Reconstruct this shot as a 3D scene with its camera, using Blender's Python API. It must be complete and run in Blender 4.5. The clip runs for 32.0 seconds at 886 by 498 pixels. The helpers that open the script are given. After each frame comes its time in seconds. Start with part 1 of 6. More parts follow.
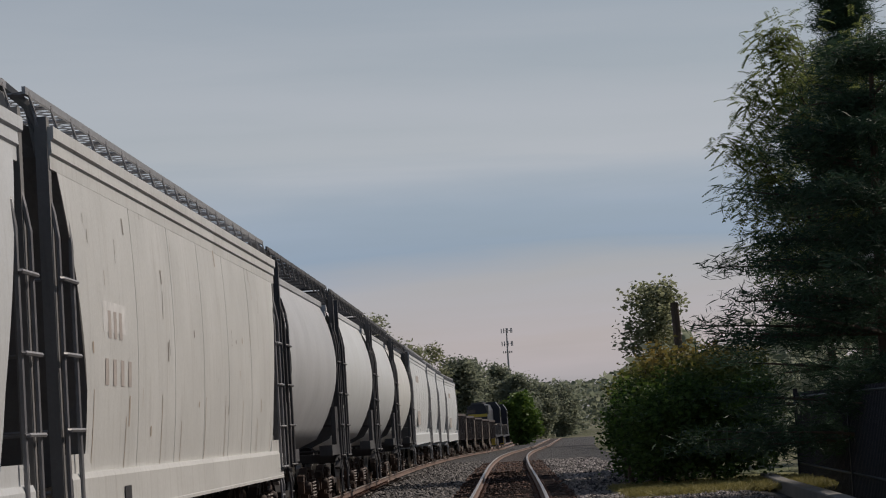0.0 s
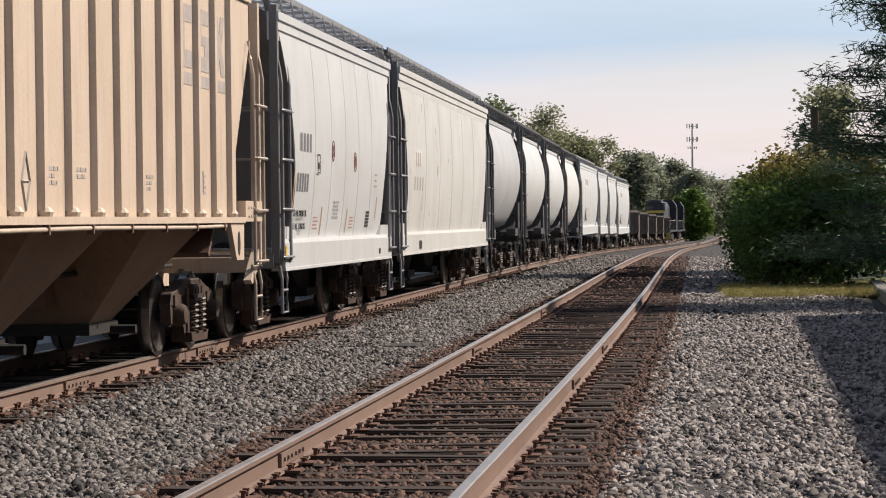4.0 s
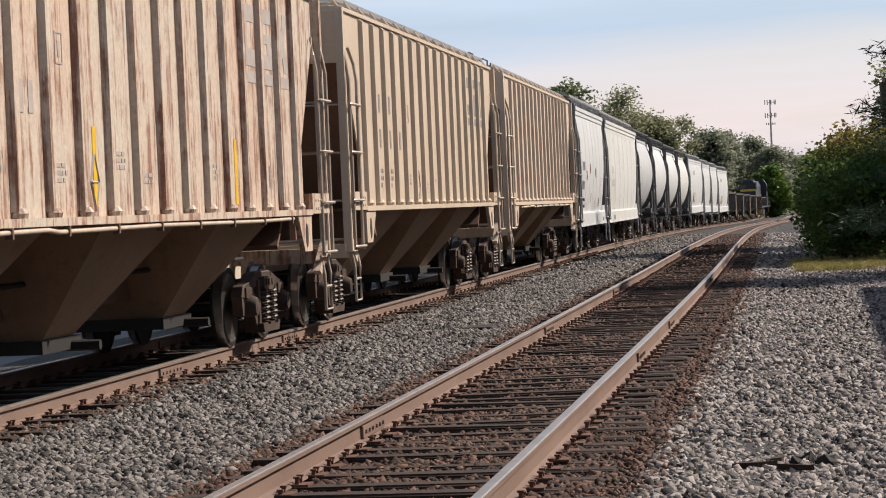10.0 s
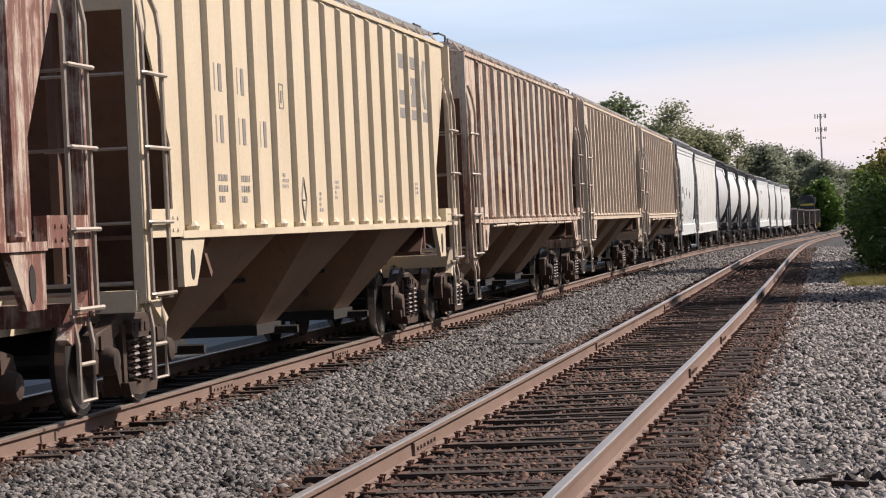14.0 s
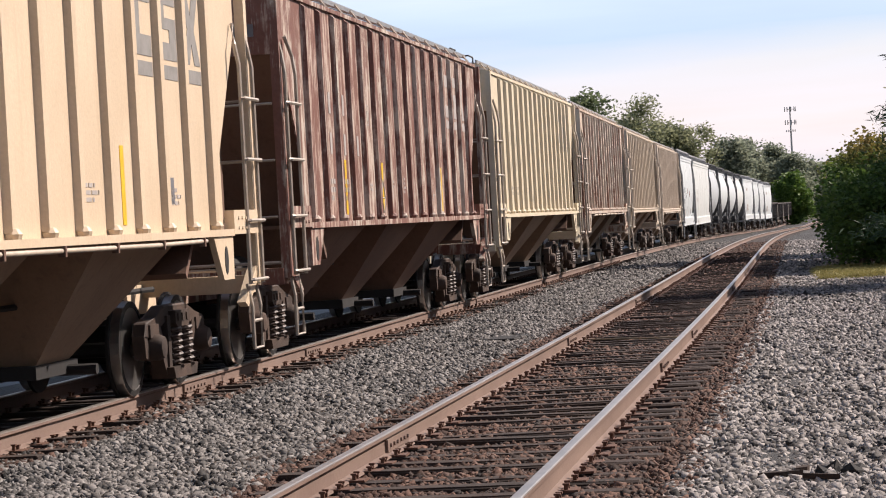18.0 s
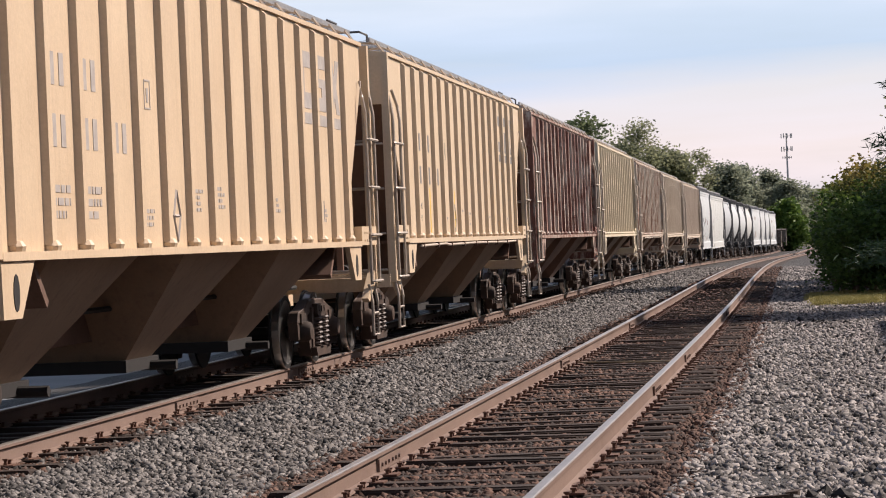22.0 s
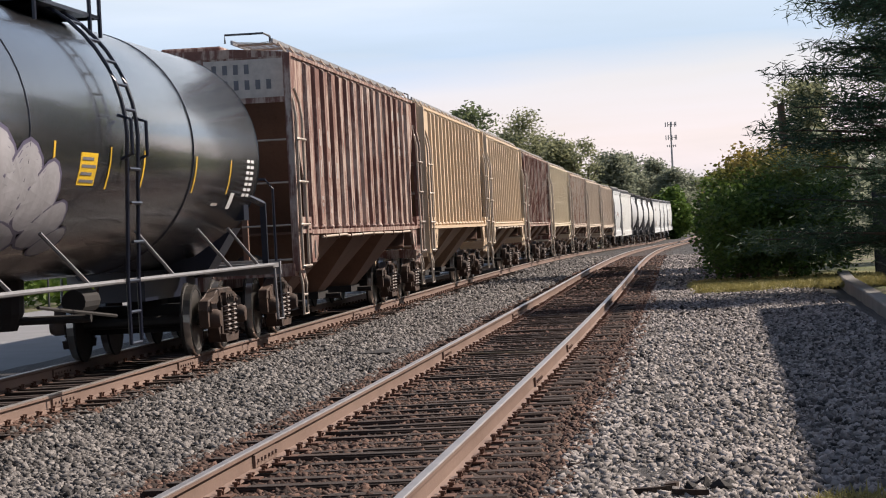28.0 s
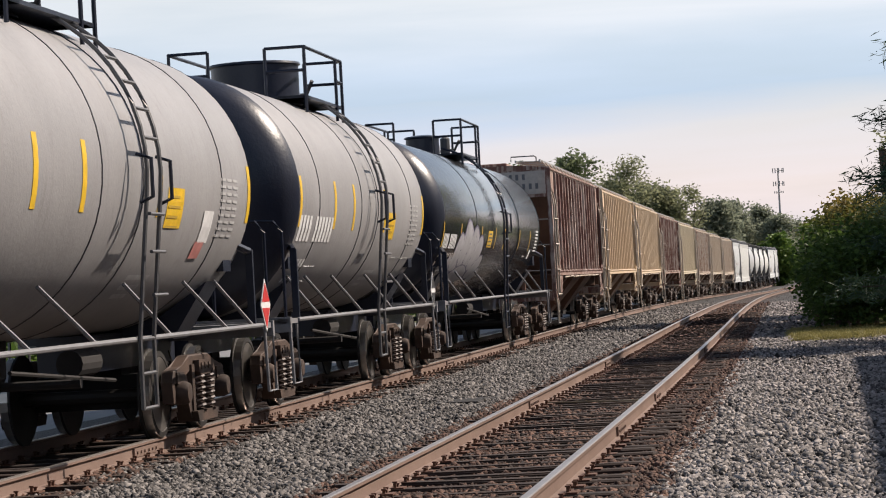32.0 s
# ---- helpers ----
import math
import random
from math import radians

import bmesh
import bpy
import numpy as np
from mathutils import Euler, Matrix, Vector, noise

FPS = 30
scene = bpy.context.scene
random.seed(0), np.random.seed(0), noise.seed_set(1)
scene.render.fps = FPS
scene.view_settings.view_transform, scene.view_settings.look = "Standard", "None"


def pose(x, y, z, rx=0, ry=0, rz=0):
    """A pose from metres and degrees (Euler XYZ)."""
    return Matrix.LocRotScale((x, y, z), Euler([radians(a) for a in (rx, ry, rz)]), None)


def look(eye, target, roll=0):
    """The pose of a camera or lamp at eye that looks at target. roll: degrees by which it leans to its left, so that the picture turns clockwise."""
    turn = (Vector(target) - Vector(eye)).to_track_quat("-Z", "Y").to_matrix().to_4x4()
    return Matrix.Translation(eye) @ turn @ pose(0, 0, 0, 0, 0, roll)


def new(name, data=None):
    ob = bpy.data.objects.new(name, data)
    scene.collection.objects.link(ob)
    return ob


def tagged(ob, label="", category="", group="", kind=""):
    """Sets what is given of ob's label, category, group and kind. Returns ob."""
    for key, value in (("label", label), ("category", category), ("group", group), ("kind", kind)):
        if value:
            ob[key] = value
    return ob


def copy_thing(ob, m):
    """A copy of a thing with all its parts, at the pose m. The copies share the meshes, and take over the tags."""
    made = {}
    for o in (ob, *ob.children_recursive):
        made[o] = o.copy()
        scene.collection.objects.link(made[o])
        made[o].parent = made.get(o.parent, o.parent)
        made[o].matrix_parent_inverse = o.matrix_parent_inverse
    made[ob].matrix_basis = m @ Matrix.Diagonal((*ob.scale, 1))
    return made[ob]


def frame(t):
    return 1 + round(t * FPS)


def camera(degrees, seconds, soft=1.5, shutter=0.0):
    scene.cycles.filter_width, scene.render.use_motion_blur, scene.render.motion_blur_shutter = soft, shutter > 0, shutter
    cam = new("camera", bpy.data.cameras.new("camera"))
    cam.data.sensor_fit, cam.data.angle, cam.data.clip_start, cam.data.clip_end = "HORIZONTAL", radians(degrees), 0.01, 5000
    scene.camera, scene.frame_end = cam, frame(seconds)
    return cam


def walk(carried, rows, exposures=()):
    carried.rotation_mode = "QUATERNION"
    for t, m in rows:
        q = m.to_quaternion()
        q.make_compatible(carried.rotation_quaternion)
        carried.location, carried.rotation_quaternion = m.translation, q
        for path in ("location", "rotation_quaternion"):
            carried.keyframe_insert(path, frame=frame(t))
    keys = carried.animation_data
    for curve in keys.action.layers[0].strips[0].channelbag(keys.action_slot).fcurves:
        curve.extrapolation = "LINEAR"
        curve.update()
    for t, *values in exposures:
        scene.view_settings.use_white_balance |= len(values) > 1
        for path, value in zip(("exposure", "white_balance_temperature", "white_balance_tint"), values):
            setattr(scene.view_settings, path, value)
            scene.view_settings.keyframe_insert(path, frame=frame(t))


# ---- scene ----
# ---- the camera and its way: seconds, eye, then heading to the left, upward tilt and lean in degrees ----
LENS = 20.0
cam = camera(LENS, 32.0, soft=1.1)
WAY = [
    (0.0, -0.224, -12.070, 1.701, 1.789, 4.041, -3.462),
    (0.5, 0.119, -11.239, 1.647, 5.049, 0.751, -3.882),
    (1.0, 0.483, -11.706, 1.686, 6.154, 1.773, -3.422),
    (1.5, 0.644, -11.753, 1.672, 5.661, 1.125, -2.112),
    (2.0, 0.879, -12.146, 1.691, 6.667, 1.059, -1.516),
    (2.5, 1.147, -12.313, 1.659, 7.470, 0.424, -0.766),
    (4.5, 1.470, -13.635, 1.696, 6.001, -0.659, -0.651),
    (5.0, 1.550, -13.966, 1.705, 7.075, -0.416, -0.715),
    (5.5, 1.631, -14.296, 1.714, 7.254, 0.031, -1.464),
    (6.0, 1.712, -14.627, 1.723, 7.830, 0.002, -2.066),
    (6.5, 1.707, -14.636, 1.717, 9.149, 0.364, -2.133),
    (7.0, 1.702, -14.646, 1.712, 9.123, 0.562, -2.055),
    (7.5, 1.697, -14.655, 1.706, 9.022, 0.400, -2.102),
    (8.0, 1.692, -14.664, 1.700, 9.201, 0.311, -2.111),
    (8.5, 1.696, -14.659, 1.699, 9.217, 0.179, -2.242),
    (9.0, 1.701, -14.654, 1.698, 9.217, -0.005, -2.371),
    (9.5, 1.706, -14.649, 1.698, 8.603, -0.652, -2.488),
    (10.0, 1.711, -14.644, 1.697, 8.098, -0.909, -2.486),
    (10.5, 1.712, -14.640, 1.696, 7.727, -0.980, -2.605),
    (11.0, 1.712, -14.636, 1.695, 7.983, -0.565, -2.908),
    (11.5, 1.713, -14.633, 1.693, 7.796, -0.292, -2.877),
    (12.0, 1.714, -14.629, 1.692, 8.044, -0.422, -2.499),
    (12.5, 1.708, -14.619, 1.695, 8.107, -0.353, -2.695),
    (13.0, 1.703, -14.610, 1.697, 8.842, -0.442, -2.872),
    (13.5, 1.698, -14.601, 1.699, 9.363, -0.404, -2.837),
    (14.0, 1.692, -14.592, 1.702, 9.213, -0.510, -2.653),
    (14.5, 1.694, -14.599, 1.703, 9.254, -0.489, -3.043),
    (16.5, 1.699, -14.627, 1.707, 8.624, -0.665, -3.085),
    (17.0, 1.701, -14.634, 1.708, 8.547, -0.651, -3.176),
    (17.5, 1.702, -14.640, 1.709, 8.738, -0.580, -3.133),
    (18.0, 1.704, -14.647, 1.710, 8.570, -0.631, -3.187),
    (18.5, 1.707, -14.654, 1.709, 8.536, -0.650, -3.337),
    (19.0, 1.709, -14.661, 1.708, 8.440, -0.658, -3.400),
    (19.5, 1.712, -14.668, 1.707, 8.315, -0.419, -3.490),
    (20.0, 1.714, -14.675, 1.706, 8.135, -0.348, -3.300),
    (20.5, 1.714, -14.677, 1.703, 8.079, -0.314, -3.098),
    (21.0, 1.714, -14.678, 1.701, 7.964, -0.125, -2.927),
    (21.5, 1.714, -14.679, 1.699, 8.216, -0.161, -2.797),
    (22.0, 1.715, -14.680, 1.697, 8.432, -0.134, -2.431),
    (22.5, 1.720, -14.677, 1.695, 7.778, -0.403, -2.752),
    (23.0, 1.726, -14.674, 1.694, 7.424, -0.577, -3.092),
    (23.5, 1.731, -14.671, 1.693, 7.021, -0.707, -3.180),
    (24.0, 1.737, -14.668, 1.691, 6.902, -0.328, -3.102),
    (24.5, 1.737, -14.645, 1.694, 6.470, -0.178, -3.232),
    (25.0, 1.737, -14.622, 1.696, 6.369, -0.028, -3.280),
    (25.5, 1.738, -14.598, 1.699, 6.795, -0.031, -3.479),
    (27.5, 1.739, -14.505, 1.709, 6.814, -0.224, -3.502),
    (28.0, 1.767, -14.449, 1.702, 5.865, -0.470, -2.943),
    (28.5, 1.893, -14.404, 1.703, 7.677, 0.146, -2.522),
    (29.0, 1.944, -14.366, 1.702, 10.080, 0.074, -2.536),
    (29.5, 1.905, -14.337, 1.682, 10.690, -1.532, -2.693),
    (30.0, 1.909, -14.292, 1.648, 8.432, -1.871, -2.067),
    (30.5, 1.977, -14.287, 1.687, 6.420, -1.114, -2.317),
    (31.0, 1.992, -14.286, 1.693, 6.541, 0.315, -2.463),
    (31.5, 2.006, -14.282, 1.697, 7.414, 0.639, -3.082),
    (32.0, 2.007, -14.277, 1.699, 8.246, 0.741, -3.123),
]


def aim(x, y, z, left, up, lean):
    a, b = radians(left), radians(up)
    ahead = Vector((-math.sin(a) * math.cos(b), math.cos(a) * math.cos(b), math.sin(b)))
    return look((x, y, z), Vector((x, y, z)) + ahead, lean)


EXPOSURES = [(0.0, -0.42, 6350, 9), (0.5, -0.28, 6500, 10), (1.0, -0.12, 6700, 11), (2.0, 0.03, 6700, 11), (2.5, 0.12, 6650, 11), (4.5, 0.58, 6550, 9), (6.0, 0.45, 6550, 8),
             (8.0, 0.28, 6550, 8), (9.0, 0.38, 6550, 9), (10.0, 0.51, 6550, 10), (12.0, 0.53, 6450, 12), (17.0, 0.76, 6350, 12), (19.0, 0.73, 6350, 12), (21.0, 0.6, 6450, 13), (24.0, 0.61, 6450, 13), (28.0, 0.67, 6500, 11),
             (28.9, 0.6, 6600, 11), (29.5, 1.2, 6600, 10), (30.0, 1.34, 6600, 10), (30.8, 1.12, 6350, 9), (31.3, 0.75, 6300, 9), (32.0, 0.54, 6550, 10)]
walk(cam, [(t, aim(*row)) for t, *row in WAY], EXPOSURES)

# ---- world and sun ----
SUN_TO = Vector((0.625, 0.42, 0.655)).normalized()
world = bpy.data.worlds.new("sky")
scene.world = world
world.use_nodes = True
wn, wl = world.node_tree.nodes, world.node_tree.links
bg = wn["Background"]
sky = wn.new("ShaderNodeTexSky")
sky.sky_type, sky.sun_disc = "NISHITA", False
sky.sun_elevation, sky.sun_rotation = math.asin(SUN_TO.z), math.atan2(SUN_TO.x, SUN_TO.y)
sky.air_density, sky.dust_density = 1.0, 1.6
sky_gain = wn.new("ShaderNodeMix")
sky_gain.data_type, sky_gain.blend_type = "RGBA", "MULTIPLY"
sky_gain.inputs[0].default_value = 1.0
sky_gain.inputs[7].default_value = (1.0, 1.0, 1.0, 1)
wl.new(sky.outputs[0], sky_gain.inputs[6])
wtc, wmap = wn.new("ShaderNodeTexCoord"), wn.new("ShaderNodeMapping")
wmap.inputs["Scale"].default_value = (1.5, 1.5, 16.0)
wmap.inputs["Location"].default_value = (0.3, 0.1, 0.35)
wl.new(wtc.outputs["Generated"], wmap.inputs[0])
cloud_noise = wn.new("ShaderNodeTexNoise")
cloud_noise.inputs["Scale"].default_value = 2.2
cloud_noise.inputs["Detail"].default_value = 6
cloud_noise.inputs["Roughness"].default_value = 0.5
cloud_noise.inputs["Distortion"].default_value = 0.3
wl.new(wmap.outputs[0], cloud_noise.inputs[0])
cover = wn.new("ShaderNodeValToRGB")
cover.color_ramp.elements[0].position, cover.color_ramp.elements[1].position = 0.34, 0.60
wl.new(cloud_noise.outputs[0], cover.inputs[0])
# cloud colour: rosy near the horizon, grey-white above
wsep, cloud_col = wn.new("ShaderNodeSeparateXYZ"), wn.new("ShaderNodeValToRGB")
wl.new(wtc.outputs["Generated"], wsep.inputs[0])
drift = wn.new("ShaderNodeMath")
drift.operation = "MULTIPLY_ADD"
drift.inputs[1].default_value = 0.05
wl.new(cloud_noise.outputs[0], drift.inputs[0])
wlow = wn.new("ShaderNodeMath")
wlow.operation = "SUBTRACT"
wlow.inputs[1].default_value = 0.025
wl.new(wsep.outputs[2], wlow.inputs[0])
wl.new(wlow.outputs[0], drift.inputs[2])
wl.new(drift.outputs[0], cloud_col.inputs[0])
ramp = cloud_col.color_ramp
ramp.elements[0].position, ramp.elements[0].color = 0.0, (6.4, 6.2, 6.8, 1)
ramp.elements[1].position, ramp.elements[1].color = 0.30, (3.6, 4.4, 5.6, 1)
for at, tint in ((0.03, (8.2, 7.2, 7.2, 1)), (0.05, (7.6, 7.3, 7.8, 1)), (0.066, (4.9, 6.1, 7.9, 1)), (0.085, (5.6, 6.6, 8.0, 1)), (0.11, (7.6, 7.9, 8.4, 1)), (0.16, (6.6, 7.1, 7.8, 1))):
    ramp.elements.new(at).color = tint
cloud_mix = wn.new("ShaderNodeMix")
cloud_mix.data_type = "RGBA"
# the cloud banks lie low; higher up the sky is clearer
thin = wn.new("ShaderNodeMapRange")
thin.inputs[1].default_value, thin.inputs[2].default_value = 0.12, 0.5
thin.inputs[3].default_value, thin.inputs[4].default_value = 0.0, 0.75
wl.new(wsep.outputs[2], thin.inputs[0])
keep = wn.new("ShaderNodeMath")
keep.operation, keep.use_clamp = "SUBTRACT", True
low_cover = wn.new("ShaderNodeMath")
low_cover.operation = "MULTIPLY_ADD"
low_cover.inputs[1].default_value, low_cover.inputs[2].default_value = 0.3, 0.7
wl.new(cover.outputs[0], low_cover.inputs[0])
wl.new(low_cover.outputs[0], keep.inputs[0])
wl.new(thin.outputs[0], keep.inputs[1])
wl.new(keep.outputs[0], cloud_mix.inputs[0])
wl.new(sky_gain.outputs[2], cloud_mix.inputs[6])
wl.new(cloud_col.outputs[0], cloud_mix.inputs[7])
wl.new(cloud_mix.outputs[2], bg.inputs[0])
bg.inputs[1].default_value = 0.08
sun = new("sun", bpy.data.lights.new("sun", "SUN"))
sun.data.energy, sun.data.angle, sun.data.color = 4.6, radians(0.6), (1.0, 0.87, 0.75)
sun.matrix_world = look(SUN_TO * 200, (0, 0, 0))


# ---- materials ----
def node_mat(name, rough=0.7, metal=0.0):
    m = bpy.data.materials.new(name)
    m.use_nodes = True
    n = m.node_tree.nodes
    b = n["Principled BSDF"]
    b.inputs["Roughness"].default_value, b.inputs["Metallic"].default_value = rough, metal
    return m, n, m.node_tree.links, b


def rgba(c):
    return (c[0], c[1], c[2], 1.0)


def mixed(n, l, fac, a, b, blend="MIX"):
    x = n.new("ShaderNodeMix")
    x.data_type, x.blend_type = "RGBA", blend
    for sock, v in ((x.inputs[0], fac), (x.inputs[6], a), (x.inputs[7], b)):
        if hasattr(v, "is_linked"):
            l.new(v, sock)
        elif isinstance(v, (tuple, list)):
            sock.default_value = rgba(v)
        else:
            sock.default_value = v
    return x.outputs[2]


def noise_at(n, l, coord, scale, detail=4, lo=0.4, hi=0.6, stretch=(1, 1, 1), rough=0.55):
    mp, t, r = n.new("ShaderNodeMapping"), n.new("ShaderNodeTexNoise"), n.new("ShaderNodeMapRange")
    mp.inputs["Scale"].default_value = stretch
    l.new(coord, mp.inputs[0])
    l.new(mp.outputs[0], t.inputs[0])
    t.inputs["Scale"].default_value, t.inputs["Detail"].default_value, t.inputs["Roughness"].default_value = scale, detail, rough
    r.inputs[1].default_value, r.inputs[2].default_value = lo, hi
    l.new(t.outputs[0], r.inputs[0])
    return r.outputs[0]


def shifted(n, l):
    """Object coordinates shifted by a number of each object's own, so that repeats differ."""
    tc, oi, ad = n.new("ShaderNodeTexCoord"), n.new("ShaderNodeObjectInfo"), n.new("ShaderNodeVectorMath")
    sc = n.new("ShaderNodeMath")
    sc.operation = "MULTIPLY"
    sc.inputs[1].default_value = 37.0
    l.new(oi.outputs["Random"], sc.inputs[0])
    l.new(tc.outputs["Object"], ad.inputs[0])
    l.new(sc.outputs[0], ad.inputs[1])
    return ad.outputs[0], oi.outputs["Random"]


def bumped(n, l, b, height, strength=0.3, dist=0.02):
    bp = n.new("ShaderNodeBump")
    bp.inputs["Strength"].default_value, bp.inputs["Distance"].default_value = strength, dist
    l.new(height, bp.inputs["Height"])
    l.new(bp.outputs[0], b.inputs["Normal"])


def worn(name, base, second, dirt=(0.10, 0.07, 0.05), amount=0.5, rough=0.55, metal=0.0, streak=True, spec=0.4, scale=1.0):
    """Painted or bare surface with blotches, vertical streaks and fine grain."""
    m, n, l, b = node_mat(name, rough, metal)
    co, rnd = shifted(n, l)
    big = noise_at(n, l, co, 0.8 * scale, 5, 0.35, 0.7)
    c = mixed(n, l, big, base, second)
    if streak:
        s = noise_at(n, l, co, 3.0 * scale, 6, 0.52, 0.78, (3, 3, 0.22), 0.7)
        sm = n.new("ShaderNodeMath")
        sm.operation = "MULTIPLY"
        sm.inputs[1].default_value = amount
        l.new(s, sm.inputs[0])
        c = mixed(n, l, sm.outputs[0], c, dirt)
    fine = noise_at(n, l, co, 26 * scale, 4, 0.3, 0.75)
    c = mixed(n, l, 0.22, c, mixed(n, l, fine, (0.5, 0.5, 0.5), (1, 1, 1)), "MULTIPLY")
    l.new(c, b.inputs["Base Color"])
    b.inputs["Specular IOR Level"].default_value = spec
    bumped(n, l, b, fine, 0.12, 0.01)
    return m


def plain(name, c, rough=0.6, metal=0.0, vary=0.25, scale=8.0):
    m, n, l, b = node_mat(name, rough, metal)
    co, rnd = shifted(n, l)
    f = noise_at(n, l, co, scale, 5, 0.3, 0.7)
    d = tuple(v * (1 - vary) for v in c)
    l.new(mixed(n, l, f, d, c), b.inputs["Base Color"])
    bumped(n, l, b, f, 0.1, 0.01)
    return m


def rusty_paint(name, paint, rust, cover, flake=(0.55, 0.50, 0.42)):
    """Old hopper paint worn through to rust in tall runs and patches."""
    m, n, l, b = node_mat(name, 0.7)
    co, rnd = shifted(n, l)
    tall = noise_at(n, l, co, 2.6, 7, 0.2, 0.8, (3.2, 3.2, 0.16), 0.75)
    patch = noise_at(n, l, co, 2.0, 9, 0.2, 0.8, (1.6, 1.6, 0.9), 0.72)
    both = n.new("ShaderNodeMath")
    both.operation = "MULTIPLY_ADD"
    both.inputs[1].default_value = 0.6
    half_patch = n.new("ShaderNodeMath")
    half_patch.operation = "MULTIPLY"
    half_patch.inputs[1].default_value = 0.4
    l.new(patch, half_patch.inputs[0])
    l.new(tall, both.inputs[0])
    l.new(half_patch.outputs[0], both.inputs[2])
    edge = n.new("ShaderNodeMapRange")
    edge.inputs[1].default_value, edge.inputs[2].default_value = cover - 0.06, cover + 0.06
    l.new(both.outputs[0], edge.inputs[0])
    s = edge.outputs[0]
    s2 = noise_at(n, l, co, 0.5, 3, 0.35, 0.65)
    c = mixed(n, l, s, rust, mixed(n, l, s2, paint, flake))
    f = noise_at(n, l, co, 18, 5, 0.3, 0.75)
    c = mixed(n, l, 0.35, c, mixed(n, l, f, (0.35, 0.3, 0.28), (1, 1, 1)), "MULTIPLY")
    l.new(c, b.inputs["Base Color"])
    bumped(n, l, b, f, 0.2, 0.01)
    return m


RUST = (0.105, 0.050, 0.028)
tan_1 = worn("tan_paint_pinkish", (0.60, 0.50, 0.40), (0.52, 0.42, 0.33), (0.27, 0.17, 0.12), 0.45)
tan_2 = worn("tan_paint_grey", (0.58, 0.485, 0.38), (0.50, 0.41, 0.315), (0.26, 0.17, 0.12), 0.40)
tan_3 = rusty_paint("tan_paint_stained", (0.57, 0.45, 0.355), (0.26, 0.13, 0.085), 0.45)
tan_4 = worn("cream_paint", (0.64, 0.555, 0.41), (0.58, 0.49, 0.355), (0.32, 0.21, 0.13), 0.22)
tan_5 = rusty_paint("rusted_brown_paint", (0.47, 0.35, 0.285), (0.17, 0.07, 0.05), 0.535)
tan_6 = worn("yellow_cream_paint", (0.64, 0.51, 0.365), (0.57, 0.445, 0.31), (0.30, 0.20, 0.10), 0.20)
tan_7 = worn("yellow_tan_paint", (0.62, 0.48, 0.33), (0.55, 0.415, 0.28), (0.28, 0.17, 0.09), 0.28)
tan_8 = rusty_paint("faded_brown_paint", (0.44, 0.325, 0.265), (0.17, 0.078, 0.06), 0.52, (0.47, 0.40, 0.35))
# brown of the car ends, darkened by shade put into its colour
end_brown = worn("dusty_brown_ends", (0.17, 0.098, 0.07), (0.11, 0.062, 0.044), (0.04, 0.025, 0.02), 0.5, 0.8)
white_paint = worn("white_hopper_paint", (0.58, 0.60, 0.61), (0.52, 0.535, 0.54), (0.27, 0.25, 0.22), 0.30, 0.42)
white_old = worn("scuffed_white_paint", (0.585, 0.59, 0.575), (0.51, 0.515, 0.50), (0.22, 0.20, 0.17), 0.38, 0.5)
grey_white = worn("grey_hopper_paint", (0.48, 0.49, 0.505), (0.40, 0.41, 0.425), (0.2, 0.19, 0.18), 0.35, 0.45)
dark_frame = worn("dark_grey_steel_paint", (0.085, 0.085, 0.09), (0.05, 0.05, 0.055), (0.03, 0.02, 0.015), 0.5, 0.6)
black_tank = worn("glossy_black_tank_paint", (0.020, 0.021, 0.024), (0.030, 0.030, 0.034), (0.06, 0.055, 0.05), 0.25, 0.22, spec=0.6)
black_tank.node_tree.nodes["Principled BSDF"].inputs["Coat Weight"].default_value = 0.7
black_tank.node_tree.nodes["Principled BSDF"].inputs["Coat Roughness"].default_value = 0.12
black_end = worn("satin_black_paint", (0.012, 0.016, 0.032), (0.016, 0.02, 0.034), (0.03, 0.03, 0.03), 0.2, 0.35)
grey_tank = worn("dusty_grey_tank_paint", (0.31, 0.305, 0.31), (0.25, 0.247, 0.25), (0.14, 0.125, 0.115), 0.35, 0.5)
truck_steel = worn("rusty_truck_steel", (0.078, 0.048, 0.035), (0.022, 0.014, 0.011), (0.012, 0.01, 0.009), 0.5, 0.7, streak=False, scale=3.0)
wheel_steel = plain("dirty_wheel_steel", (0.013, 0.011, 0.010), 0.65, 0.2)
wheel_bright = plain("polished_wheel_tread", (0.42, 0.40, 0.38), 0.3, 0.9)
under_black = plain("grimy_underframe", (0.012, 0.010, 0.010), 0.85)
light_bar = plain("grab_iron_steel", (0.42, 0.36, 0.30), 0.5, 0.2)
grey_bar = plain("pale_grey_handrail_paint", (0.22, 0.22, 0.23), 0.5)
galvan = plain("galvanised_grating", (0.34, 0.34, 0.35), 0.5, 0.5)
yellow_mark = plain("yellow_reflector", (0.78, 0.50, 0.03), 0.4)
white_mark = plain("white_stencil", (0.72, 0.72, 0.72), 0.6)
red_mark = plain("red_placard", (0.55, 0.03, 0.03), 0.5)
dark_mark = plain("dark_blue_grey_lettering", (0.15, 0.15, 0.165), 0.65)
black_mark = plain("black_stencil", (0.03, 0.03, 0.035), 0.6)
faint_mark = plain("faded_blue_lettering", (0.40, 0.36, 0.335), 0.7)
graffiti_white = plain("pale_lilac_spray_paint", (0.40, 0.395, 0.42), 0.5, 0, 0.3, 3)
graffiti_purple = plain("purple_spray_paint", (0.10, 0.09, 0.15), 0.5)
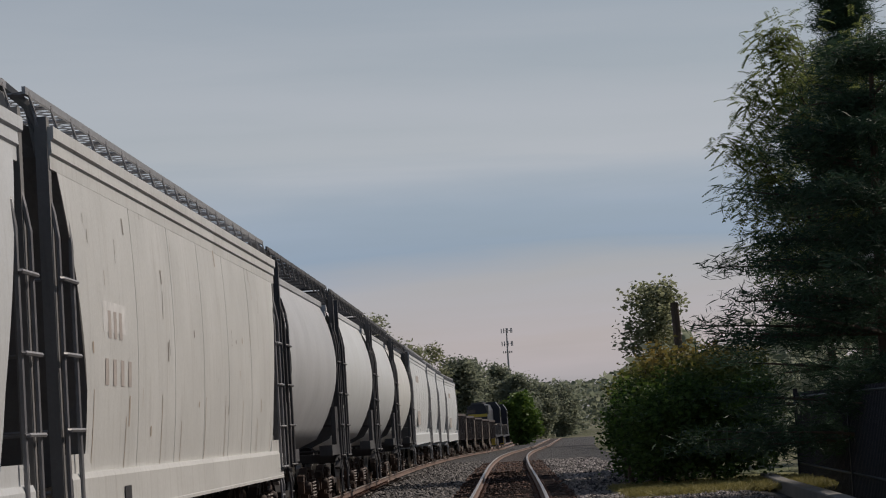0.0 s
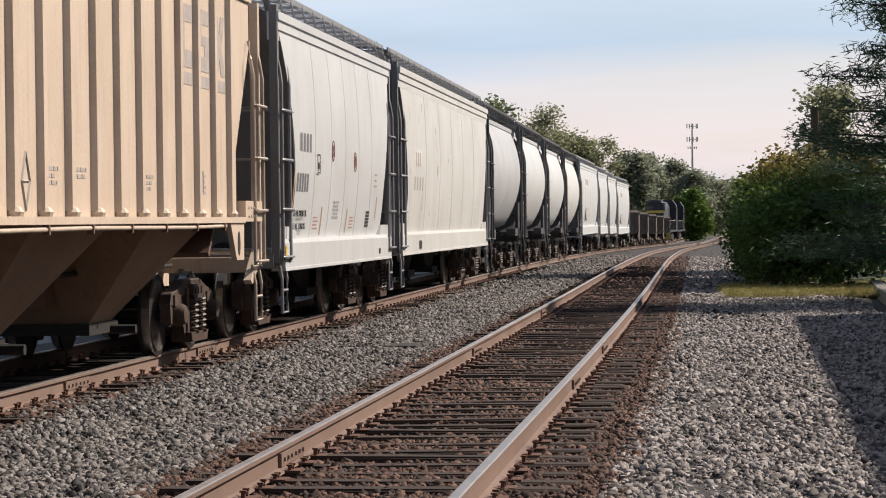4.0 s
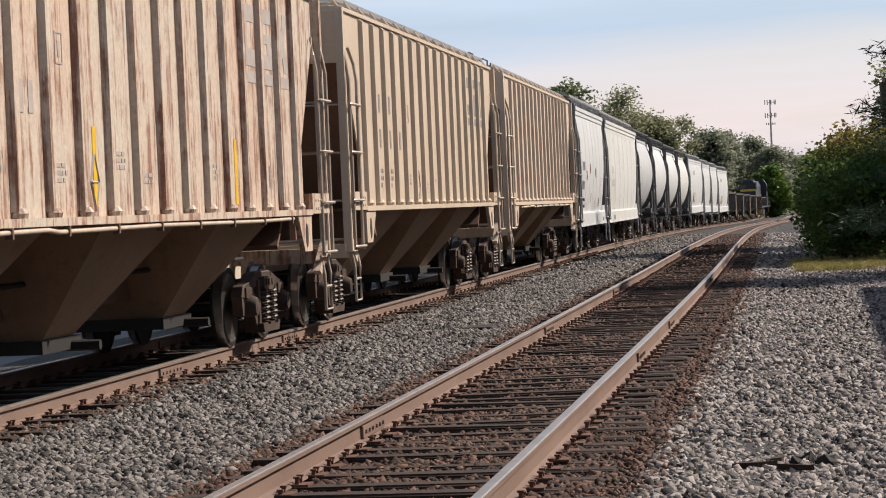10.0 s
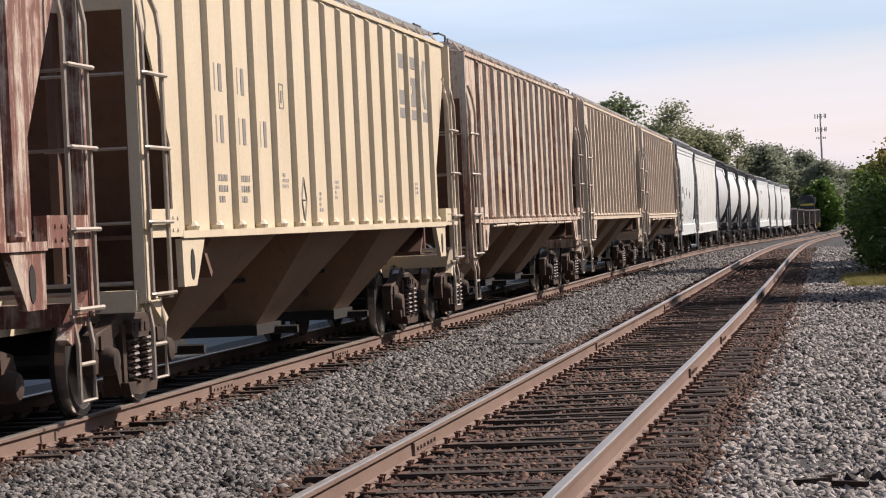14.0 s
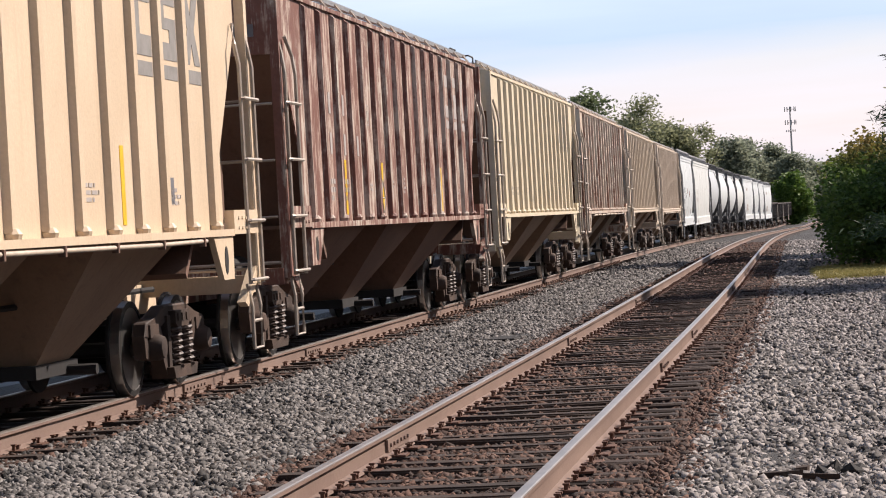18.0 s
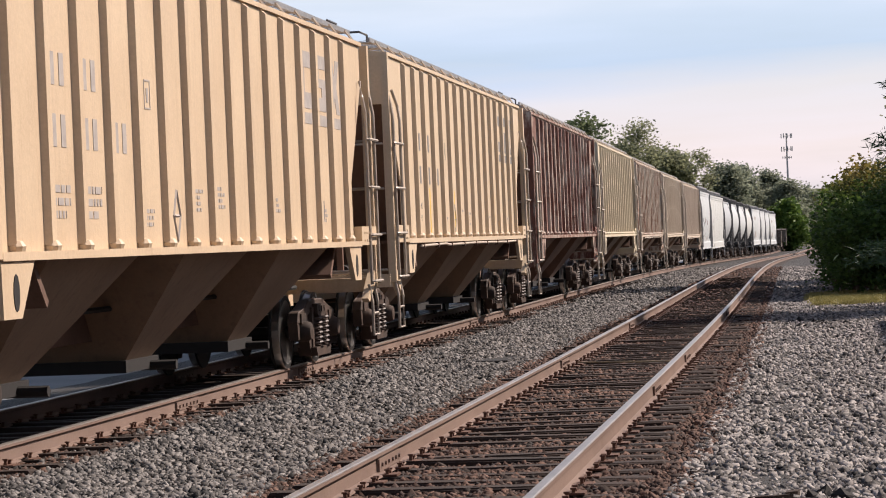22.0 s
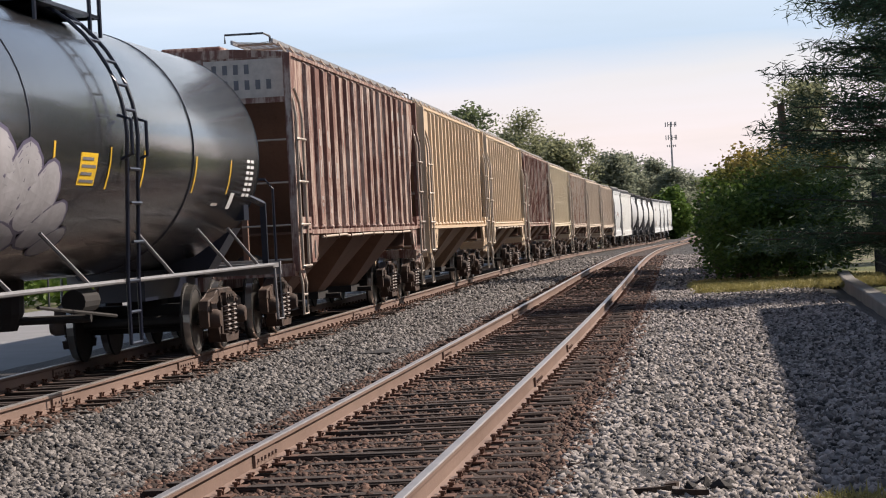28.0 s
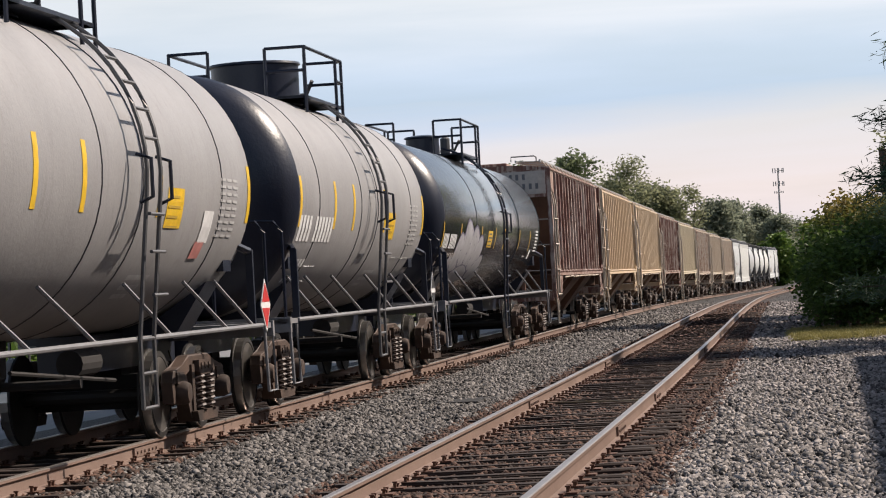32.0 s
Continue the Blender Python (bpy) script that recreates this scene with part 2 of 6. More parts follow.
rail_side = worn("rusty_rail_web", (0.205, 0.14, 0.112), (0.15, 0.098, 0.077), (0.09, 0.055, 0.042), 0.3, 0.75, streak=False)
rail_top = plain("worn_rail_head", (0.43, 0.385, 0.35), 0.4, 0.8, 0.25, 4)
spike_mat = plain("rusted_spikes_and_plates", (0.11, 0.050, 0.030), 0.8)
loco_blue = worn("dark_blue_loco_paint", (0.008, 0.010, 0.022), (0.012, 0.014, 0.024), (0.05, 0.04, 0.035), 0.3, 0.4)
loco_yellow = plain("yellow_loco_paint", (0.62, 0.45, 0.06), 0.5)
gondola_mat = worn("dark_gondola_steel", (0.045, 0.040, 0.042), (0.075, 0.055, 0.045), RUST, 0.5, 0.75)
glass_dark = plain("dark_cab_glass", (0.01, 0.012, 0.015), 0.08)
concrete = worn("weathered_concrete", (0.24, 0.225, 0.205), (0.17, 0.16, 0.145), (0.15, 0.14, 0.12), 0.4, 0.9)
steel_pole = plain("galvanised_steel_mast", (0.33, 0.33, 0.35), 0.5, 0.6)
bark = worn("grey_brown_bark", (0.10, 0.075, 0.055), (0.06, 0.045, 0.035), (0.03, 0.025, 0.02), 0.5, 0.9)


def ballast_mat(name, a, b2, tint):
    m, n, l, b = node_mat(name, 0.9)
    tc = n.new("ShaderNodeTexCoord")
    vo = n.new("ShaderNodeTexVoronoi")
    vo.inputs["Scale"].default_value = 24.0
    l.new(tc.outputs["Object"], vo.inputs["Vector"])
    big = noise_at(n, l, tc.outputs["Object"], 0.35, 4, 0.35, 0.68)
    bw = n.new("ShaderNodeSeparateColor")
    l.new(vo.outputs["Color"], bw.inputs[0])
    c = mixed(n, l, bw.outputs[0], a, b2)
    c = mixed(n, l, big, c, tint)
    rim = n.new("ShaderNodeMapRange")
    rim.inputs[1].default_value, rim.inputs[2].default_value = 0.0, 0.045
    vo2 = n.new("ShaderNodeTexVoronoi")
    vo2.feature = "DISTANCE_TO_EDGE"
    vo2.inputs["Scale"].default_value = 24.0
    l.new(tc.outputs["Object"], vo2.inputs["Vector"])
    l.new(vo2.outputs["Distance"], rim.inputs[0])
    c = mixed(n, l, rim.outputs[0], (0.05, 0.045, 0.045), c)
    l.new(c, b.inputs["Base Color"])
    bumped(n, l, b, rim.outputs[0], 0.9, 0.03)
    return m


def stone_mat(name, a, b2, dust, dust_at):
    """Loose stones, each with a shade of its own."""
    m, n, l, b = node_mat(name, 0.9)
    g = n.new("ShaderNodeNewGeometry")
    tc = n.new("ShaderNodeTexCoord")
    c = mixed(n, l, g.outputs["Random Per Island"], a, b2)
    f = noise_at(n, l, tc.outputs["Object"], 0.5, 3, dust_at, dust_at + 0.2)
    c = mixed(n, l, f, c, dust)
    f2 = noise_at(n, l, tc.outputs["Object"], 60, 3, 0.3, 0.7)
    c = mixed(n, l, 0.3, c, mixed(n, l, f2, (0.4, 0.4, 0.4), (1, 1, 1)), "MULTIPLY")
    l.new(c, b.inputs["Base Color"])
    bumped(n, l, b, f2, 0.25, 0.01)
    return m


# near-black bed: shade of the gaps between loose stones is in its colour
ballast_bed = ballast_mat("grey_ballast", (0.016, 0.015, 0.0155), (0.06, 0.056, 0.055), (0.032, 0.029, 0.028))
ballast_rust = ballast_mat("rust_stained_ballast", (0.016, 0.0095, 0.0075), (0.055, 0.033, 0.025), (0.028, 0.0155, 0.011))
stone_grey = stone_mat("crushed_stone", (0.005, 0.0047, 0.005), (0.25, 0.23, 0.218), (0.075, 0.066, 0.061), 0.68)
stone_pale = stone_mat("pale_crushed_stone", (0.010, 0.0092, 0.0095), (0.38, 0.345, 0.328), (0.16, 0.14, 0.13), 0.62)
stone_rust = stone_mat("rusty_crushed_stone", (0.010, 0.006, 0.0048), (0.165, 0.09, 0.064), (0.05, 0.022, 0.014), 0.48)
tie_mat = worn("weathered_creosoted_timber", (0.04, 0.0235, 0.017), (0.021, 0.0135, 0.0105), (0.014, 0.009, 0.0075), 0.4, 0.9, streak=False, scale=2.0)


def grass_mat(name, a, b2, bare):
    m, n, l, b = node_mat(name, 0.95)
    tc = n.new("ShaderNodeTexCoord")
    f = noise_at(n, l, tc.outputs["Object"], 0.25, 6, 0.4, 0.62)
    f2 = noise_at(n, l, tc.outputs["Object"], 9, 5, 0.3, 0.7)
    c = mixed(n, l, f2, a, b2)
    c = mixed(n, l, f, c, bare)
    l.new(c, b.inputs["Base Color"])
    bumped(n, l, b, f2, 0.6, 0.05)
    return m


ground_mat = grass_mat("rough_grass", (0.055, 0.075, 0.022), (0.11, 0.12, 0.04), (0.13, 0.115, 0.075))
lawn_mat = grass_mat("dry_lawn", (0.16, 0.17, 0.05), (0.26, 0.25, 0.09), (0.22, 0.20, 0.10))
road_mat = worn("pale_asphalt", (0.21, 0.21, 0.215), (0.17, 0.17, 0.175), (0.2, 0.2, 0.2), 0.3, 0.9, streak=False)


def leaf_mat(name, a, b2, top=None, z0=0.0, z1=1.0, lit_through=0.3):
    m, n, l, b = node_mat(name, 0.6)
    g = n.new("ShaderNodeNewGeometry")
    c = mixed(n, l, g.outputs["Random Per Island"], a, b2)
    if top:
        tc, sp, ad, r = n.new("ShaderNodeTexCoord"), n.new("ShaderNodeSeparateXYZ"), n.new("ShaderNodeMath"), n.new("ShaderNodeMapRange")
        l.new(tc.outputs["Object"], sp.inputs[0])
        nz = noise_at(n, l, tc.outputs["Object"], 0.8, 3, 0.2, 0.8)
        ad.operation = "ADD"
        l.new(sp.outputs[2], ad.inputs[0])
        l.new(nz, ad.inputs[1])
        r.inputs[1].default_value, r.inputs[2].default_value = z0, z1
        l.new(ad.outputs[0], r.inputs[0])
        c = mixed(n, l, r.outputs[0], c, mixed(n, l, g.outputs["Random Per Island"], top[0], top[1]))
    l.new(c, b.inputs["Base Color"])
    b.inputs["Specular IOR Level"].default_value = 0.25
    # light that comes through the leaf
    tr, mx = n.new("ShaderNodeBsdfTranslucent"), n.new("ShaderNodeMixShader")
    l.new(c, tr.inputs["Color"])
    mx.inputs[0].default_value = lit_through
    l.new(b.outputs[0], mx.inputs[1])
    l.new(tr.outputs[0], mx.inputs[2])
    l.new(mx.outputs[0], n["Material Output"].inputs["Surface"])
    return m


hedge_leaf = leaf_mat("hedge_leaves", (0.032, 0.064, 0.016), (0.085, 0.145, 0.032), ((0.13, 0.125, 0.036), (0.27, 0.19, 0.055)), 2.9, 3.8, 0.45)
pine_leaf = leaf_mat("pine_needles", (0.026, 0.052, 0.03), (0.05, 0.088, 0.048))
walnut_leaf = leaf_mat("compound_leaves", (0.09, 0.125, 0.035), (0.23, 0.26, 0.085), None, 0, 1, 0.5)
oak_leaf = leaf_mat("broad_leaves", (0.09, 0.12, 0.06), (0.17, 0.20, 0.105), None, 0, 1, 0.55)
# leaves far down the line: distance haze is put into paler, greyer colours
haze_leaf = leaf_mat("distant_leaves", (0.17, 0.195, 0.14), (0.27, 0.29, 0.215), None, 0, 1, 0.6)
haze_olive_leaf = leaf_mat("olive_leaves", (0.17, 0.185, 0.105), (0.28, 0.29, 0.175), None, 0, 1, 0.6)
weed_leaf = leaf_mat("weeds", (0.06, 0.11, 0.02), (0.13, 0.20, 0.04))


# ---- mesh helpers ----
def part(name, bm, material, parent=None, label=""):
    me = bpy.data.meshes.new(name)
    bm.normal_update()
    bm.to_mesh(me)
    bm.free()
    me.materials.append(material)
    ob = new(name, me)
    if parent:
        ob.parent = parent
    if label:
        ob["label"] = label
    return ob


def raw(name, verts, faces, material, parent=None, label="", smooth=False):
    me = bpy.data.meshes.new(name)
    me.from_pydata([tuple(v) for v in verts], [], [tuple(f) for f in faces])
    me.materials.append(material)
    if smooth:
        me.polygons.foreach_set("use_smooth", [True] * len(me.polygons))
    me.update()
    ob = new(name, me)
    if parent:
        ob.parent = parent
    if label:
        ob["label"] = label
    return ob


def again(ob, m, parent=None):
    """One more object on the same mesh."""
    o = new(ob.name.split(".")[0], ob.data)
    o.parent = parent or ob.parent
    o.matrix_basis = m
    if "label" in ob:
        o["label"] = ob["label"]
    return o


def box(bm, x0, x1, y0, y1, z0, z1):
    v = [bm.verts.new((x, y, z)) for x in (x0, x1) for y in (y0, y1) for z in (z0, z1)]
    for f in ((0, 1, 3, 2), (4, 6, 7, 5), (0, 4, 5, 1), (2, 3, 7, 6), (0, 2, 6, 4), (1, 5, 7, 3)):
        bm.faces.new([v[i] for i in f])


def bevelled(bm, w=0.01):
    bmesh.ops.bevel(bm, geom=bm.edges[:], offset=w, segments=1, affect="EDGES")
    return bm


def prism(bm, poly, axis, a, b):
    """A flat outline of (p, q) pushed from a to b along an axis: 0 (p, q are y, z), 1 (x, z) or 2 (x, y)."""
    def at(p, q, w):
        return ((w, p, q), (p, w, q), (p, q, w))[axis]
    lo = [bm.verts.new(at(p, q, a)) for p, q in poly]
    hi = [bm.verts.new(at(p, q, b)) for p, q in poly]
    n = len(poly)
    bm.faces.new(lo)
    bm.faces.new(hi[::-1])
    for i in range(n):
        bm.faces.new((lo[i], lo[(i + 1) % n], hi[(i + 1) % n], hi[i]))


def tube(bm, pts, r, seg=6, closed_ends=True):
    """A round bar through the points."""
    pts = [Vector(p) for p in pts]
    rings = []
    for i, p in enumerate(pts):
        d = (pts[min(i + 1, len(pts) - 1)] - pts[max(i - 1, 0)]).normalized()
        u = d.cross((0, 0, 1) if abs(d.z) < 0.9 else (0, 1, 0)).normalized()
        w = d.cross(u)
        rings.append([bm.verts.new(p + r * (math.cos(2 * math.pi * k / seg) * u + math.sin(2 * math.pi * k / seg) * w)) for k in range(seg)])
    for a, b in zip(rings, rings[1:]):
        for k in range(seg):
            bm.faces.new((a[k], a[(k + 1) % seg], b[(k + 1) % seg], b[k]))
    if closed_ends:
        bm.faces.new(rings[0][::-1])
        bm.faces.new(rings[-1])


def lathe(bm, profile, axis, seg=20, at=(0, 0, 0)):
    """A profile of (along, radius) turned about an axis: 0 x, 1 y or 2 z."""
    rings = []
    for a, r in profile:
        ring = []
        for k in range(seg):
            c, s = r * math.cos(2 * math.pi * k / seg), r * math.sin(2 * math.pi * k / seg)
            p = ((a, c, s), (c, a, s), (c, s, a))[axis]
            ring.append(bm.verts.new((p[0] + at[0], p[1] + at[1], p[2] + at[2])))
        rings.append(ring)
    for a, b in zip(rings, rings[1:]):
        for k in range(seg):
            bm.faces.new((a[k], a[(k + 1) % seg], b[(k + 1) % seg], b[k]))
    bm.faces.new(rings[0][::-1])
    bm.faces.new(rings[-1])


def smooth_part(ob, angle=40):
    for p in ob.data.polygons:
        p.use_smooth = True
    ob.data.set_sharp_from_angle(angle=radians(angle))
    return ob


def empty(name):
    o = new(name)
    o.empty_display_size = 0.2
    return o


def words(text, size, material, parent, m, label=""):
    """Raised lettering; m lays its x, y and normal."""
    cu = bpy.data.curves.new("lettering", "FONT")
    cu.body, cu.size, cu.extrude = text, size, 0.002
    tmp = new("lettering", cu)
    me = bpy.data.meshes.new_from_object(tmp.evaluated_get(bpy.context.evaluated_depsgraph_get()))
    bpy.data.objects.remove(tmp)
    me.materials.append(material)
    ob = new("lettering", me)
    ob.parent = parent
    ob.matrix_basis = m
    if label:
        ob["label"] = label
    return ob


def on_side(x, y, z):
    """The pose of lettering on a car's side that faces +x."""
    return Matrix(((0, 0, 1, x), (1, 0, 0, y), (0, 1, 0, z), (0, 0, 0, 1)))


# ---- the line of the tracks ----
# curvature along the line: nearly straight, a slight swing aside and back, then a long gentle bend
CURVE_Y, CURVE_K = (-40.0, 30.0, 80.0, 130.0, 200.0, 320.0), (-2.146e-4, -3.472e-4, 1.872e-4, 2.778e-4, 1.087e-4, 0.284e-4)
LINE_Y = np.arange(-420.0, 3700.0, 1.0)
LINE_K = np.where((LINE_Y < -40) | (LINE_Y > 320), 0.0, np.interp(LINE_Y, CURVE_Y, CURVE_K))
LINE_S = np.cumsum(LINE_K)
LINE_S += 0.00502 - LINE_S[420]
LINE_X = np.cumsum(LINE_S)
LINE_X -= LINE_X[420]


def bend(y):
    """How far the tracks swing aside at y, and their slope there."""
    return float(np.interp(y, LINE_Y, LINE_X)), float(np.interp(y, LINE_Y, LINE_S))


def fall(y):
    """The height of the ground along the line."""
    w = min(max(y, -60.0), 260.0)
    return 0.003 * w - 5.38e-5 * w * w + 1e-7 * w ** 3


def on_line(y, side=0.0, up=0.0):
    """A point beside the line; the two tracks lie a little wider apart at the near end."""
    x, s = bend(y)
    side -= 0.13 * min(max((45.0 - y) / 40.0, 0.0), 1.0) * min(max((-side - 1.6) / 2.2, 0.0), 1.0)
    n = math.sqrt(1 + s * s)
    return Vector((x + side / n, y - side * s / n, fall(y) + up))


RAIL_UP = 0.20
NEAR_MID, FAR_MID = -0.7525, -5.548


# ---- ground ----
def sheet(name, sides, ys, up, material, label, category, wavy=0.0):
    """A strip along the line: side(y) gives offsets across, up(side) the height."""
    verts, faces = [], []
    for y in ys:
        for s in sides:
            p = on_line(y, s, up(s))
            verts.append((p.x, p.y, p.z + (wavy * (noise.noise((p.x * 0.7, p.y * 0.7, 0)) + 0.5 * noise.noise((p.x * 2.1, p.y * 2.1, 3))) if wavy else 0)))
    w = len(sides)
    for i in range(len(ys) - 1):
        for j in range(w - 1):
            a = i * w + j
            faces.append((a, a + 1, a + w + 1, a + w))
    return tagged(raw(name, verts, faces, material, None, "", True), label, category, "", "structure")


def ground_up(s):
    return -0.16


GY = [-400, -200, -100, -60] + [-40 + 8 * i for i in range(40)] + [300, 340, 400, 500, 700, 1000, 1500, 2300, 3600]
GS = [-3000, -1500, -700, -300, -150, -80, -50, -35, -25, -20, -16, -13, -10, -8, -5, -2, 0, 2, 4, 6, 8, 10, 14, 20, 30, 45, 70, 120, 250, 600, 1500, 3000]
sheet("ground", GS, GY, ground_up, ground_mat, "rough grassy ground beside the railway tracks", "ground")


def bed_up(s):
    """The crushed-stone bed: shallow between the tracks, falling off at the sides."""
    d = min(abs(s - NEAR_MID), abs(s - FAR_MID))
    z = -0.013 if d < 1.25 else -0.013 + 0.003 * min((d - 1.25) / 0.4, 1.0)
    if s > 1.2:
        z = -0.03
    if s > 4.2:
        z = -0.03 - 0.14 * (s - 4.2)
    if s < -8.0:
        z = -0.03 - 0.2 * (-8.0 - s)
    return z


BY = [-40 + 1.0 * i for i in range(140)] + [100 + 4 * i for i in range(70)]
BS = [-9.0, -8.0, -7.4, -6.9, -6.3, -5.67, -5.0, -4.4, -4.0, -3.6, -3.2, -2.8, -2.35, -1.6, -0.75, 0.1, 0.55, 0.85, 1.2, 1.7, 2.2, 2.7, 3.2, 3.8, 4.2, 5.0]
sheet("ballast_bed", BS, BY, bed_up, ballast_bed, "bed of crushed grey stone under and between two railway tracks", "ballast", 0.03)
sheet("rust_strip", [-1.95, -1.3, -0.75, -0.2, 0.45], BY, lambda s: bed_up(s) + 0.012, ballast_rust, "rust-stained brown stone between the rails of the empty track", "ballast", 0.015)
sheet("cinder_strip", [-8.3, -7.4, -6.6, -5.67, -4.95], BY, lambda s: bed_up(s) + 0.012, ballast_rust, "dark rust-brown stone under the moving train", "ballast", 0.015)
sheet("road", [-17.0, -14.0, -11.0, -8.4], [-60 + 4 * i for i in range(80)], lambda s: -0.085, road_mat, "pale asphalt road behind the train", "road")
tagged(raw("lawn_patch", [on_line(y, s, 0.0 - 0.02) + Vector((0, 0, 0.03 * math.sin(y * 2))) for y, s in ((39, 1.9), (39.2, 3.0), (41, 5.2), (46, 7), (52, 7), (58, 4), (52, 1.9), (44, 1.2))],
           [tuple(range(8))], lawn_mat), "strip of dry yellow-green lawn in front of the hedge", "lawn", "", "structure")


# ---- loose stones ----
def stones(name, count, where, size, material, label):
    """Many small chipped stones in one mesh."""
    rng = np.random.default_rng(len(name) * 7 + count)
    base = np.array([(-1, -1, -1), (1, -1, -1), (1, 1, -1), (-1, 1, -1), (-0.7, -0.6, 1), (0.7, -0.7, 1), (0.6, 0.7, 1), (-0.6, 0.6, 1)], float)
    quads = np.array([(3, 2, 1, 0), (4, 5, 6, 7), (0, 1, 5, 4), (1, 2, 6, 5), (2, 3, 7, 6), (3, 0, 4, 7)])
    pos = np.array([where(*u) for u in rng.random((count, 3))])
    shape = base[None] * (1 + 0.5 * (rng.random((count, 8, 3)) - 0.5))
    scale = size * (0.45 + rng.random((count, 1, 1)) ** 1.5) * (0.6 + 0.7 * rng.random((count, 1, 3)))
    q = rng.normal(size=(count, 4))
    q /= np.linalg.norm(q, axis=1, keepdims=True)
    w, x, y, z = q.T
    rot = np.stack([1 - 2 * (y * y + z * z), 2 * (x * y - z * w), 2 * (x * z + y * w), 2 * (x * y + z * w), 1 - 2 * (x * x + z * z), 2 * (y * z - x * w),
                    2 * (x * z - y * w), 2 * (y * z + x * w), 1 - 2 * (x * x + y * y)], -1).reshape(-1, 3, 3)
    verts = np.einsum("nij,nkj->nki", rot, shape * scale) + pos[:, None]
    faces = (quads[None] + 8 * np.arange(count)[:, None, None]).reshape(-1, 4)
    me = bpy.data.meshes.new(name)
    me.vertices.add(count * 8)
    me.vertices.foreach_set("co", verts.reshape(-1))
    me.loops.add(len(faces) * 4)
    me.loops.foreach_set("vertex_index", faces.reshape(-1))
    me.polygons.add(len(faces))
    me.polygons.foreach_set("loop_start", np.arange(len(faces)) * 4)
    me.update(calc_edges=True)
    me.materials.append(material)
    return tagged(new(name, me), label, "stones", "", "stuff")


def strewn(s0, s1, y0, y1, lift=0.0, power=1.0):
    def where(a, b, c):
        s, y = s0 + (s1 - s0) * a, y0 + (y1 - y0) * b ** power
        p = on_line(y, s, bed_up(s) + lift)
        p.z += 0.03 * (noise.noise((p.x * 0.7, p.y * 0.7, 0)) + 0.5 * noise.noise((p.x * 2.1, p.y * 2.1, 3))) + 0.012 * (c - 0.3)
        return p
    return where


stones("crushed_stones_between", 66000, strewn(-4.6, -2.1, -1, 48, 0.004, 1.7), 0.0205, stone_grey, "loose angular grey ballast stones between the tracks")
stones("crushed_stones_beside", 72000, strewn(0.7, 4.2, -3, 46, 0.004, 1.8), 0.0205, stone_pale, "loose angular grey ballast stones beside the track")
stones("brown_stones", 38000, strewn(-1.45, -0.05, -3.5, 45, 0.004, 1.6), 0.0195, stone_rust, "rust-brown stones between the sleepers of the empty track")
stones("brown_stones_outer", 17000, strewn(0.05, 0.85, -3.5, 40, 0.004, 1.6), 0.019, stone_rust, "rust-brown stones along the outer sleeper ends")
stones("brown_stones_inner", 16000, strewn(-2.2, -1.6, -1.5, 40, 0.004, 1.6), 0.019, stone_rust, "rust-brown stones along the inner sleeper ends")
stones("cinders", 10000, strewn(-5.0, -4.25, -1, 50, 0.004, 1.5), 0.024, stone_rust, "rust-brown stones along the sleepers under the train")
stones("far_stones_between", 9000, strewn(-4.5, -2.2, 40, 120, 0.0, 1.3), 0.034, stone_grey, "distant grey ballast stones between the tracks")
stones("far_stones_beside", 7000, strewn(0.75, 3.2, 40, 110, 0.0, 1.3), 0.034, stone_pale, "distant grey ballast stones beside the track")
stones("far_brown_stones", 6000, strewn(-2.1, 0.7, 38, 110, 0.0, 1.3), 0.03, stone_rust, "distant rust-brown stones in the empty track")


# ---- tracks ----
def swept(bm, outline, mid, ys):
    """An outline of (side, up) carried along the line."""
    rings = []
    for y in ys:
        rings.append([bm.verts.new(on_line(y, mid + p, q)) for p, q in outline])
    n = len(outline)
    for a, b in zip(rings, rings[1:]):
        for i in range(n):
            bm.faces.new((a[i], b[i], b[(i + 1) % n], a[(i + 1) % n]))


RAIL_YS = [-40 + 2 * i for i in range(20)] + [4 * i for i in range(90)]
SHAPE = [(-0.07, 0.03), (-0.066, 0.043), (-0.012, 0.058), (-0.009, 0.155), (-0.036, 0.168), (-0.036, 0.19), (0.036, 0.19), (0.036, 0.168), (0.009, 0.155), (0.012, 0.058), (0.066, 0.043), (0.07, 0.03)]
CAP = [(-0.036, 0.187), (-0.034, 0.196), (-0.026, 0.2), (0.026, 0.2), (0.034, 0.196), (0.036, 0.187)]
TIE_STEP = 0.53


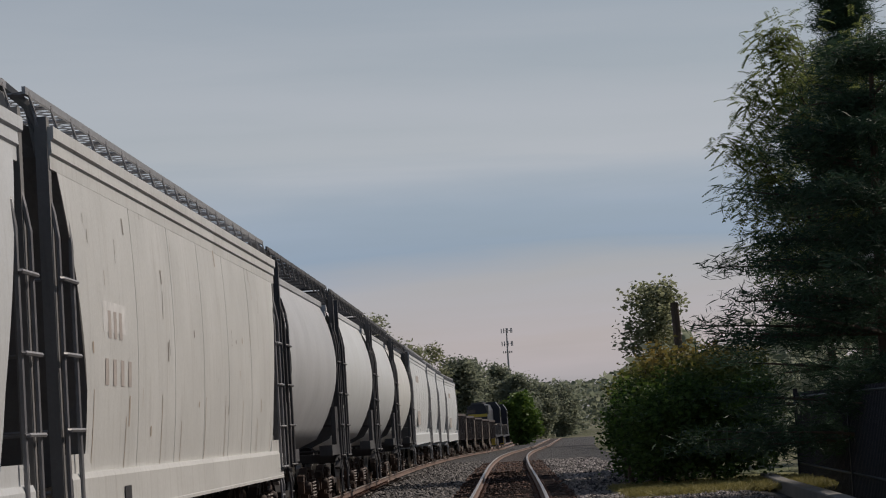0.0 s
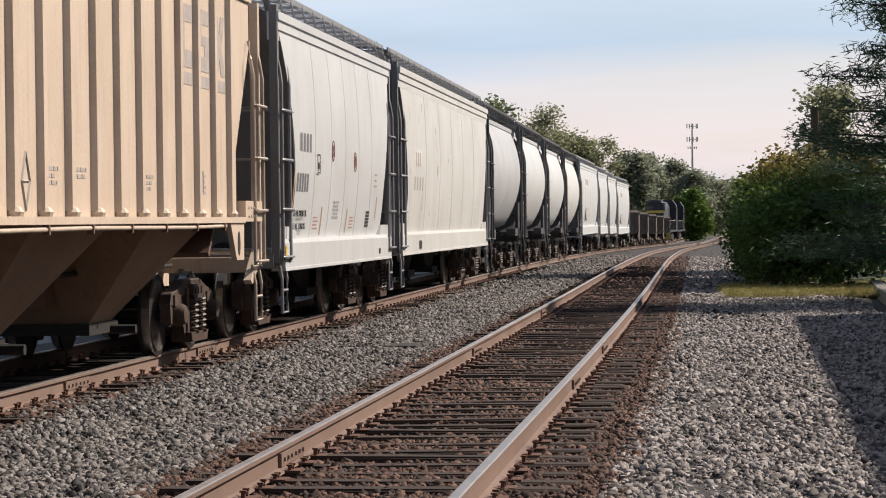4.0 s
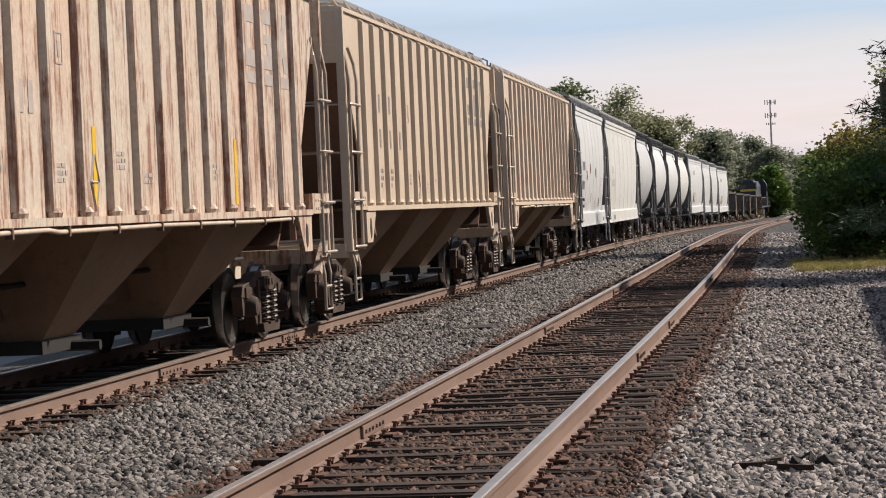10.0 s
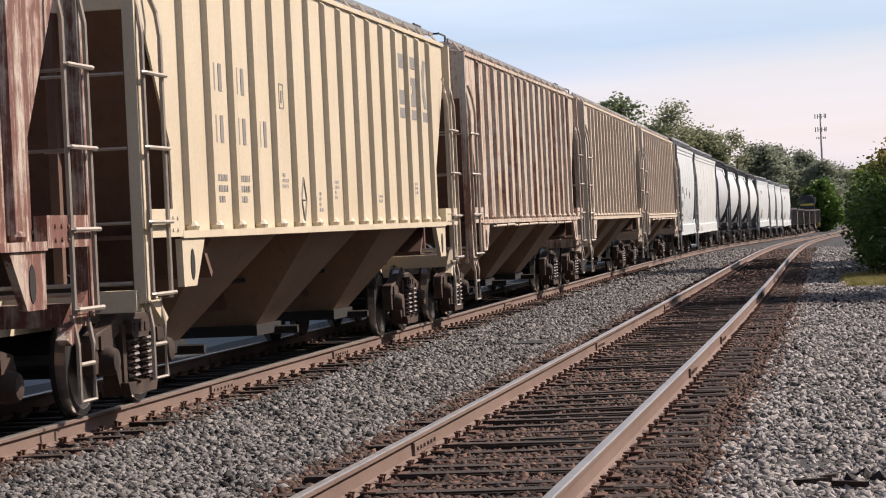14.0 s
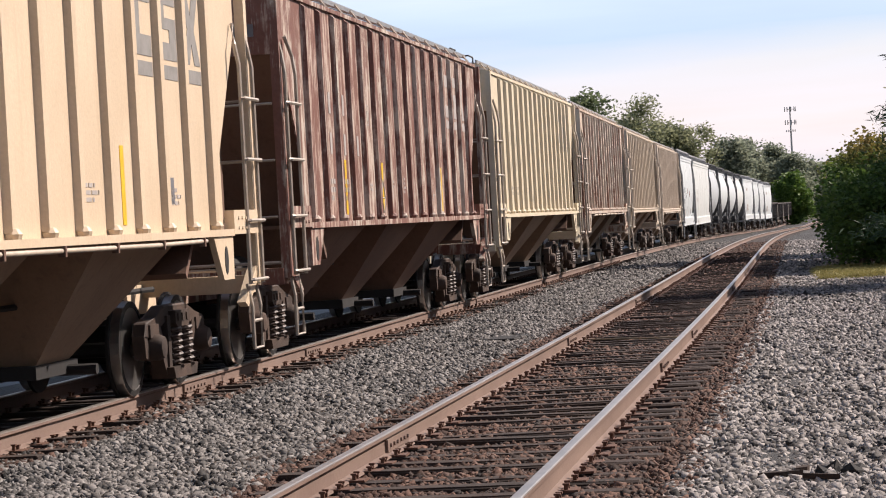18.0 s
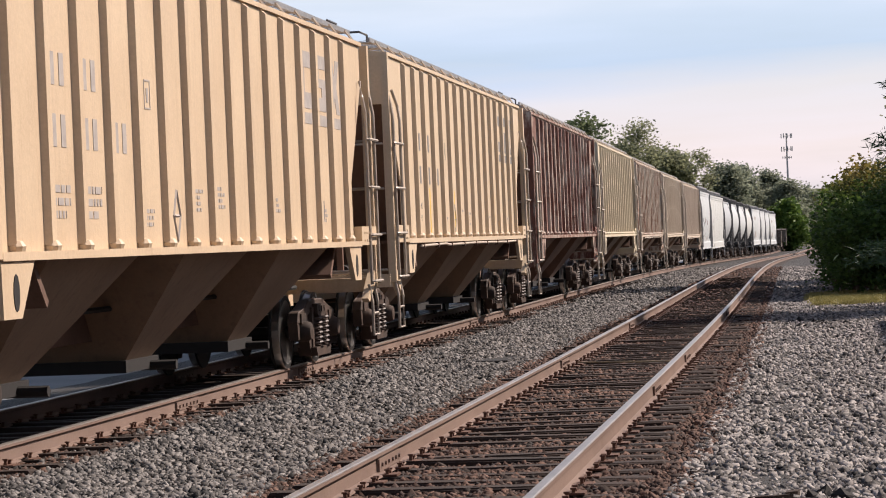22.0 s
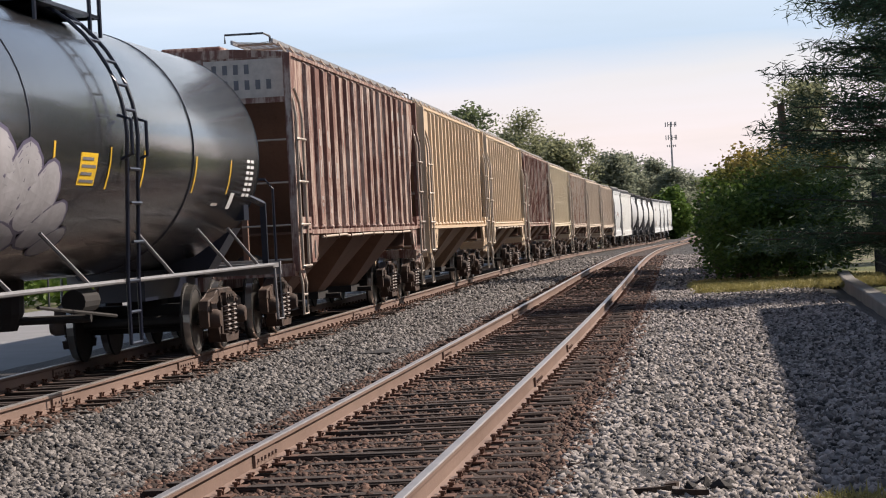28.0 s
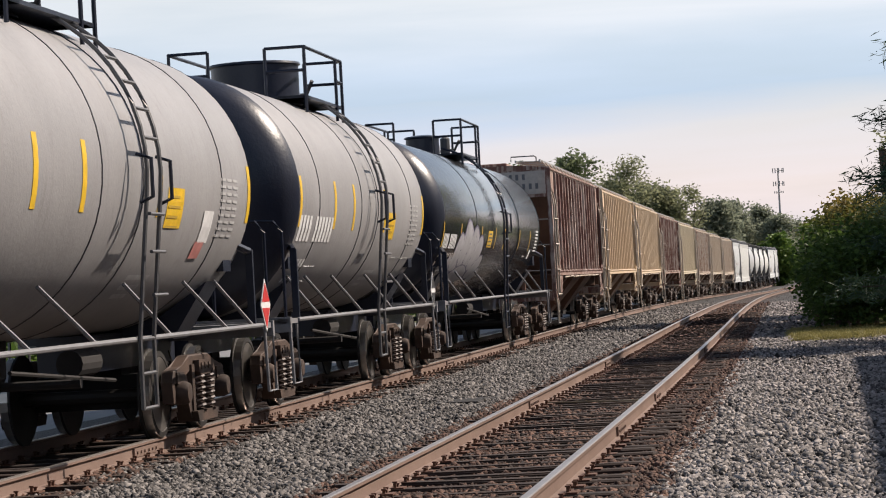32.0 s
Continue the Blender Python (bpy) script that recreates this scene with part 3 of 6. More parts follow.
def track(mid, label, tie_near, tie_far, seed):
    top = tagged(empty("railway_track"), label, "railway track", "the two tracks")
    for s in (-0.7525, 0.7525):
        bm = bmesh.new()
        swept(bm, SHAPE, mid + s, RAIL_YS)
        r = part("rail", bm, rail_side, top, "rusty steel rail with a worn shiny head")
        bm = bmesh.new()
        swept(bm, CAP, mid + s, RAIL_YS)
        part("rail_head", bm, rail_top, r)
    rng = random.Random(seed)
    bm = bmesh.new()
    box(bm, -1.26, 1.26, -0.115, 0.115, -0.14, 0.035)
    bevelled(bm, 0.014)
    for v in bm.verts:
        v.co += Vector((rng.uniform(-0.012, 0.012), rng.uniform(-0.008, 0.008), rng.uniform(-0.006, 0.006)))
    tie = None
    y, plates = tie_near, bmesh.new()
    while y < tie_far:
        p, sl = on_line(y, mid, 0.0), bend(y)[1]
        m = Matrix.Translation(p + Vector((rng.uniform(-0.06, 0.06), 0, rng.uniform(-0.012, 0.008)))) @ pose(0, 0, 0, 0, rng.uniform(-0.5, 0.5), -math.degrees(sl) + rng.uniform(-1.2, 1.2))
        if tie is None:
            tie = part("tie", bm, tie_mat, top)
            tie.matrix_basis = m
        else:
            again(tie, m)
        if y < 70:
            for s in (-0.7525, 0.7525):
                q = on_line(y, mid + s, 0.0)
                box(plates, q.x - 0.17, q.x + 0.17, q.y - 0.09, q.y + 0.09, q.z + 0.03, q.z + 0.045)
                for a in (-0.095, 0.095):
                    for b in (-0.05, 0.05):
                        z = rng.uniform(0.06, 0.085)
                        box(plates, q.x + a - 0.012, q.x + a + 0.012, q.y + b - 0.012, q.y + b + 0.012, q.z + 0.03, q.z + z)
                        box(plates, q.x + a - 0.02, q.x + a + 0.02, q.y + b - 0.018, q.y + b + 0.018, q.z + z, q.z + z + 0.012)
        y += TIE_STEP * rng.uniform(0.93, 1.07)
    ob = part("track_fastening", plates, spike_mat, top, "rusted tie plates and spike heads")
    tagged(ob, "", "", "", "stuff")
    # joint bars bolted over the rail ends, and a bright bond wire weld
    for yj, s in ((3.6, -0.7525), (10.9, 0.7525), (16.6, -0.7525), (17.0, 0.7525), (28.5, -0.7525), (33.0, 0.7525)):
        bm = bmesh.new()
        for side in (-1, 1):
            q = [on_line(yj + d, mid + s + side * 0.022, 0) for d in (-0.45, 0.45)]
            for a, b in ((q[0], q[1]),):
                v = [bm.verts.new((p.x + side * e, p.y, p.z + h)) for p in (a, b) for e in (-0.008, 0.012) for h in (0.06, 0.15)]
                for f in ((0, 1, 3, 2), (4, 6, 7, 5), (0, 4, 5, 1), (2, 3, 7, 6), (0, 2, 6, 4), (1, 5, 7, 3)):
                    bm.faces.new([v[i] for i in f])
            for d in (-0.36, -0.22, -0.08, 0.08, 0.22, 0.36):
                p = on_line(yj + d, mid + s + side * 0.034, 0.105)
                lathe(bm, [(-0.015, 0.016), (0.015, 0.016)], 0, 6, p)
        part("joint_bar", bm, rail_side, top, "bolted rusty joint bar")
    return top


track(NEAR_MID, "empty railway track of rusty rails on worn wooden sleepers", -24.0, 78.0, 5)
track(FAR_MID, "railway track of rusty rails on wooden sleepers, carrying the train", -24.0, 78.0, 6)


def loose(name, verts_from, material, label, category):
    bm = bmesh.new()
    verts_from(bm)
    return tagged(part(name, bm, material), label, category)


def yellow_line(bm):
    a, b = on_line(17.6, -1.42, 0.05), on_line(17.15, -0.2, 0.05)
    tube(bm, [a, a.lerp(b, 0.3) + Vector((0, 0.03, 0.0)), a.lerp(b, 0.7) + Vector((0, -0.02, 0.0)), b], 0.012, 6)


loose("bond_cable", yellow_line, plain("pale_cable", (0.34, 0.27, 0.17), 0.7), "pale rusty cable lying across the sleepers between the rails", "cable")


def cover_plate(bm):
    p = on_line(20.0, -2.75, -0.05)
    prism(bm, [(p.x - 0.3, p.y - 0.5), (p.x + 0.25, p.y - 0.6), (p.x + 0.33, p.y + 0.45), (p.x - 0.2, p.y + 0.6)], 2, p.z, p.z + 0.07)
    bevelled(bm, 0.012)


loose("steel_plate", cover_plate, under_black, "dark flat steel plate lying on the ballast between the tracks", "steel plate")


for y, s, l, a in ((1.2, 1.35, 0.34, 0.4), (1.0, 1.62, 0.26, -0.5), (1.45, 1.5, 0.2, 1.1), (3.6, -2.5, 0.5, 1.3)):
    bm = bmesh.new()
    p = on_line(y, s, -0.01)
    d = Vector((math.cos(a), math.sin(a), 0)) * l / 2
    prism(bm, [(p.x - d.x, p.y - d.y), (p.x + 0.03, p.y - 0.03), (p.x + d.x, p.y + d.y), (p.x - 0.035, p.y + 0.04)], 2, p.z, p.z + 0.035)
    tagged(part("timber_scrap", bm, tie_mat), "dark splintered piece of old timber on the stones", "timber scrap")


def clods(bm):
    rng = random.Random(4)
    for k in range(46):
        y, s = 27 + rng.gauss(2.2, 1.4), 1.45 + rng.gauss(0, 0.55)
        if k > 38:
            y, s = 1.4 + rng.gauss(0, 0.25), 1.75 + rng.gauss(0, 0.12)
        p = on_line(y, s, -0.03)
        r = rng.uniform(0.03, 0.085)
        v = bmesh.ops.create_icosphere(bm, subdivisions=1, radius=r, matrix=Matrix.Translation(p))["verts"]
        for w in v:
            w.co += Vector((rng.uniform(-0.4, 0.4) * r, rng.uniform(-0.4, 0.4) * r, rng.uniform(-0.5, 0.3) * r))


tagged(loose("dark_clods", clods, under_black, "scattered dark lumps of dirt on the gravel", "dirt"), kind="stuff")


# ---- rolling stock ----
WHEEL_R = 0.457
SPIN = []


def truck_kit():
    """Meshes of a four-wheel truck: made once, shared by all cars."""
    kit = {}
    bm = bmesh.new()
    # top member arching over the springs, jaws over the axles, sloping tension members and the spring seat
    prism(bm, [(-1.14, 0.56), (-1.06, 0.70), (-0.72, 0.73), (-0.42, 0.84), (0.42, 0.84), (0.72, 0.73), (1.06, 0.70), (1.14, 0.56), (1.02, 0.56), (0.72, 0.60), (0.40, 0.70), (-0.40, 0.70), (-0.72, 0.60), (-1.02, 0.56)], 0, -0.07, 0.07)
    bevelled(bm, 0.014)
    for e in (-1, 1):
        for poly, a, b in (([(e * 1.14, 0.58), (e * 1.02, 0.58), (e * 1.00, 0.36), (e * 1.10, 0.36)], -0.06, 0.06),
                           ([(e * 0.74, 0.62), (e * 0.60, 0.66), (e * 0.33, 0.20), (e * 0.45, 0.17)], -0.06, 0.075),
                           ([(e * 0.42, 0.74), (e * 0.30, 0.74), (e * 0.30, 0.24), (e * 0.40, 0.24)], -0.05, 0.095)):
            prism(bm, poly, 0, a, b)
    prism(bm, [(-0.46, 0.24), (-0.40, 0.13), (0.40, 0.13), (0.46, 0.24)], 0, -0.09, 0.15)
    prism(bm, [(-0.27, 0.78), (-0.27, 0.66), (-0.2, 0.62), (0.2, 0.62), (0.27, 0.66), (0.27, 0.78)], 0, 0.03, 0.14)
    for y in (-0.16, 0.0, 0.16):
        box(bm, 0.14, 0.152, y - 0.04, y + 0.04, 0.68, 0.75)
    kit["side_frame"] = bm
    bm = bmesh.new()
    tube(bm, [(0.10 + 0.068 * math.cos(a), 0.068 * math.sin(a), 0.235 + 0.37 * a / (12 * math.pi)) for a in [math.pi / 4 * i for i in range(49)]], 0.019, 5)
    kit["spring"] = bm
    bm = bmesh.new()
    lathe(bm, [(-0.10, 0.12), (0.10, 0.13), (0.16, 0.10), (0.17, 0.03)], 0, 14, (0.02, 0, WHEEL_R))
    box(bm, -0.08, 0.09, -0.15, 0.15, WHEEL_R + 0.1, WHEEL_R + 0.22)
    kit["axle_box"] = bm
    bm = bmesh.new()
    box(bm, -0.95, 0.95, -0.2, 0.2, 0.48, 0.66)
    box(bm, -0.2, 0.2, -0.2, 0.2, 0.66, 0.80)
    for y in (-0.4, 0.4):
        box(bm, -0.72, 0.72, y - 0.05, y + 0.05, 0.30, 0.40)
    for s in (-1, 1):
        for y in (-0.40, 0.40):
            box(bm, s * 0.755 - 0.06, s * 0.755 + 0.06, y - 0.04, y + 0.04, 0.3, 0.62)
    kit["bolster"] = bm
    bm = bmesh.new()
    for s in (-1, 1):
        lathe(bm, [(s * 0.68, 0.20), (s * 0.70, 0.40), (s * 0.684, 0.485), (s * 0.712, 0.485), (s * 0.72, WHEEL_R), (s * 0.81, WHEEL_R - 0.004), (s * 0.815, 0.40), (s * 0.79, 0.37), (s * 0.775, 0.2), (s * 0.80, 0.10)], 0, 28)
    lathe(bm, [(-0.98, 0.075), (0.98, 0.075)], 0, 10)
    for s in (-1, 1):
        for k in range(3):
            a = 2 * math.pi * k / 3
            lathe(bm, [(s * 0.985, 0.02), (s * 1.0, 0.02)], 0, 6, (0, 0.055 * math.cos(a), 0.055 * math.sin(a)))
    kit["wheelset"] = bm
    bm = bmesh.new()
    lathe(bm, [(0.7205, WHEEL_R + 0.0015), (0.8095, WHEEL_R - 0.002)], 0, 28)
    kit["tread"] = bm
    mats = {"side_frame": truck_steel, "spring": spring_mat, "axle_box": truck_steel, "bolster": under_black, "wheelset": wheel_steel, "tread": wheel_bright}
    out = {}
    for k, bm in kit.items():
        me = bpy.data.meshes.new(k)
        bm.normal_update()
        bm.to_mesh(me)
        bm.free()
        me.materials.append(mats[k])
        out[k] = me
    for k in ("wheelset", "axle_box"):
        out[k].polygons.foreach_set("use_smooth", [True] * len(out[k].polygons))
        out[k].set_sharp_from_angle(angle=radians(35))
    return out


spring_mat = plain("rusty_springs", (0.075, 0.05, 0.042), 0.6)
KIT = truck_kit()


def child(name, me, parent, m=None, label=""):
    o = new(name, me)
    o.parent = parent
    if m is not None:
        o.matrix_basis = m
    if label:
        o["label"] = label
    return o


def trucks(car, spots, spin=True):
    for y in spots:
        t = child("truck", KIT["bolster"], car, pose(0, y, 0), "rusty cast-steel truck with coil springs")
        for s in (0, 180):
            m = pose(0.95 if s == 0 else -0.95, 0, 0, 0, 0, s)
            child("side_frame", KIT["side_frame"], t, m)
            for d in (-0.2, 0.2):
                child("spring", KIT["spring"], t, m @ pose(0, d, 0))
            for d in (-0.864, 0.864):
                child("axle_box", KIT["axle_box"], t, m @ pose(0, d, 0))
        for d in (-0.864, 0.864):
            w = child("wheelset", KIT["wheelset"], car, pose(0, y + d, WHEEL_R), "steel wheels on an axle")
            child("tread", KIT["tread"], w)
            child("tread", KIT["tread"], w, pose(0, 0, 0, 0, 0, 180))
            if spin:
                SPIN.append(w)


def couplers(car, half):
    for s in (-1, 1):
        bm = bmesh.new()
        box(bm, -0.11, 0.11, s * (half - 1.0), s * (half - 0.25), 0.72, 0.98)
        prism(bm, [(-0.17, s * (half - 0.27)), (0.13, s * (half - 0.27)), (0.19, s * (half + 0.03)), (0.05, s * (half + 0.05)), (0.0, s * (half - 0.12)), (-0.15, s * (half - 0.02))], 2, 0.70, 1.0)
        tube(bm, [(0.28, s * (half - 0.6), 0.85), (0.30, s * (half - 0.35), 0.6), (0.2, s * (half - 0.12), 0.38), (0.08, s * (half + 0.02), 0.42)], 0.03)
        part("coupler", bm, under_black, car, "knuckle coupler and air hose")


def ladder(bm, x0, x1, y0, y1, z0, z1, rungs, r=0.017):
    """Two stiles from (x0, y0) and (x1, y1), with rungs between."""
    for x, y in ((x0, y0), (x1, y1)):
        tube(bm, [(x, y, z0), (x, y, z1)], r * 1.5, 6)
    for k in range(rungs):
        z = z0 + (z1 - z0) * (k + 0.5) / rungs
        tube(bm, [(x0, y0, z), (x1, y1, z)], r, 6)


def ends_and_gear(car, half, post_mat, bar_mat, top, post_y, x=1.52):
    """End posts, ladders, platforms, brake gear and couplers at both ends of a hopper."""
    couplers(car, half)
    for s in (-1, 1):
        for e in (-1, 1):
            bm = bmesh.new()
            box(bm, e * x - 0.05, e * x + 0.05, s * post_y - 0.06, s * post_y + 0.06, 0.95, top)
            prism(bm, [(s * (post_y + 0.05), 1.05), (s * (post_y - 0.5), 0.75), (s * (post_y - 0.62), 0.8), (s * post_y, 1.2)], 0, e * x - 0.05, e * x + 0.04)
            part("end_post", bm, post_mat, car)
            bm = bmesh.new()
            wide = 0.56 if x < 1.53 else 0.42
            stiles = []
            for y in (post_y + 0.0, post_y - wide):
                stiles.append([(e * (x + 0.09), s * y, 0.98), (e * (x + 0.09), s * y, 3.2), (e * (x + 0.06), s * (y - 0.02), 3.4), (e * (x + 0.01), s * (y + (0.12 if y < post_y else 0.0)), 3.62)])
            tube(bm, stiles[0][::-1] + stiles[1], 0.022, 6)
            ladder = part("side_ladder", bm, bar_mat, car, "steel ladder with pale worn rungs")
            bm = bmesh.new()
            tube(bm, [(e * (x + 0.1), s * (post_y + 0.08), 0), (e * (x + 0.125), s * (post_y + 0.05), 0), (e * (x + 0.125), s * (post_y - wide - 0.02), 0), (e * (x + 0.1), s * (post_y - wide - 0.03), 0)], 0.019, 6)
            rung = part("rung", bm, bar_mat, ladder)
            rung.matrix_basis = pose(0, 0, 1.02)
            for z in (1.62, 2.24, 2.86):
                again(rung, pose(0, 0, z))
            bm = bmesh.new()
            y0, y1 = s * (post_y - 0.05), s * (post_y - 0.42)
            tube(bm, [(e * (x + 0.02), y0, 0.98), (e * (x + 0.06), y0, 0.75), (e * (x + 0.06), y0, 0.32), (e * (x + 0.06), y1, 0.32), (e * (x + 0.06), y1, 0.75), (e * (x + 0.02), y1, 0.98)], 0.02, 6)
            tube(bm, [(e * (x + 0.06), y0, 0.6), (e * (x + 0.06), y1, 0.6)], 0.018, 6)
            part("stirrup_step", bm, bar_mat, car)
        for e in (-1, 1):
            iron = None
            for z in (1.02, 1.62, 2.24, 2.86):
                if iron is None:
                    bm = bmesh.new()
                    tube(bm, [(e * 1.46, s * (post_y + 0.06), 0), (e * 0.75, s * (post_y + 0.06), 0)], 0.016, 6)
                    iron = part("grab_iron", bm, bar_mat, car)
                    iron.matrix_basis = pose(0, 0, z)
                else:
                    again(iron, pose(0, 0, z))
        bm = bmesh.new()
        tube(bm, [(-1.46, s * (post_y + 0.06), 1.12), (1.46, s * (post_y + 0.06), 1.12)], 0.02, 6)
        part("end_handrail", bm, bar_mat, car)
        bm = bmesh.new()
        box(bm, -1.5, 1.5, s * post_y - 0.12, s * post_y + 0.12, 0.88, 1.06)
        box(bm, -0.35, 0.35, s * (half - 0.4), s * (half - 3.4), 0.72, 1.02)
        part("end_sill", bm, post_mat, car)
    bm = bmesh.new()
    lathe(bm, [(-0.03, 0.26), (0.03, 0.26)], 1, 20, (-0.6, -(post_y + 0.14), 2.3))
    tube(bm, [(-0.6, -(post_y + 0.12), 2.3), (-0.6, -(post_y - 0.3), 2.3)], 0.03)
    part("brake_wheel", bm, post_mat, car)
    bm = bmesh.new()
    tube(bm, [(0.62, -half + 1.5, 0.98), (0.62, half - 1.5, 0.98)], 0.03)
    lathe(bm, [(-0.35, 0.16), (0.35, 0.16)], 1, 14, (0.7, -half + 1.55, 1.05))
    part("brake_reservoir", bm, under_black, car)


def stencil_lines(rows, y, z, mat, car, x, h=0.06, label=""):
    """Lines of lettering too small to read, as bars: (width, height) from the top down."""
    bm = bmesh.new()
    rng = random.Random(int(abs(y * 100)) + 3)
    for w in rows:
        u = y
        while u < y + w:
            k = rng.uniform(0.05, 0.16)
            box(bm, x, x + 0.004, u, min(u + k, y + w), z, z + h)
            u += k + 0.035
        z -= h * 1.7
    return tagged(part("stencil_text", bm, mat, car), label, "", "", "stuff")


def number_bars(y, z, count, mat, car, x, w=0.2, h=0.34, pitch=0.3, skip=()):
    """Large numerals as upright bars of their size."""
    for k in range(count):
        if k in skip:
            continue
        bm = bmesh.new()
        y0 = y + k * pitch
        box(bm, x, x + 0.004, y0 + w * 0.15, y0 + w * 0.75, z, z + h)
        part("number_bar", bm, mat, car)


def grating(bm, x0, x1, y0, y1, z):
    """Open steel mesh: two edge bars and crossing diagonal strips."""
    a, b = min(x0, x1), max(x0, x1)
    box(bm, a, a + 0.03, y0, y1, z - 0.03, z + 0.03)
    box(bm, b - 0.03, b, y0, y1, z - 0.03, z + 0.03)
    for flip in (0, 1):
        y = y0
        while y < y1 - (b - a):
            p, q = (y, y + b - a) if flip else (y + b - a, y)
            prism(bm, [(a, p - 0.013), (b, q - 0.013), (b, q + 0.013), (a, p + 0.013)], 2, z - 0.012 + 0.008 * flip, z - 0.006 + 0.012 * flip)
            y += 0.21


# ribbed covered hopper: 17.87 m over couplers
HALF = 8.937
SILL, EAVE, SIDE = 1.53, 4.11, 1.50
RIBS, RIB_SPAN = 16, 14.0


def ribbed_hopper(paint):
    car = empty("covered_hopper")
    post_y = 8.15
    for e in (-1, 1):
        bm = bmesh.new()
        prism(bm, [(-7.02, SILL), (7.02, SILL), (7.02, 2.3), (7.88, 3.55), (7.88, EAVE), (-7.88, EAVE), (-7.88, 3.55), (-7.02, 2.3)], 0, e * (SIDE - 0.02), e * SIDE)
        part("side_sheet", bm, paint, car)
        bm = bmesh.new()
        prism(bm, [(e * SIDE, SILL + 0.012), (e * 1.6, SILL + 0.012), (e * 1.6, SILL - 0.055), (e * 1.57, SILL - 0.055), (e * 1.57, SILL - 0.03), (e * SIDE, SILL - 0.03)], 1, -7.06, 7.06)
        part("side_sill", bm, paint, car)
        for s in (-1, 1):
            bm = bmesh.new()
            box(bm, min(e * SIDE, e * 1.6), max(e * SIDE, e * 1.6), min(s * 7.07, s * 8.1), max(s * 7.07, s * 8.1), SILL - 0.04, SILL + 0.20)
            for y in (7.25, 7.4, 7.55):
                for z in (0.02, 0.12):
                    lathe(bm, [(e * 1.6, 0.02), (e * 1.612, 0.016)], 0, 6, (0, s * y, SILL + z))
            part("end_bracket", bm, paint, car, "riveted corner bracket at the sill")
        bm = bmesh.new()
        tube(bm, [(e * 1.59, -5.95, SILL - 0.105), (e * 1.59, -3.4, SILL - 0.085), (e * 1.59, -3.1, SILL - 0.105), (e * 1.59, 0.0, SILL - 0.09), (e * 1.59, 4.2, SILL - 0.10), (e * 1.59, 5.95, SILL - 0.09)], 0.021, 7)
        pipe = smooth_part(part("train_line_pipe", bm, pipe_mat, car, "pale pipe clipped under the side sill"), 60)
        for k in range(9):
            bm = bmesh.new()
            y = -5.8 + 1.45 * k
            box(bm, e * 1.59 - 0.03, e * 1.59 + 0.03, y - 0.02, y + 0.02, SILL - 0.14, SILL - 0.056)
            part("pipe_clip", bm, end_brown, pipe)
        for s in (-1, 1):
            bm = bmesh.new()
            poly = [(s * 6.28, SILL - 0.06), (s * 7.06, SILL - 0.06), (s * 7.04, 1.05), (s * 6.62, 1.05)]
            prism(bm, poly, 0, e * 1.52, e * 1.58)
            bmesh.ops.inset_region(bm, faces=[f for f in bm.faces if abs(f.normal.x) > 0.9], thickness=0.025, depth=-0.01)
            g = part("jacking_gusset", bm, paint, car, "tapered gusset plate with an oval hole")
            bm = bmesh.new()
            lathe(bm, [(e * 1.575, 0.07), (e * 1.586, 0.07)], 0, 12, (0, 0, 0))
            for v in bm.verts:
                v.co.z = v.co.z * 2.0 + 1.24
                v.co.y += s * 6.74
            part("hole", bm, under_black, g, "dark oval hole")
    # rib: hat section with a foot at the sill
    bm = bmesh.new()
    prism(bm, [(0.0, -0.085), (0.06, -0.06), (0.06, 0.06), (0.0, 0.085)], 2, SILL + 0.06, EAVE - 0.03)
    for v in bm.verts:
        if v.co.z > EAVE - 0.2 and v.co.x > 0.03:
            v.co.z -= 0.05
    lathe(bm, [(SILL + 0.012, 0.07), (SILL + 0.05, 0.08), (SILL + 0.09, 0.05)], 2, 10, (0.035, 0, 0))
    rib = None
    for k in range(RIBS):
        y = -RIB_SPAN / 2 + RIB_SPAN * (k + 0.5) / RIBS
        for e in (0, 180):
            m = pose(SIDE if e == 0 else -SIDE, y, 0, 0, 0, e)
            if rib is None:
                rib = part("rib", bm, paint, car)
                rib.matrix_basis = m
            else:
                again(rib, m)
    # roof with running board, hatches and brackets
    bm = bmesh.new()
    prism(bm, [(-SIDE - 0.03, EAVE - 0.02), (-SIDE - 0.03, EAVE + 0.03), (-0.7, EAVE + 0.11), (0.7, EAVE + 0.11), (SIDE + 0.03, EAVE + 0.03), (SIDE + 0.03, EAVE - 0.02)], 1, -7.95, 7.95)
    part("roof", bm, paint, car)
    for e in (-1, 1):
        bm = bmesh.new()
        grating(bm, e * 0.72, e * 1.34, -8.2, 8.2, EAVE + 0.19)
        board = part("running_board", bm, galvan, car, "grated roof walk on thin uprights")
        for k in range(16):
            bm = bmesh.new()
            y = -7.8 + 1.04 * k
            tube(bm, [(e * 0.74, y, EAVE + 0.175), (e * 1.36, y, EAVE + 0.175), (e * 1.47, y, EAVE + 0.02)], 0.02, 5)
            part("upright", bm, pipe_mat, board)
    bm = bmesh.new()
    for k in range(5):
        y = -6.2 + 3.1 * k
        box(bm, -0.45, 0.45, y - 1.35, y + 1.35, EAVE + 0.10, EAVE + 0.20)
    bevelled(bm, 0.02)
    part("roof_hatch", bm, paint, car)
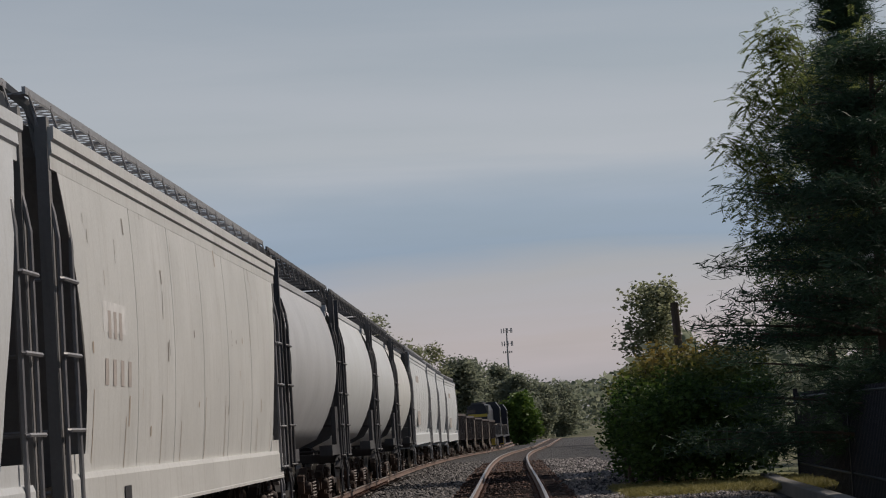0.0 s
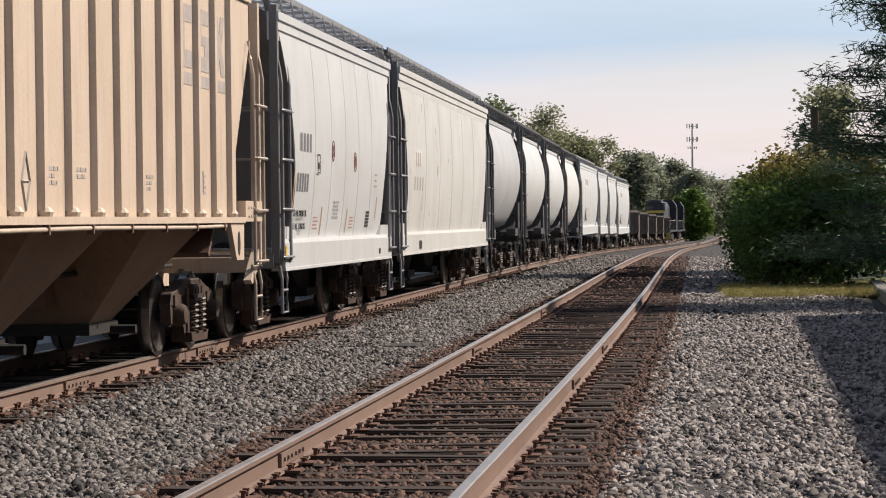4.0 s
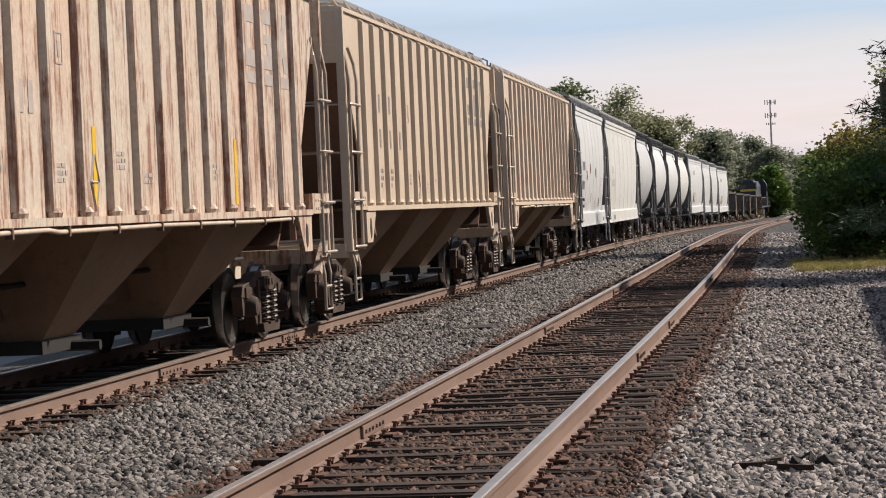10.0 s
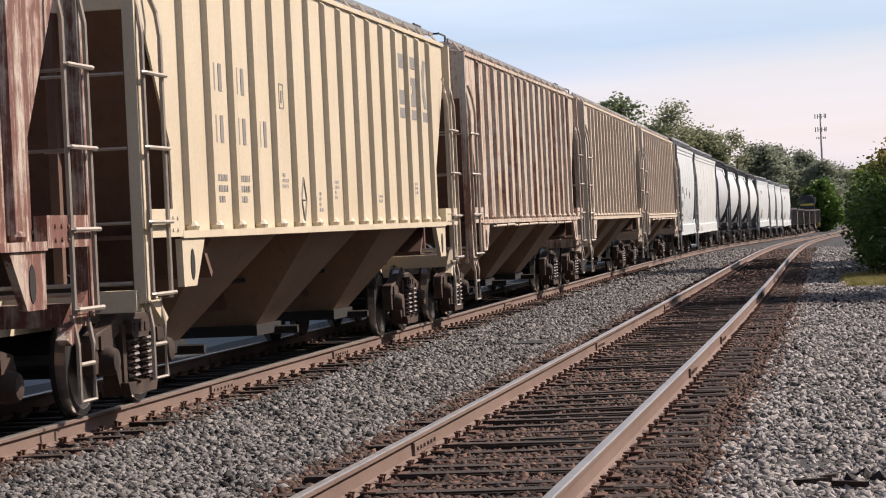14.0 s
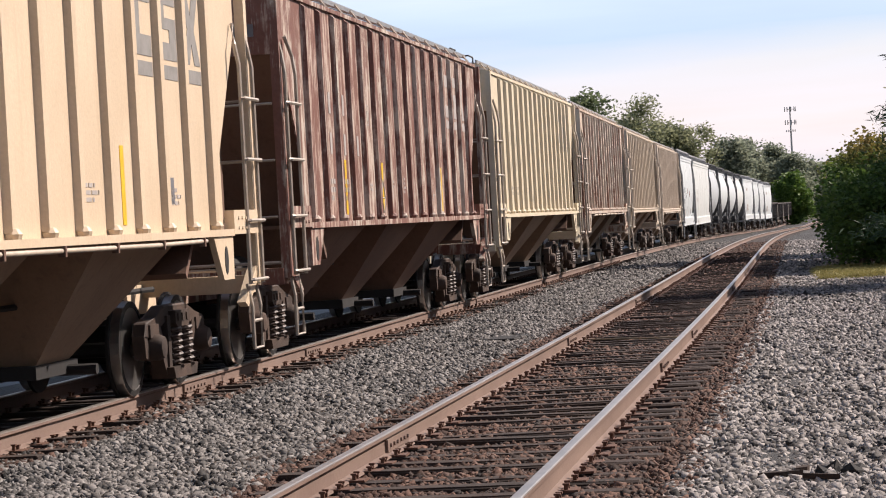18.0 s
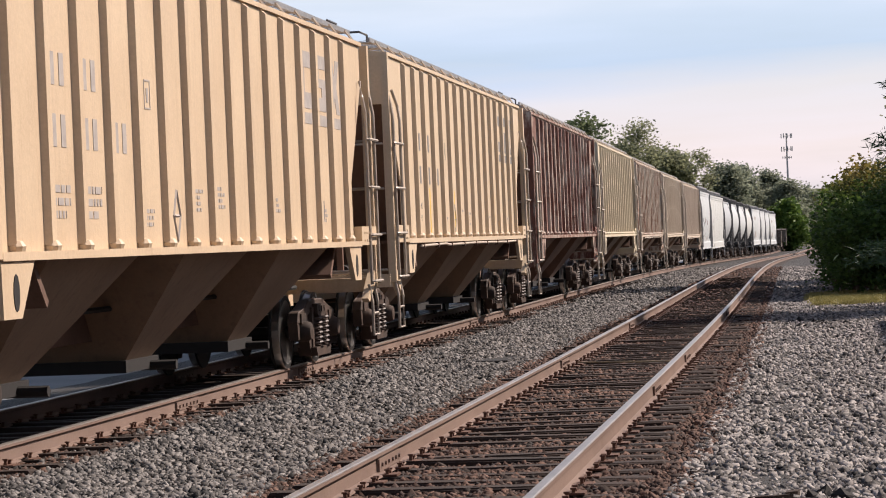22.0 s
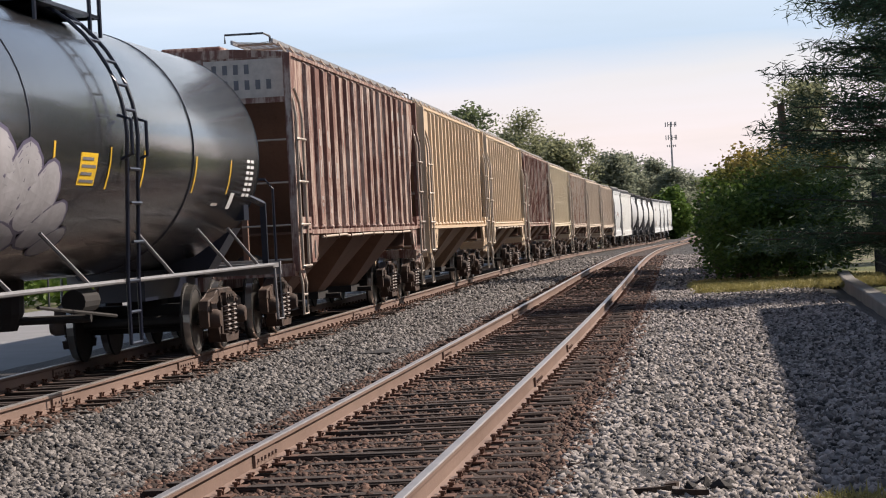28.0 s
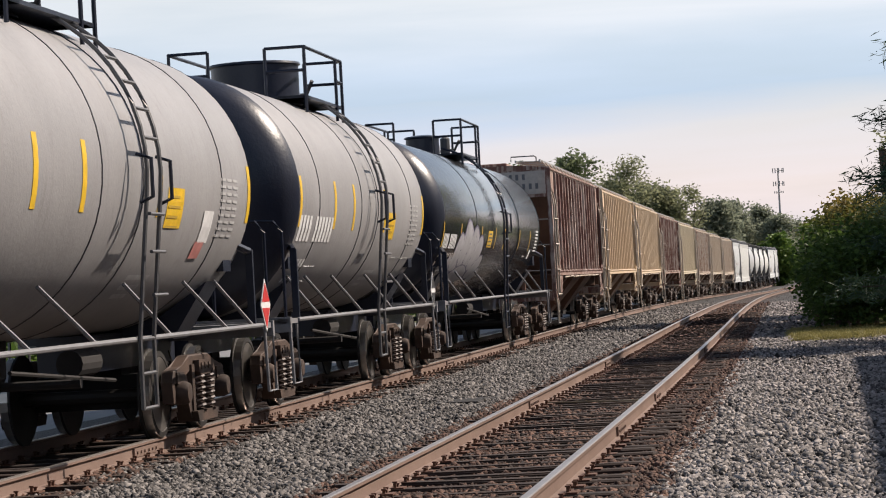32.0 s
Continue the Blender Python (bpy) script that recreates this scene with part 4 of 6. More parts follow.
    for s in (-1, 1):
        bm = bmesh.new()
        tube(bm, [(0.62, s * 8.1, EAVE + 0.19), (0.62, s * 8.1, EAVE + 0.31), (1.18, s * 8.1, EAVE + 0.31), (1.18, s * 7.5, EAVE + 0.31), (1.18, s * 7.5, EAVE + 0.19)], 0.016, 5)
        part("roof_grab_iron", bm, dark_frame, car)
    # sloped ends
    for s in (-1, 1):
        bm = bmesh.new()
        box(bm, -1.46, 1.46, s * 7.86, s * 7.94, 3.42, EAVE - 0.02)
        part("end_panel", bm, paint, car, "upright top panel of the car end")
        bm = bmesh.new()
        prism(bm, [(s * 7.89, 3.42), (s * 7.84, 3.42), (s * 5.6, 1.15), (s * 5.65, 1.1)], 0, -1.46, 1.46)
        part("end_slope_sheet", bm, end_brown, car, "brown sloping end sheet, shade put into its colour")
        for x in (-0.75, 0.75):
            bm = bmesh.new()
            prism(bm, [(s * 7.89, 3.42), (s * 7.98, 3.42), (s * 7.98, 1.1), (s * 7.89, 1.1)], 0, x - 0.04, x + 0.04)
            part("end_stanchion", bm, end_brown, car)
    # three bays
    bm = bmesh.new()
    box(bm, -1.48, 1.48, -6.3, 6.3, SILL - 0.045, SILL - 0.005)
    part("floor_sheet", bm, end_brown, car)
    for c in (-4.4, -0.2, 4.0):
        h = 1.3
        y0, y1 = c - h, c + h
        bm = bmesh.new()
        top = [(-1.5, y0), (1.5, y0), (1.5, y1), (-1.5, y1)]
        k = 0.36
        low = [(-0.64, c - h * k), (0.64, c - h * k), (0.64, c + h * k), (-0.64, c + h * k)]
        a = [bm.verts.new((x, y, SILL - 0.05)) for x, y in top]
        b = [bm.verts.new((x, y, 0.46)) for x, y in low]
        bm.faces.new(b)
        bm.faces.new(a[::-1])
        for i in range(4):
            bm.faces.new((a[i], a[(i + 1) % 4], b[(i + 1) % 4], b[i]))
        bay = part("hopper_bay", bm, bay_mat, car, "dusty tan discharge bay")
        bm = bmesh.new()
        box(bm, -0.68, 0.68, c - 0.6, c + 0.6, 0.34, 0.46)
        tube(bm, [(-0.95, c + 0.3, 0.37), (0.95, c + 0.3, 0.37)], 0.05, 8)
        part("outlet_gate", bm, under_black, bay)
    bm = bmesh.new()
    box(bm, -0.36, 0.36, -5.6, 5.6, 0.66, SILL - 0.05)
    part("centre_sill", bm, end_brown, car, "brown sill beam running between the bays")
    ends_and_gear(car, HALF, paint, light_bar, EAVE, post_y)
    trucks(car, (-6.8, 6.8), False)
    return car


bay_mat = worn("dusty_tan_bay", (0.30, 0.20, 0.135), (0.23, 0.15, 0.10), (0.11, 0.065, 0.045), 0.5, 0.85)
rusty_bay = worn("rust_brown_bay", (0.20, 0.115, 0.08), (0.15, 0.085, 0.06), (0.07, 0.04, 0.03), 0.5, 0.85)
pipe_mat = plain("pale_pipe_paint", (0.52, 0.43, 0.34), 0.5)


def repaint(car, old, fresh):
    for o in (car, *car.children_recursive):
        if o.type == "MESH" and o.data.materials and o.data.materials[0] == old:
            o.material_slots[0].link = "OBJECT"
            o.material_slots[0].material = fresh


def side_block(name, y0, y1, z0, z1, mat, car, x, label=""):
    bm = bmesh.new()
    box(bm, x, x + 0.004, y0, y1, z0, z1)
    return part(name, bm, mat, car, label)


def emblem(car, mat, x=1.606):
    """The owner's mark as plain blocks over underlines, on the panels between ribs towards the front end."""
    pitch = RIB_SPAN / RIBS
    shapes = ([(0, 0), (1, 0), (1, 0.28), (0.42, 0.28), (0.42, 0.72), (1, 0.72), (1, 1), (0, 1)],
              [(0, 0), (1, 0), (1, 0.58), (0.38, 0.58), (0.38, 0.76), (1, 0.76), (1, 1), (0, 1), (0, 0.42), (0.62, 0.42), (0.62, 0.24), (0, 0.24)],
              [(0, 0), (0.36, 0), (0.5, 0.3), (0.64, 0), (1, 0), (0.7, 0.5), (1, 1), (0.64, 1), (0.5, 0.7), (0.36, 1), (0, 1), (0.3, 0.5)])
    for k, shape in enumerate(shapes):
        y, w, xs, z = RIB_SPAN / 2 - (3.5 - k) * pitch + 0.13, pitch - 0.26, SIDE + 0.001, 3.12
        bm = bmesh.new()
        prism(bm, [(y + w * p, z + 0.67 * q) for p, q in shape], 0, xs, xs + 0.004)
        part("emblem_block", bm, mat, car, "block of the owner's emblem")
        bm = bmesh.new()
        box(bm, xs, xs + 0.004, y, y + w, z - 0.18, z - 0.05)
        part("emblem_underline", bm, mat, car)


def hopper_markings(car, emblem_mat, mark_mat, seed, load=None, yellow=False):
    rng = random.Random(seed)
    emblem(car, emblem_mat)
    pitch, xs = RIB_SPAN / RIBS, SIDE + 0.001
    mid = [-RIB_SPAN / 2 + pitch * (k + 1) for k in range(RIBS - 1)]
    for k in (1, 2, 3):
        if k < 3:
            number_bars(mid[k] - 0.26, 2.85, 2, mark_mat, car, xs, 0.2, 0.26, 0.25)
        number_bars(mid[k] - 0.26, 2.36, 2, mark_mat, car, xs, 0.2, 0.26, 0.25)
    bm = bmesh.new()
    for a, b, c, d in ((-0.1, 0.1, 2.78, 2.795), (-0.1, 0.1, 3.03, 3.045), (-0.1, -0.085, 2.795, 3.03), (0.085, 0.1, 2.795, 3.03), (-0.03, 0.03, 2.84, 2.97)):
        box(bm, xs, xs + 0.004, mid[4] + a, mid[4] + b, c, d)
    part("outlined_mark", bm, mark_mat, car, "small outlined stencil box")
    if load:
        for k, (a, b) in enumerate(load):
            words(a, 0.13, mark_mat, car, on_side(xs, mid[k + 1] - 0.3, 1.98), "stencilled load limit")
            words(b, 0.13, mark_mat, car, on_side(xs, mid[k + 1] - 0.3, 1.80), "stencilled light weight")
    else:
        for k in range(2):
            stencil_lines((0.42, 0.42, 0.3), mid[k + 1] - 0.22, 2.0, mark_mat, car, xs)
    for k in (4, 6, 7, 10, 13):
        stencil_lines([rng.uniform(0.2, 0.4) for _ in range(rng.randint(2, 4))], mid[k] - 0.2, rng.uniform(1.85, 2.1), faint_mark, car, xs, 0.035)
    side_block("dark_label", mid[13] - 0.25, mid[13] - 0.05, 1.80, 2.04, dark_mark, car, xs, "small dark consolidated stencil panel")
    bm = bmesh.new()
    for a, b in (((-0.12, 2.0), (0.0, 2.24)), ((0.0, 2.24), (0.12, 2.0)), ((0.12, 2.0), (0.0, 1.76)), ((0.0, 1.76), (-0.12, 2.0)), ((-0.08, 2.0), (0.08, 2.0))):
        tube(bm, [(xs, mid[5] + a[0], a[1] - 0.17), (xs, mid[5] + b[0], b[1] - 0.17)], 0.014, 4)
    part("chalk_diamond", bm, mark_mat, car)
    if yellow:
        for k in (2, 5, 11):
            side_block("yellow_reflector", mid[k] - 0.03, mid[k] + 0.08, 1.62, 2.3, yellow_mark, car, xs, "yellow reflective strip")
    for e, z in ((-1, 3.85), (-1, 3.62)):
        for k in range(4 if z > 3.7 else 6):
            bm = bmesh.new()
            y = 0.35 + 0.16 * k
            box(bm, y + 0.02, y + 0.09, -7.951, -7.947, z, z + 0.14)
            part("end_number_bar", bm, dark_mark, car)


def shell_hopper(length, paint, post_mat, skirt, bulge, low, top, label_paint=None, sections=24, walk_board=True):
    """Smooth-sided covered hopper: a curved shell with cut-back ends."""
    half = length / 2
    car = empty("covered_hopper")
    zs = [low + (top - low) * i / 12 for i in range(13)]

    def width(z):
        u = (z - low) / (top - low)
        return 1.62 - bulge * (2 * u - 1.0) ** 2 * (1.25 if u < 0.5 else 1.0)

    def reach(z):
        u = min(max((z - low) / (top - low), 0.0), 1.0)
        return half - 1.62 + 1.0 * max(0.0, (u - 0.25) / 0.75) ** 1.25

    outline = [(-width(z), z) for z in zs] + [(-0.9, top + 0.20), (0.0, top + 0.27), (0.9, top + 0.20)] + [(width(z), z) for z in reversed(zs)] + [(0.55, low - 0.28), (-0.55, low - 0.28)]
    verts, faces = [], []
    steps = [-1 + 2 * i / 16 for i in range(17)]
    for t in steps:
        for x, z in outline:
            verts.append((x, t * reach(z), z))
    n = len(outline)
    for i in range(16):
        for j in range(n):
            a, b = i * n + j, i * n + (j + 1) % n
            faces.append((a, b, b + n, a + n))
    body = raw("body_shell", verts, faces, paint, car, "", True)
    body.data.set_sharp_from_angle(angle=radians(38))
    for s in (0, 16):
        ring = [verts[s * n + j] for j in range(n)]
        raw("end_sheet", ring, [tuple(range(n))], end_grey, car, "sloping end sheet, shade put into its grey")
    if skirt:
        for t in (-0.62, -0.3, 0.0, 0.3, 0.62):
            bm = bmesh.new()
            tube(bm, [(width(z) - 0.001, t * reach(2.5), z) for z in zs], 0.005, 4)
            part("weld_seam", bm, paint, car)
    for e in (-1, 1):
        bm = bmesh.new()
        w = width(top)
        prism(bm, [(e * (w - 0.08), top + 0.02), (e * (w + 0.07), top + 0.02), (e * (w + 0.07), top - 0.08), (e * (w + 0.045), top - 0.10), (e * (w + 0.05), top - 0.20), (e * (w + 0.03), top - 0.22), (e * (w + 0.03), top - 0.33), (e * (w - 0.08), top - 0.33)], 1, -reach(top) - 0.1, reach(top) + 0.1)
        part("roof_rail", bm, paint, car, "stepped roof rail along the eave")
    for e in (-1, 1):
        if skirt:
            bm = bmesh.new()
            prism(bm, [(e * 1.42, low + 0.02), (e * 1.58, low + 0.02), (e * 1.60, low - 0.03), (e * 1.60, low - 0.34), (e * 1.606, low - 0.345), (e * 1.606, low - 0.38), (e * 1.42, low - 0.38)], 1, -half + 0.75, half - 0.75)
            part("side_sill", bm, paint, car)
            for s in (-1, 1):
                bm = bmesh.new()
                prism(bm, [(s * (half - 0.75), low + 0.02), (s * (half - 1.9), low + 0.02), (s * (half - 1.75), low + 0.18), (s * (half - 0.75), low + 0.18)], 0, e * 1.50, e * 1.56)
                part("corner_plate", bm, paint, car)
        else:
            for s in (-1, 1):
                bm = bmesh.new()
                box(bm, min(e * 1.3, e * 1.55), max(e * 1.3, e * 1.55), s * (half - 0.75), s * (half - 2.6), low - 0.32, low - 0.12)
                part("draft_sill", bm, dark_frame, car)
                bm = bmesh.new()
                box(bm, min(e * 1.46, e * 1.55), max(e * 1.46, e * 1.55), s * (half - 1.45), s * (half - 0.8), low - 0.3, low + 0.62)
                part("corner_post", bm, dark_frame, car)
    for y in (-half * 0.36, half * 0.36) if length < 14 else (-half * 0.48, 0, half * 0.48):
        bm = bmesh.new()
        prism(bm, [(y - 1.7, low - 0.2), (y + 1.7, low - 0.2), (y + 0.6, 0.45), (y - 0.6, 0.45)], 0, -0.62, 0.62)
        bay = part("discharge_bay", bm, under_black, car)
        bm = bmesh.new()
        box(bm, -0.75, 0.75, y - 0.55, y + 0.55, 0.32, 0.446)
        part("outlet_gate", bm, under_black, bay)
    bm = bmesh.new()
    box(bm, -0.3, 0.3, -half + 0.5, half - 0.5, 0.75, 1.05)
    part("centre_sill", bm, under_black, car)
    # roof walk on uprights
    for e in (-1, 1):
        bm = bmesh.new()
        grating(bm, e * 0.72, e * 1.44, -half + 0.35, half - 0.35, top + 0.31)
        board = part("running_board", bm, galvan if skirt else dark_frame, car, "grated roof walk of open steel mesh")
        k = int(length / 0.95)
        bracket = None
        for i in range(k + 1):
            y = -half + 0.5 + (length - 1.0) * i / k
            if bracket is None:
                bm = bmesh.new()
                tube(bm, [(e * 0.74, 0, top + 0.295), (e * 1.44, 0, top + 0.295), (e * 1.50, 0, top + 0.02)], 0.02, 5)
                bracket = part("walk_bracket", bm, grey_bar if skirt else dark_frame, board)
                bracket.matrix_basis = pose(0, y, 0)
            else:
                again(bracket, pose(0, y, 0))
    for s in (-1, 1):
        bm = bmesh.new()
        box(bm, -1.2, 1.2, s * (half - 0.62), s * (half - 0.35), top + 0.34, top + 0.385)
        for e in (-1, 1):
            tube(bm, [(e * 1.5, s * (half - 0.55), top - 0.2), (e * 1.42, s * (half - 0.55), top + 0.2), (e * 1.18, s * (half - 0.55), top + 0.42)], 0.05, 6)
        part("roof_end_frame", bm, post_mat, car)
    ends_and_gear(car, half, post_mat, grey_bar if skirt else dark_frame, top + 0.1, half - 0.55)
    trucks(car, (-half + 1.95, half - 1.95), False)
    return car


# grey darker than the sides: the ends' shade is put into the colour
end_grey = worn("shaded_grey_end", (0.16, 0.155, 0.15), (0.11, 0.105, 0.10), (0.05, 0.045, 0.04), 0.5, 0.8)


# tank cars
def tank_arc(r, zc, y, ang, out=0.004):
    return ((r + out) * math.cos(ang), y, zc + (r + out) * math.sin(ang))


def tank_patch(name, r, zc, y0, y1, a0, a1, mat, car, label="", out=0.004):
    """A flat mark wrapped on the tank, from y0 to y1 and between two heights (metres along the round)."""
    n = max(2, int(abs(a1 - a0) / 0.12))
    verts, faces = [], []
    for i in range(n + 1):
        a = (a0 - 0.55 + (a1 - a0) * i / n) / r
        verts += [tank_arc(r, zc, y0, a, out), tank_arc(r, zc, y1, a, out)]
    for i in range(n):
        faces.append((2 * i, 2 * i + 1, 2 * i + 3, 2 * i + 2))
    return raw(name, verts, faces, mat, car, label)


def tank_car(length, r, paint, dome_r, dome_h, heads, ly):
    half = length / 2
    car = empty("tank_car")
    zc, th = 1.13 + r, half - 0.75
    bm = bmesh.new()
    prof = [(-th, 0.0)] + [(-th + 0.62 * (1 - math.cos(a)), r * math.sin(a)) for a in (0.25, 0.5, 0.8, 1.1, 1.35)] + [(-th + 0.62, r), (th - 0.62, r)]
    prof += [(th - 0.62 * (1 - math.cos(a)), r * math.sin(a)) for a in (1.35, 1.1, 0.8, 0.5, 0.25)] + [(th, 0.0)]
    shell = [p for p in prof if p[1] > 0]
    lathe(bm, shell[4:-4], 1, 56, (0, 0, zc))
    smooth_part(part("tank_shell", bm, paint, car), 30)
    for s in (-1, 1):
        bm = bmesh.new()
        lathe(bm, [(s * (th - 0.62 * (1 - math.cos(a))), (r + 0.004) * math.sin(a)) for a in (0.08, 0.25, 0.5, 0.8, 1.1, 1.35, 1.571)], 1, 56, (0, 0, zc))
        smooth_part(part("tank_head", bm, heads, car, "dished tank end"), 50)
    for y in (-0.42 * th, 0.42 * th) if paint is black_tank else (-0.66 * th, -0.12 * th, 0.12 * th, 0.66 * th):
        bm = bmesh.new()
        lathe(bm, [(y - 0.012, r + 0.001), (y - 0.008, r + 0.009), (y + 0.008, r + 0.009), (y + 0.012, r + 0.001)], 1, 56, (0, 0, zc))
        part("weld_band", bm, black_end if paint is black_tank else dark_frame, car)
    # saddles, stub sills and end platforms
    for s in (-1, 1):
        bm = bmesh.new()
        box(bm, -0.3, 0.3, s * (half - 0.3), s * (half - 3.6), 0.74, 1.12)
        prism(bm, [(-1.25, 1.62), (-0.85, 1.02), (0.85, 1.02), (1.25, 1.62), (0.7, 1.26), (-0.7, 1.26)], 1, s * (half - 2.45), s * (half - 1.85))
        part("stub_sill", bm, heads, car)
        bm = bmesh.new()
        box(bm, -1.5, 1.5, s * (half - 0.95), s * (half - 0.42), 1.06, 1.12)
        box(bm, -1.52, 1.52, s * (half - 0.5), s * (half - 0.42), 0.96, 1.14)
        part("end_platform", bm, grey_bar, car)
        for e in (-1, 1):
            bm = bmesh.new()
            y = s * (half - 0.46)
            tube(bm, [(e * 1.46, y, 1.12), (e * 1.46, y, 2.15), (e * 1.36, y, 2.28), (e * 0.7, y, 2.32), (e * 0.6, y, 2.25), (e * 0.6, y, 1.12)], 0.02, 6)
            part("end_handrail", bm, black_end, car)
            bm = bmesh.new()
            tube(bm, [(e * 1.5, y, 1.1), (e * 1.52, y, 0.35), (e * 1.52, y - s * 0.4, 0.35), (e * 1.5, y - s * 0.4, 1.05)], 0.02, 6)
            part("stirrup_step", bm, grey_bar, car)
            bm = bmesh.new()
            yb = s * (half - 1.15)
            prism(bm, [(yb, 1.1), (yb - s * 0.06, 1.1), (yb - s * 0.06, 1.95), (yb, 1.95)], 0, e * 1.40, e * 1.48)
            tube(bm, [(e * 1.44, yb - s * 0.03, 1.93), (e * 1.2, yb - s * 0.75, 2.12)], 0.045, 6)
            box(bm, min(e * 1.05, e * 1.3), max(e * 1.05, e * 1.3), min(yb - s * 0.35, yb - s * 0.7), max(yb - s * 0.35, yb - s * 0.7), 1.72, 2.02)
            part("bolster_bracket", bm, black_end, car)
    for e in (-1, 1):
        bm = bmesh.new()
        tube(bm, [(e * 1.5, -half + 0.95, 1.10), (e * 1.5, half - 0.95, 1.10)], 0.025, 8)
        part("side_handrail", bm, grey_bar, car, "pale grey handrail along the side")
        for y, d in ((-0.62 * th, 0.7), (-0.3 * th, 0.7), (0.16 * th, 0.6), (0.55 * th, 0.7), (-0.82 * th, 0.6), (0.78 * th, 0.6)):
            bm = bmesh.new()
            tube(bm, [(e * 1.5, y + d, 1.10), (e * 1.22, y, 1.62)], 0.02, 6)
            part("handrail_brace", bm, grey_bar, car)
        # curved ladder up the middle of the side
        bm = bmesh.new()
        for y in (ly - 0.24, ly + 0.24):
            pts = [(e * 1.54, y, 0.45), (e * 1.54, y, 1.1)] + [(e * (r + 0.15) * math.cos(a), y, zc + (r + 0.15) * math.sin(a)) for a in [0.0 + 0.12 * i for i in range(-1, 12)]]
            tube(bm, pts, 0.022, 6)
        side_ladder = part("side_ladder", bm, black_end if paint is not grey_tank else ladder_mat, car, "ladder bent round the tank side")
        rungs = [(1.54 if z < 1.2 else r + 0.15, z) for z in (0.46, 0.78, 1.1, 1.5, 1.9, 2.25)] + [((r + 0.15) * math.cos(0.17 * i), zc + (r + 0.15) * math.sin(0.17 * i)) for i in range(1, 8)]
        for px, pz in rungs:
            bm = bmesh.new()
            tube(bm, [(e * px, ly - 0.24, pz), (e * px, ly + 0.24, pz)], 0.018, 6)
            part("rung", bm, black_end if paint is not grey_tank else ladder_mat, side_ladder)
        for y in (ly - 0.34, ly + 0.34):
            bm = bmesh.new()
            tube(bm, [(e * (r + 0.1), y, 2.35), (e * (r + 0.22), y, 2.4), (e * (r + 0.22), y, 2.75), (e * (r + 0.08), y, 2.8)], 0.02, 6)
            part("hand_hold", bm, black_end, side_ladder)
    # top platform, rails and dome
    zt = zc + r
    bm = bmesh.new()
    for e in (-1, 1):
        box(bm, e * 0.5, e * 0.95, -1.35, 1.35, zt - 0.10, zt - 0.06)
    for s in (-1, 1):
        box(bm, -0.95, 0.95, s * 0.95, s * 1.35, zt - 0.10, zt - 0.06)
    part("top_platform", bm, black_end, car)
    bars = []
    for e in (-1, 1):
        bars += [((e * 0.95, -1.35, zt + 0.6), (e * 0.95, 1.35, zt + 0.6)), ((e * 0.95, 0.9, zt + 0.28), (e * 0.95, 1.35, zt + 0.28))]
        bars += [((e * 0.95, y, zt - 0.3), (e * 0.95, y, zt + 0.6)) for y in (-1.35, 0.9, 1.35)]
        for s in (-1, 1):
            bars += [((e * 0.95, s * 1.35, zt + z), (e * 0.4, s * 1.35, zt + z)) for z in (0.28, 0.6)]
            bars.append(((e * 0.4, s * 1.35, zt + 0.6), (e * 0.4, s * 1.35, zt - 0.2)))
    for a, b in bars:
        bm = bmesh.new()
        tube(bm, [a, b], 0.024, 6)
        part("railing_bar", bm, black_end, car)
    bm = bmesh.new()
    lathe(bm, [(zt - 0.12, dome_r + 0.04), (zt - 0.05, dome_r + 0.04), (zt - 0.04, dome_r), (zt + dome_h - 0.05, dome_r), (zt + dome_h - 0.03, dome_r + 0.03), (zt + dome_h, dome_r + 0.02), (zt + dome_h + 0.03, dome_r * 0.5)], 2, 28, (0, -0.2, 0))
    smooth_part(part("dome", bm, black_end, car, "black valve dome on the tank top"), 40)
    bm = bmesh.new()
    lathe(bm, [(zt - 0.08, 0.2), (zt + 0.22, 0.2), (zt + 0.26, 0.12)], 2, 14, (0, 0.85, 0))
    lathe(bm, [(zt - 0.08, 0.1), (zt + 0.34, 0.1), (zt + 0.38, 0.05)], 2, 12, (0.35, 0.6, 0))
    tube(bm, [(0.2, 0.9, zt + 0.1), (0.5, 0.95, zt + 0.12), (0.62, 0.8, zt + 0.3)], 0.03, 6)
    part("valve", bm, dark_frame, car)
    # under the belly: outlet and brake rigging
    bm = bmesh.new()
    lathe(bm, [(0.62, 0.14), (0.8, 0.22), (1.2, 0.24)], 2, 14, (0, 0.3, 0))
    tube(bm, [(-0.9, 0.3, 0.72), (0.95, 0.3, 0.72)], 0.045, 8)
    tube(bm, [(0.9, -1.6, 0.9), (0.95, 1.4, 0.7)], 0.02, 6)
    lathe(bm, [(1.9, 0.14), (2.6, 0.14)], 1, 14, (0.35, 0, 0.86))
    part("brake_rigging", bm, under_black, car)
    couplers(car, half)
    trucks(car, (-half + 2.05, half - 2.05), False)
    return car, r, zc, th, half


ladder_mat = plain("grey_black_ladder_paint", (0.10, 0.10, 0.105), 0.5)


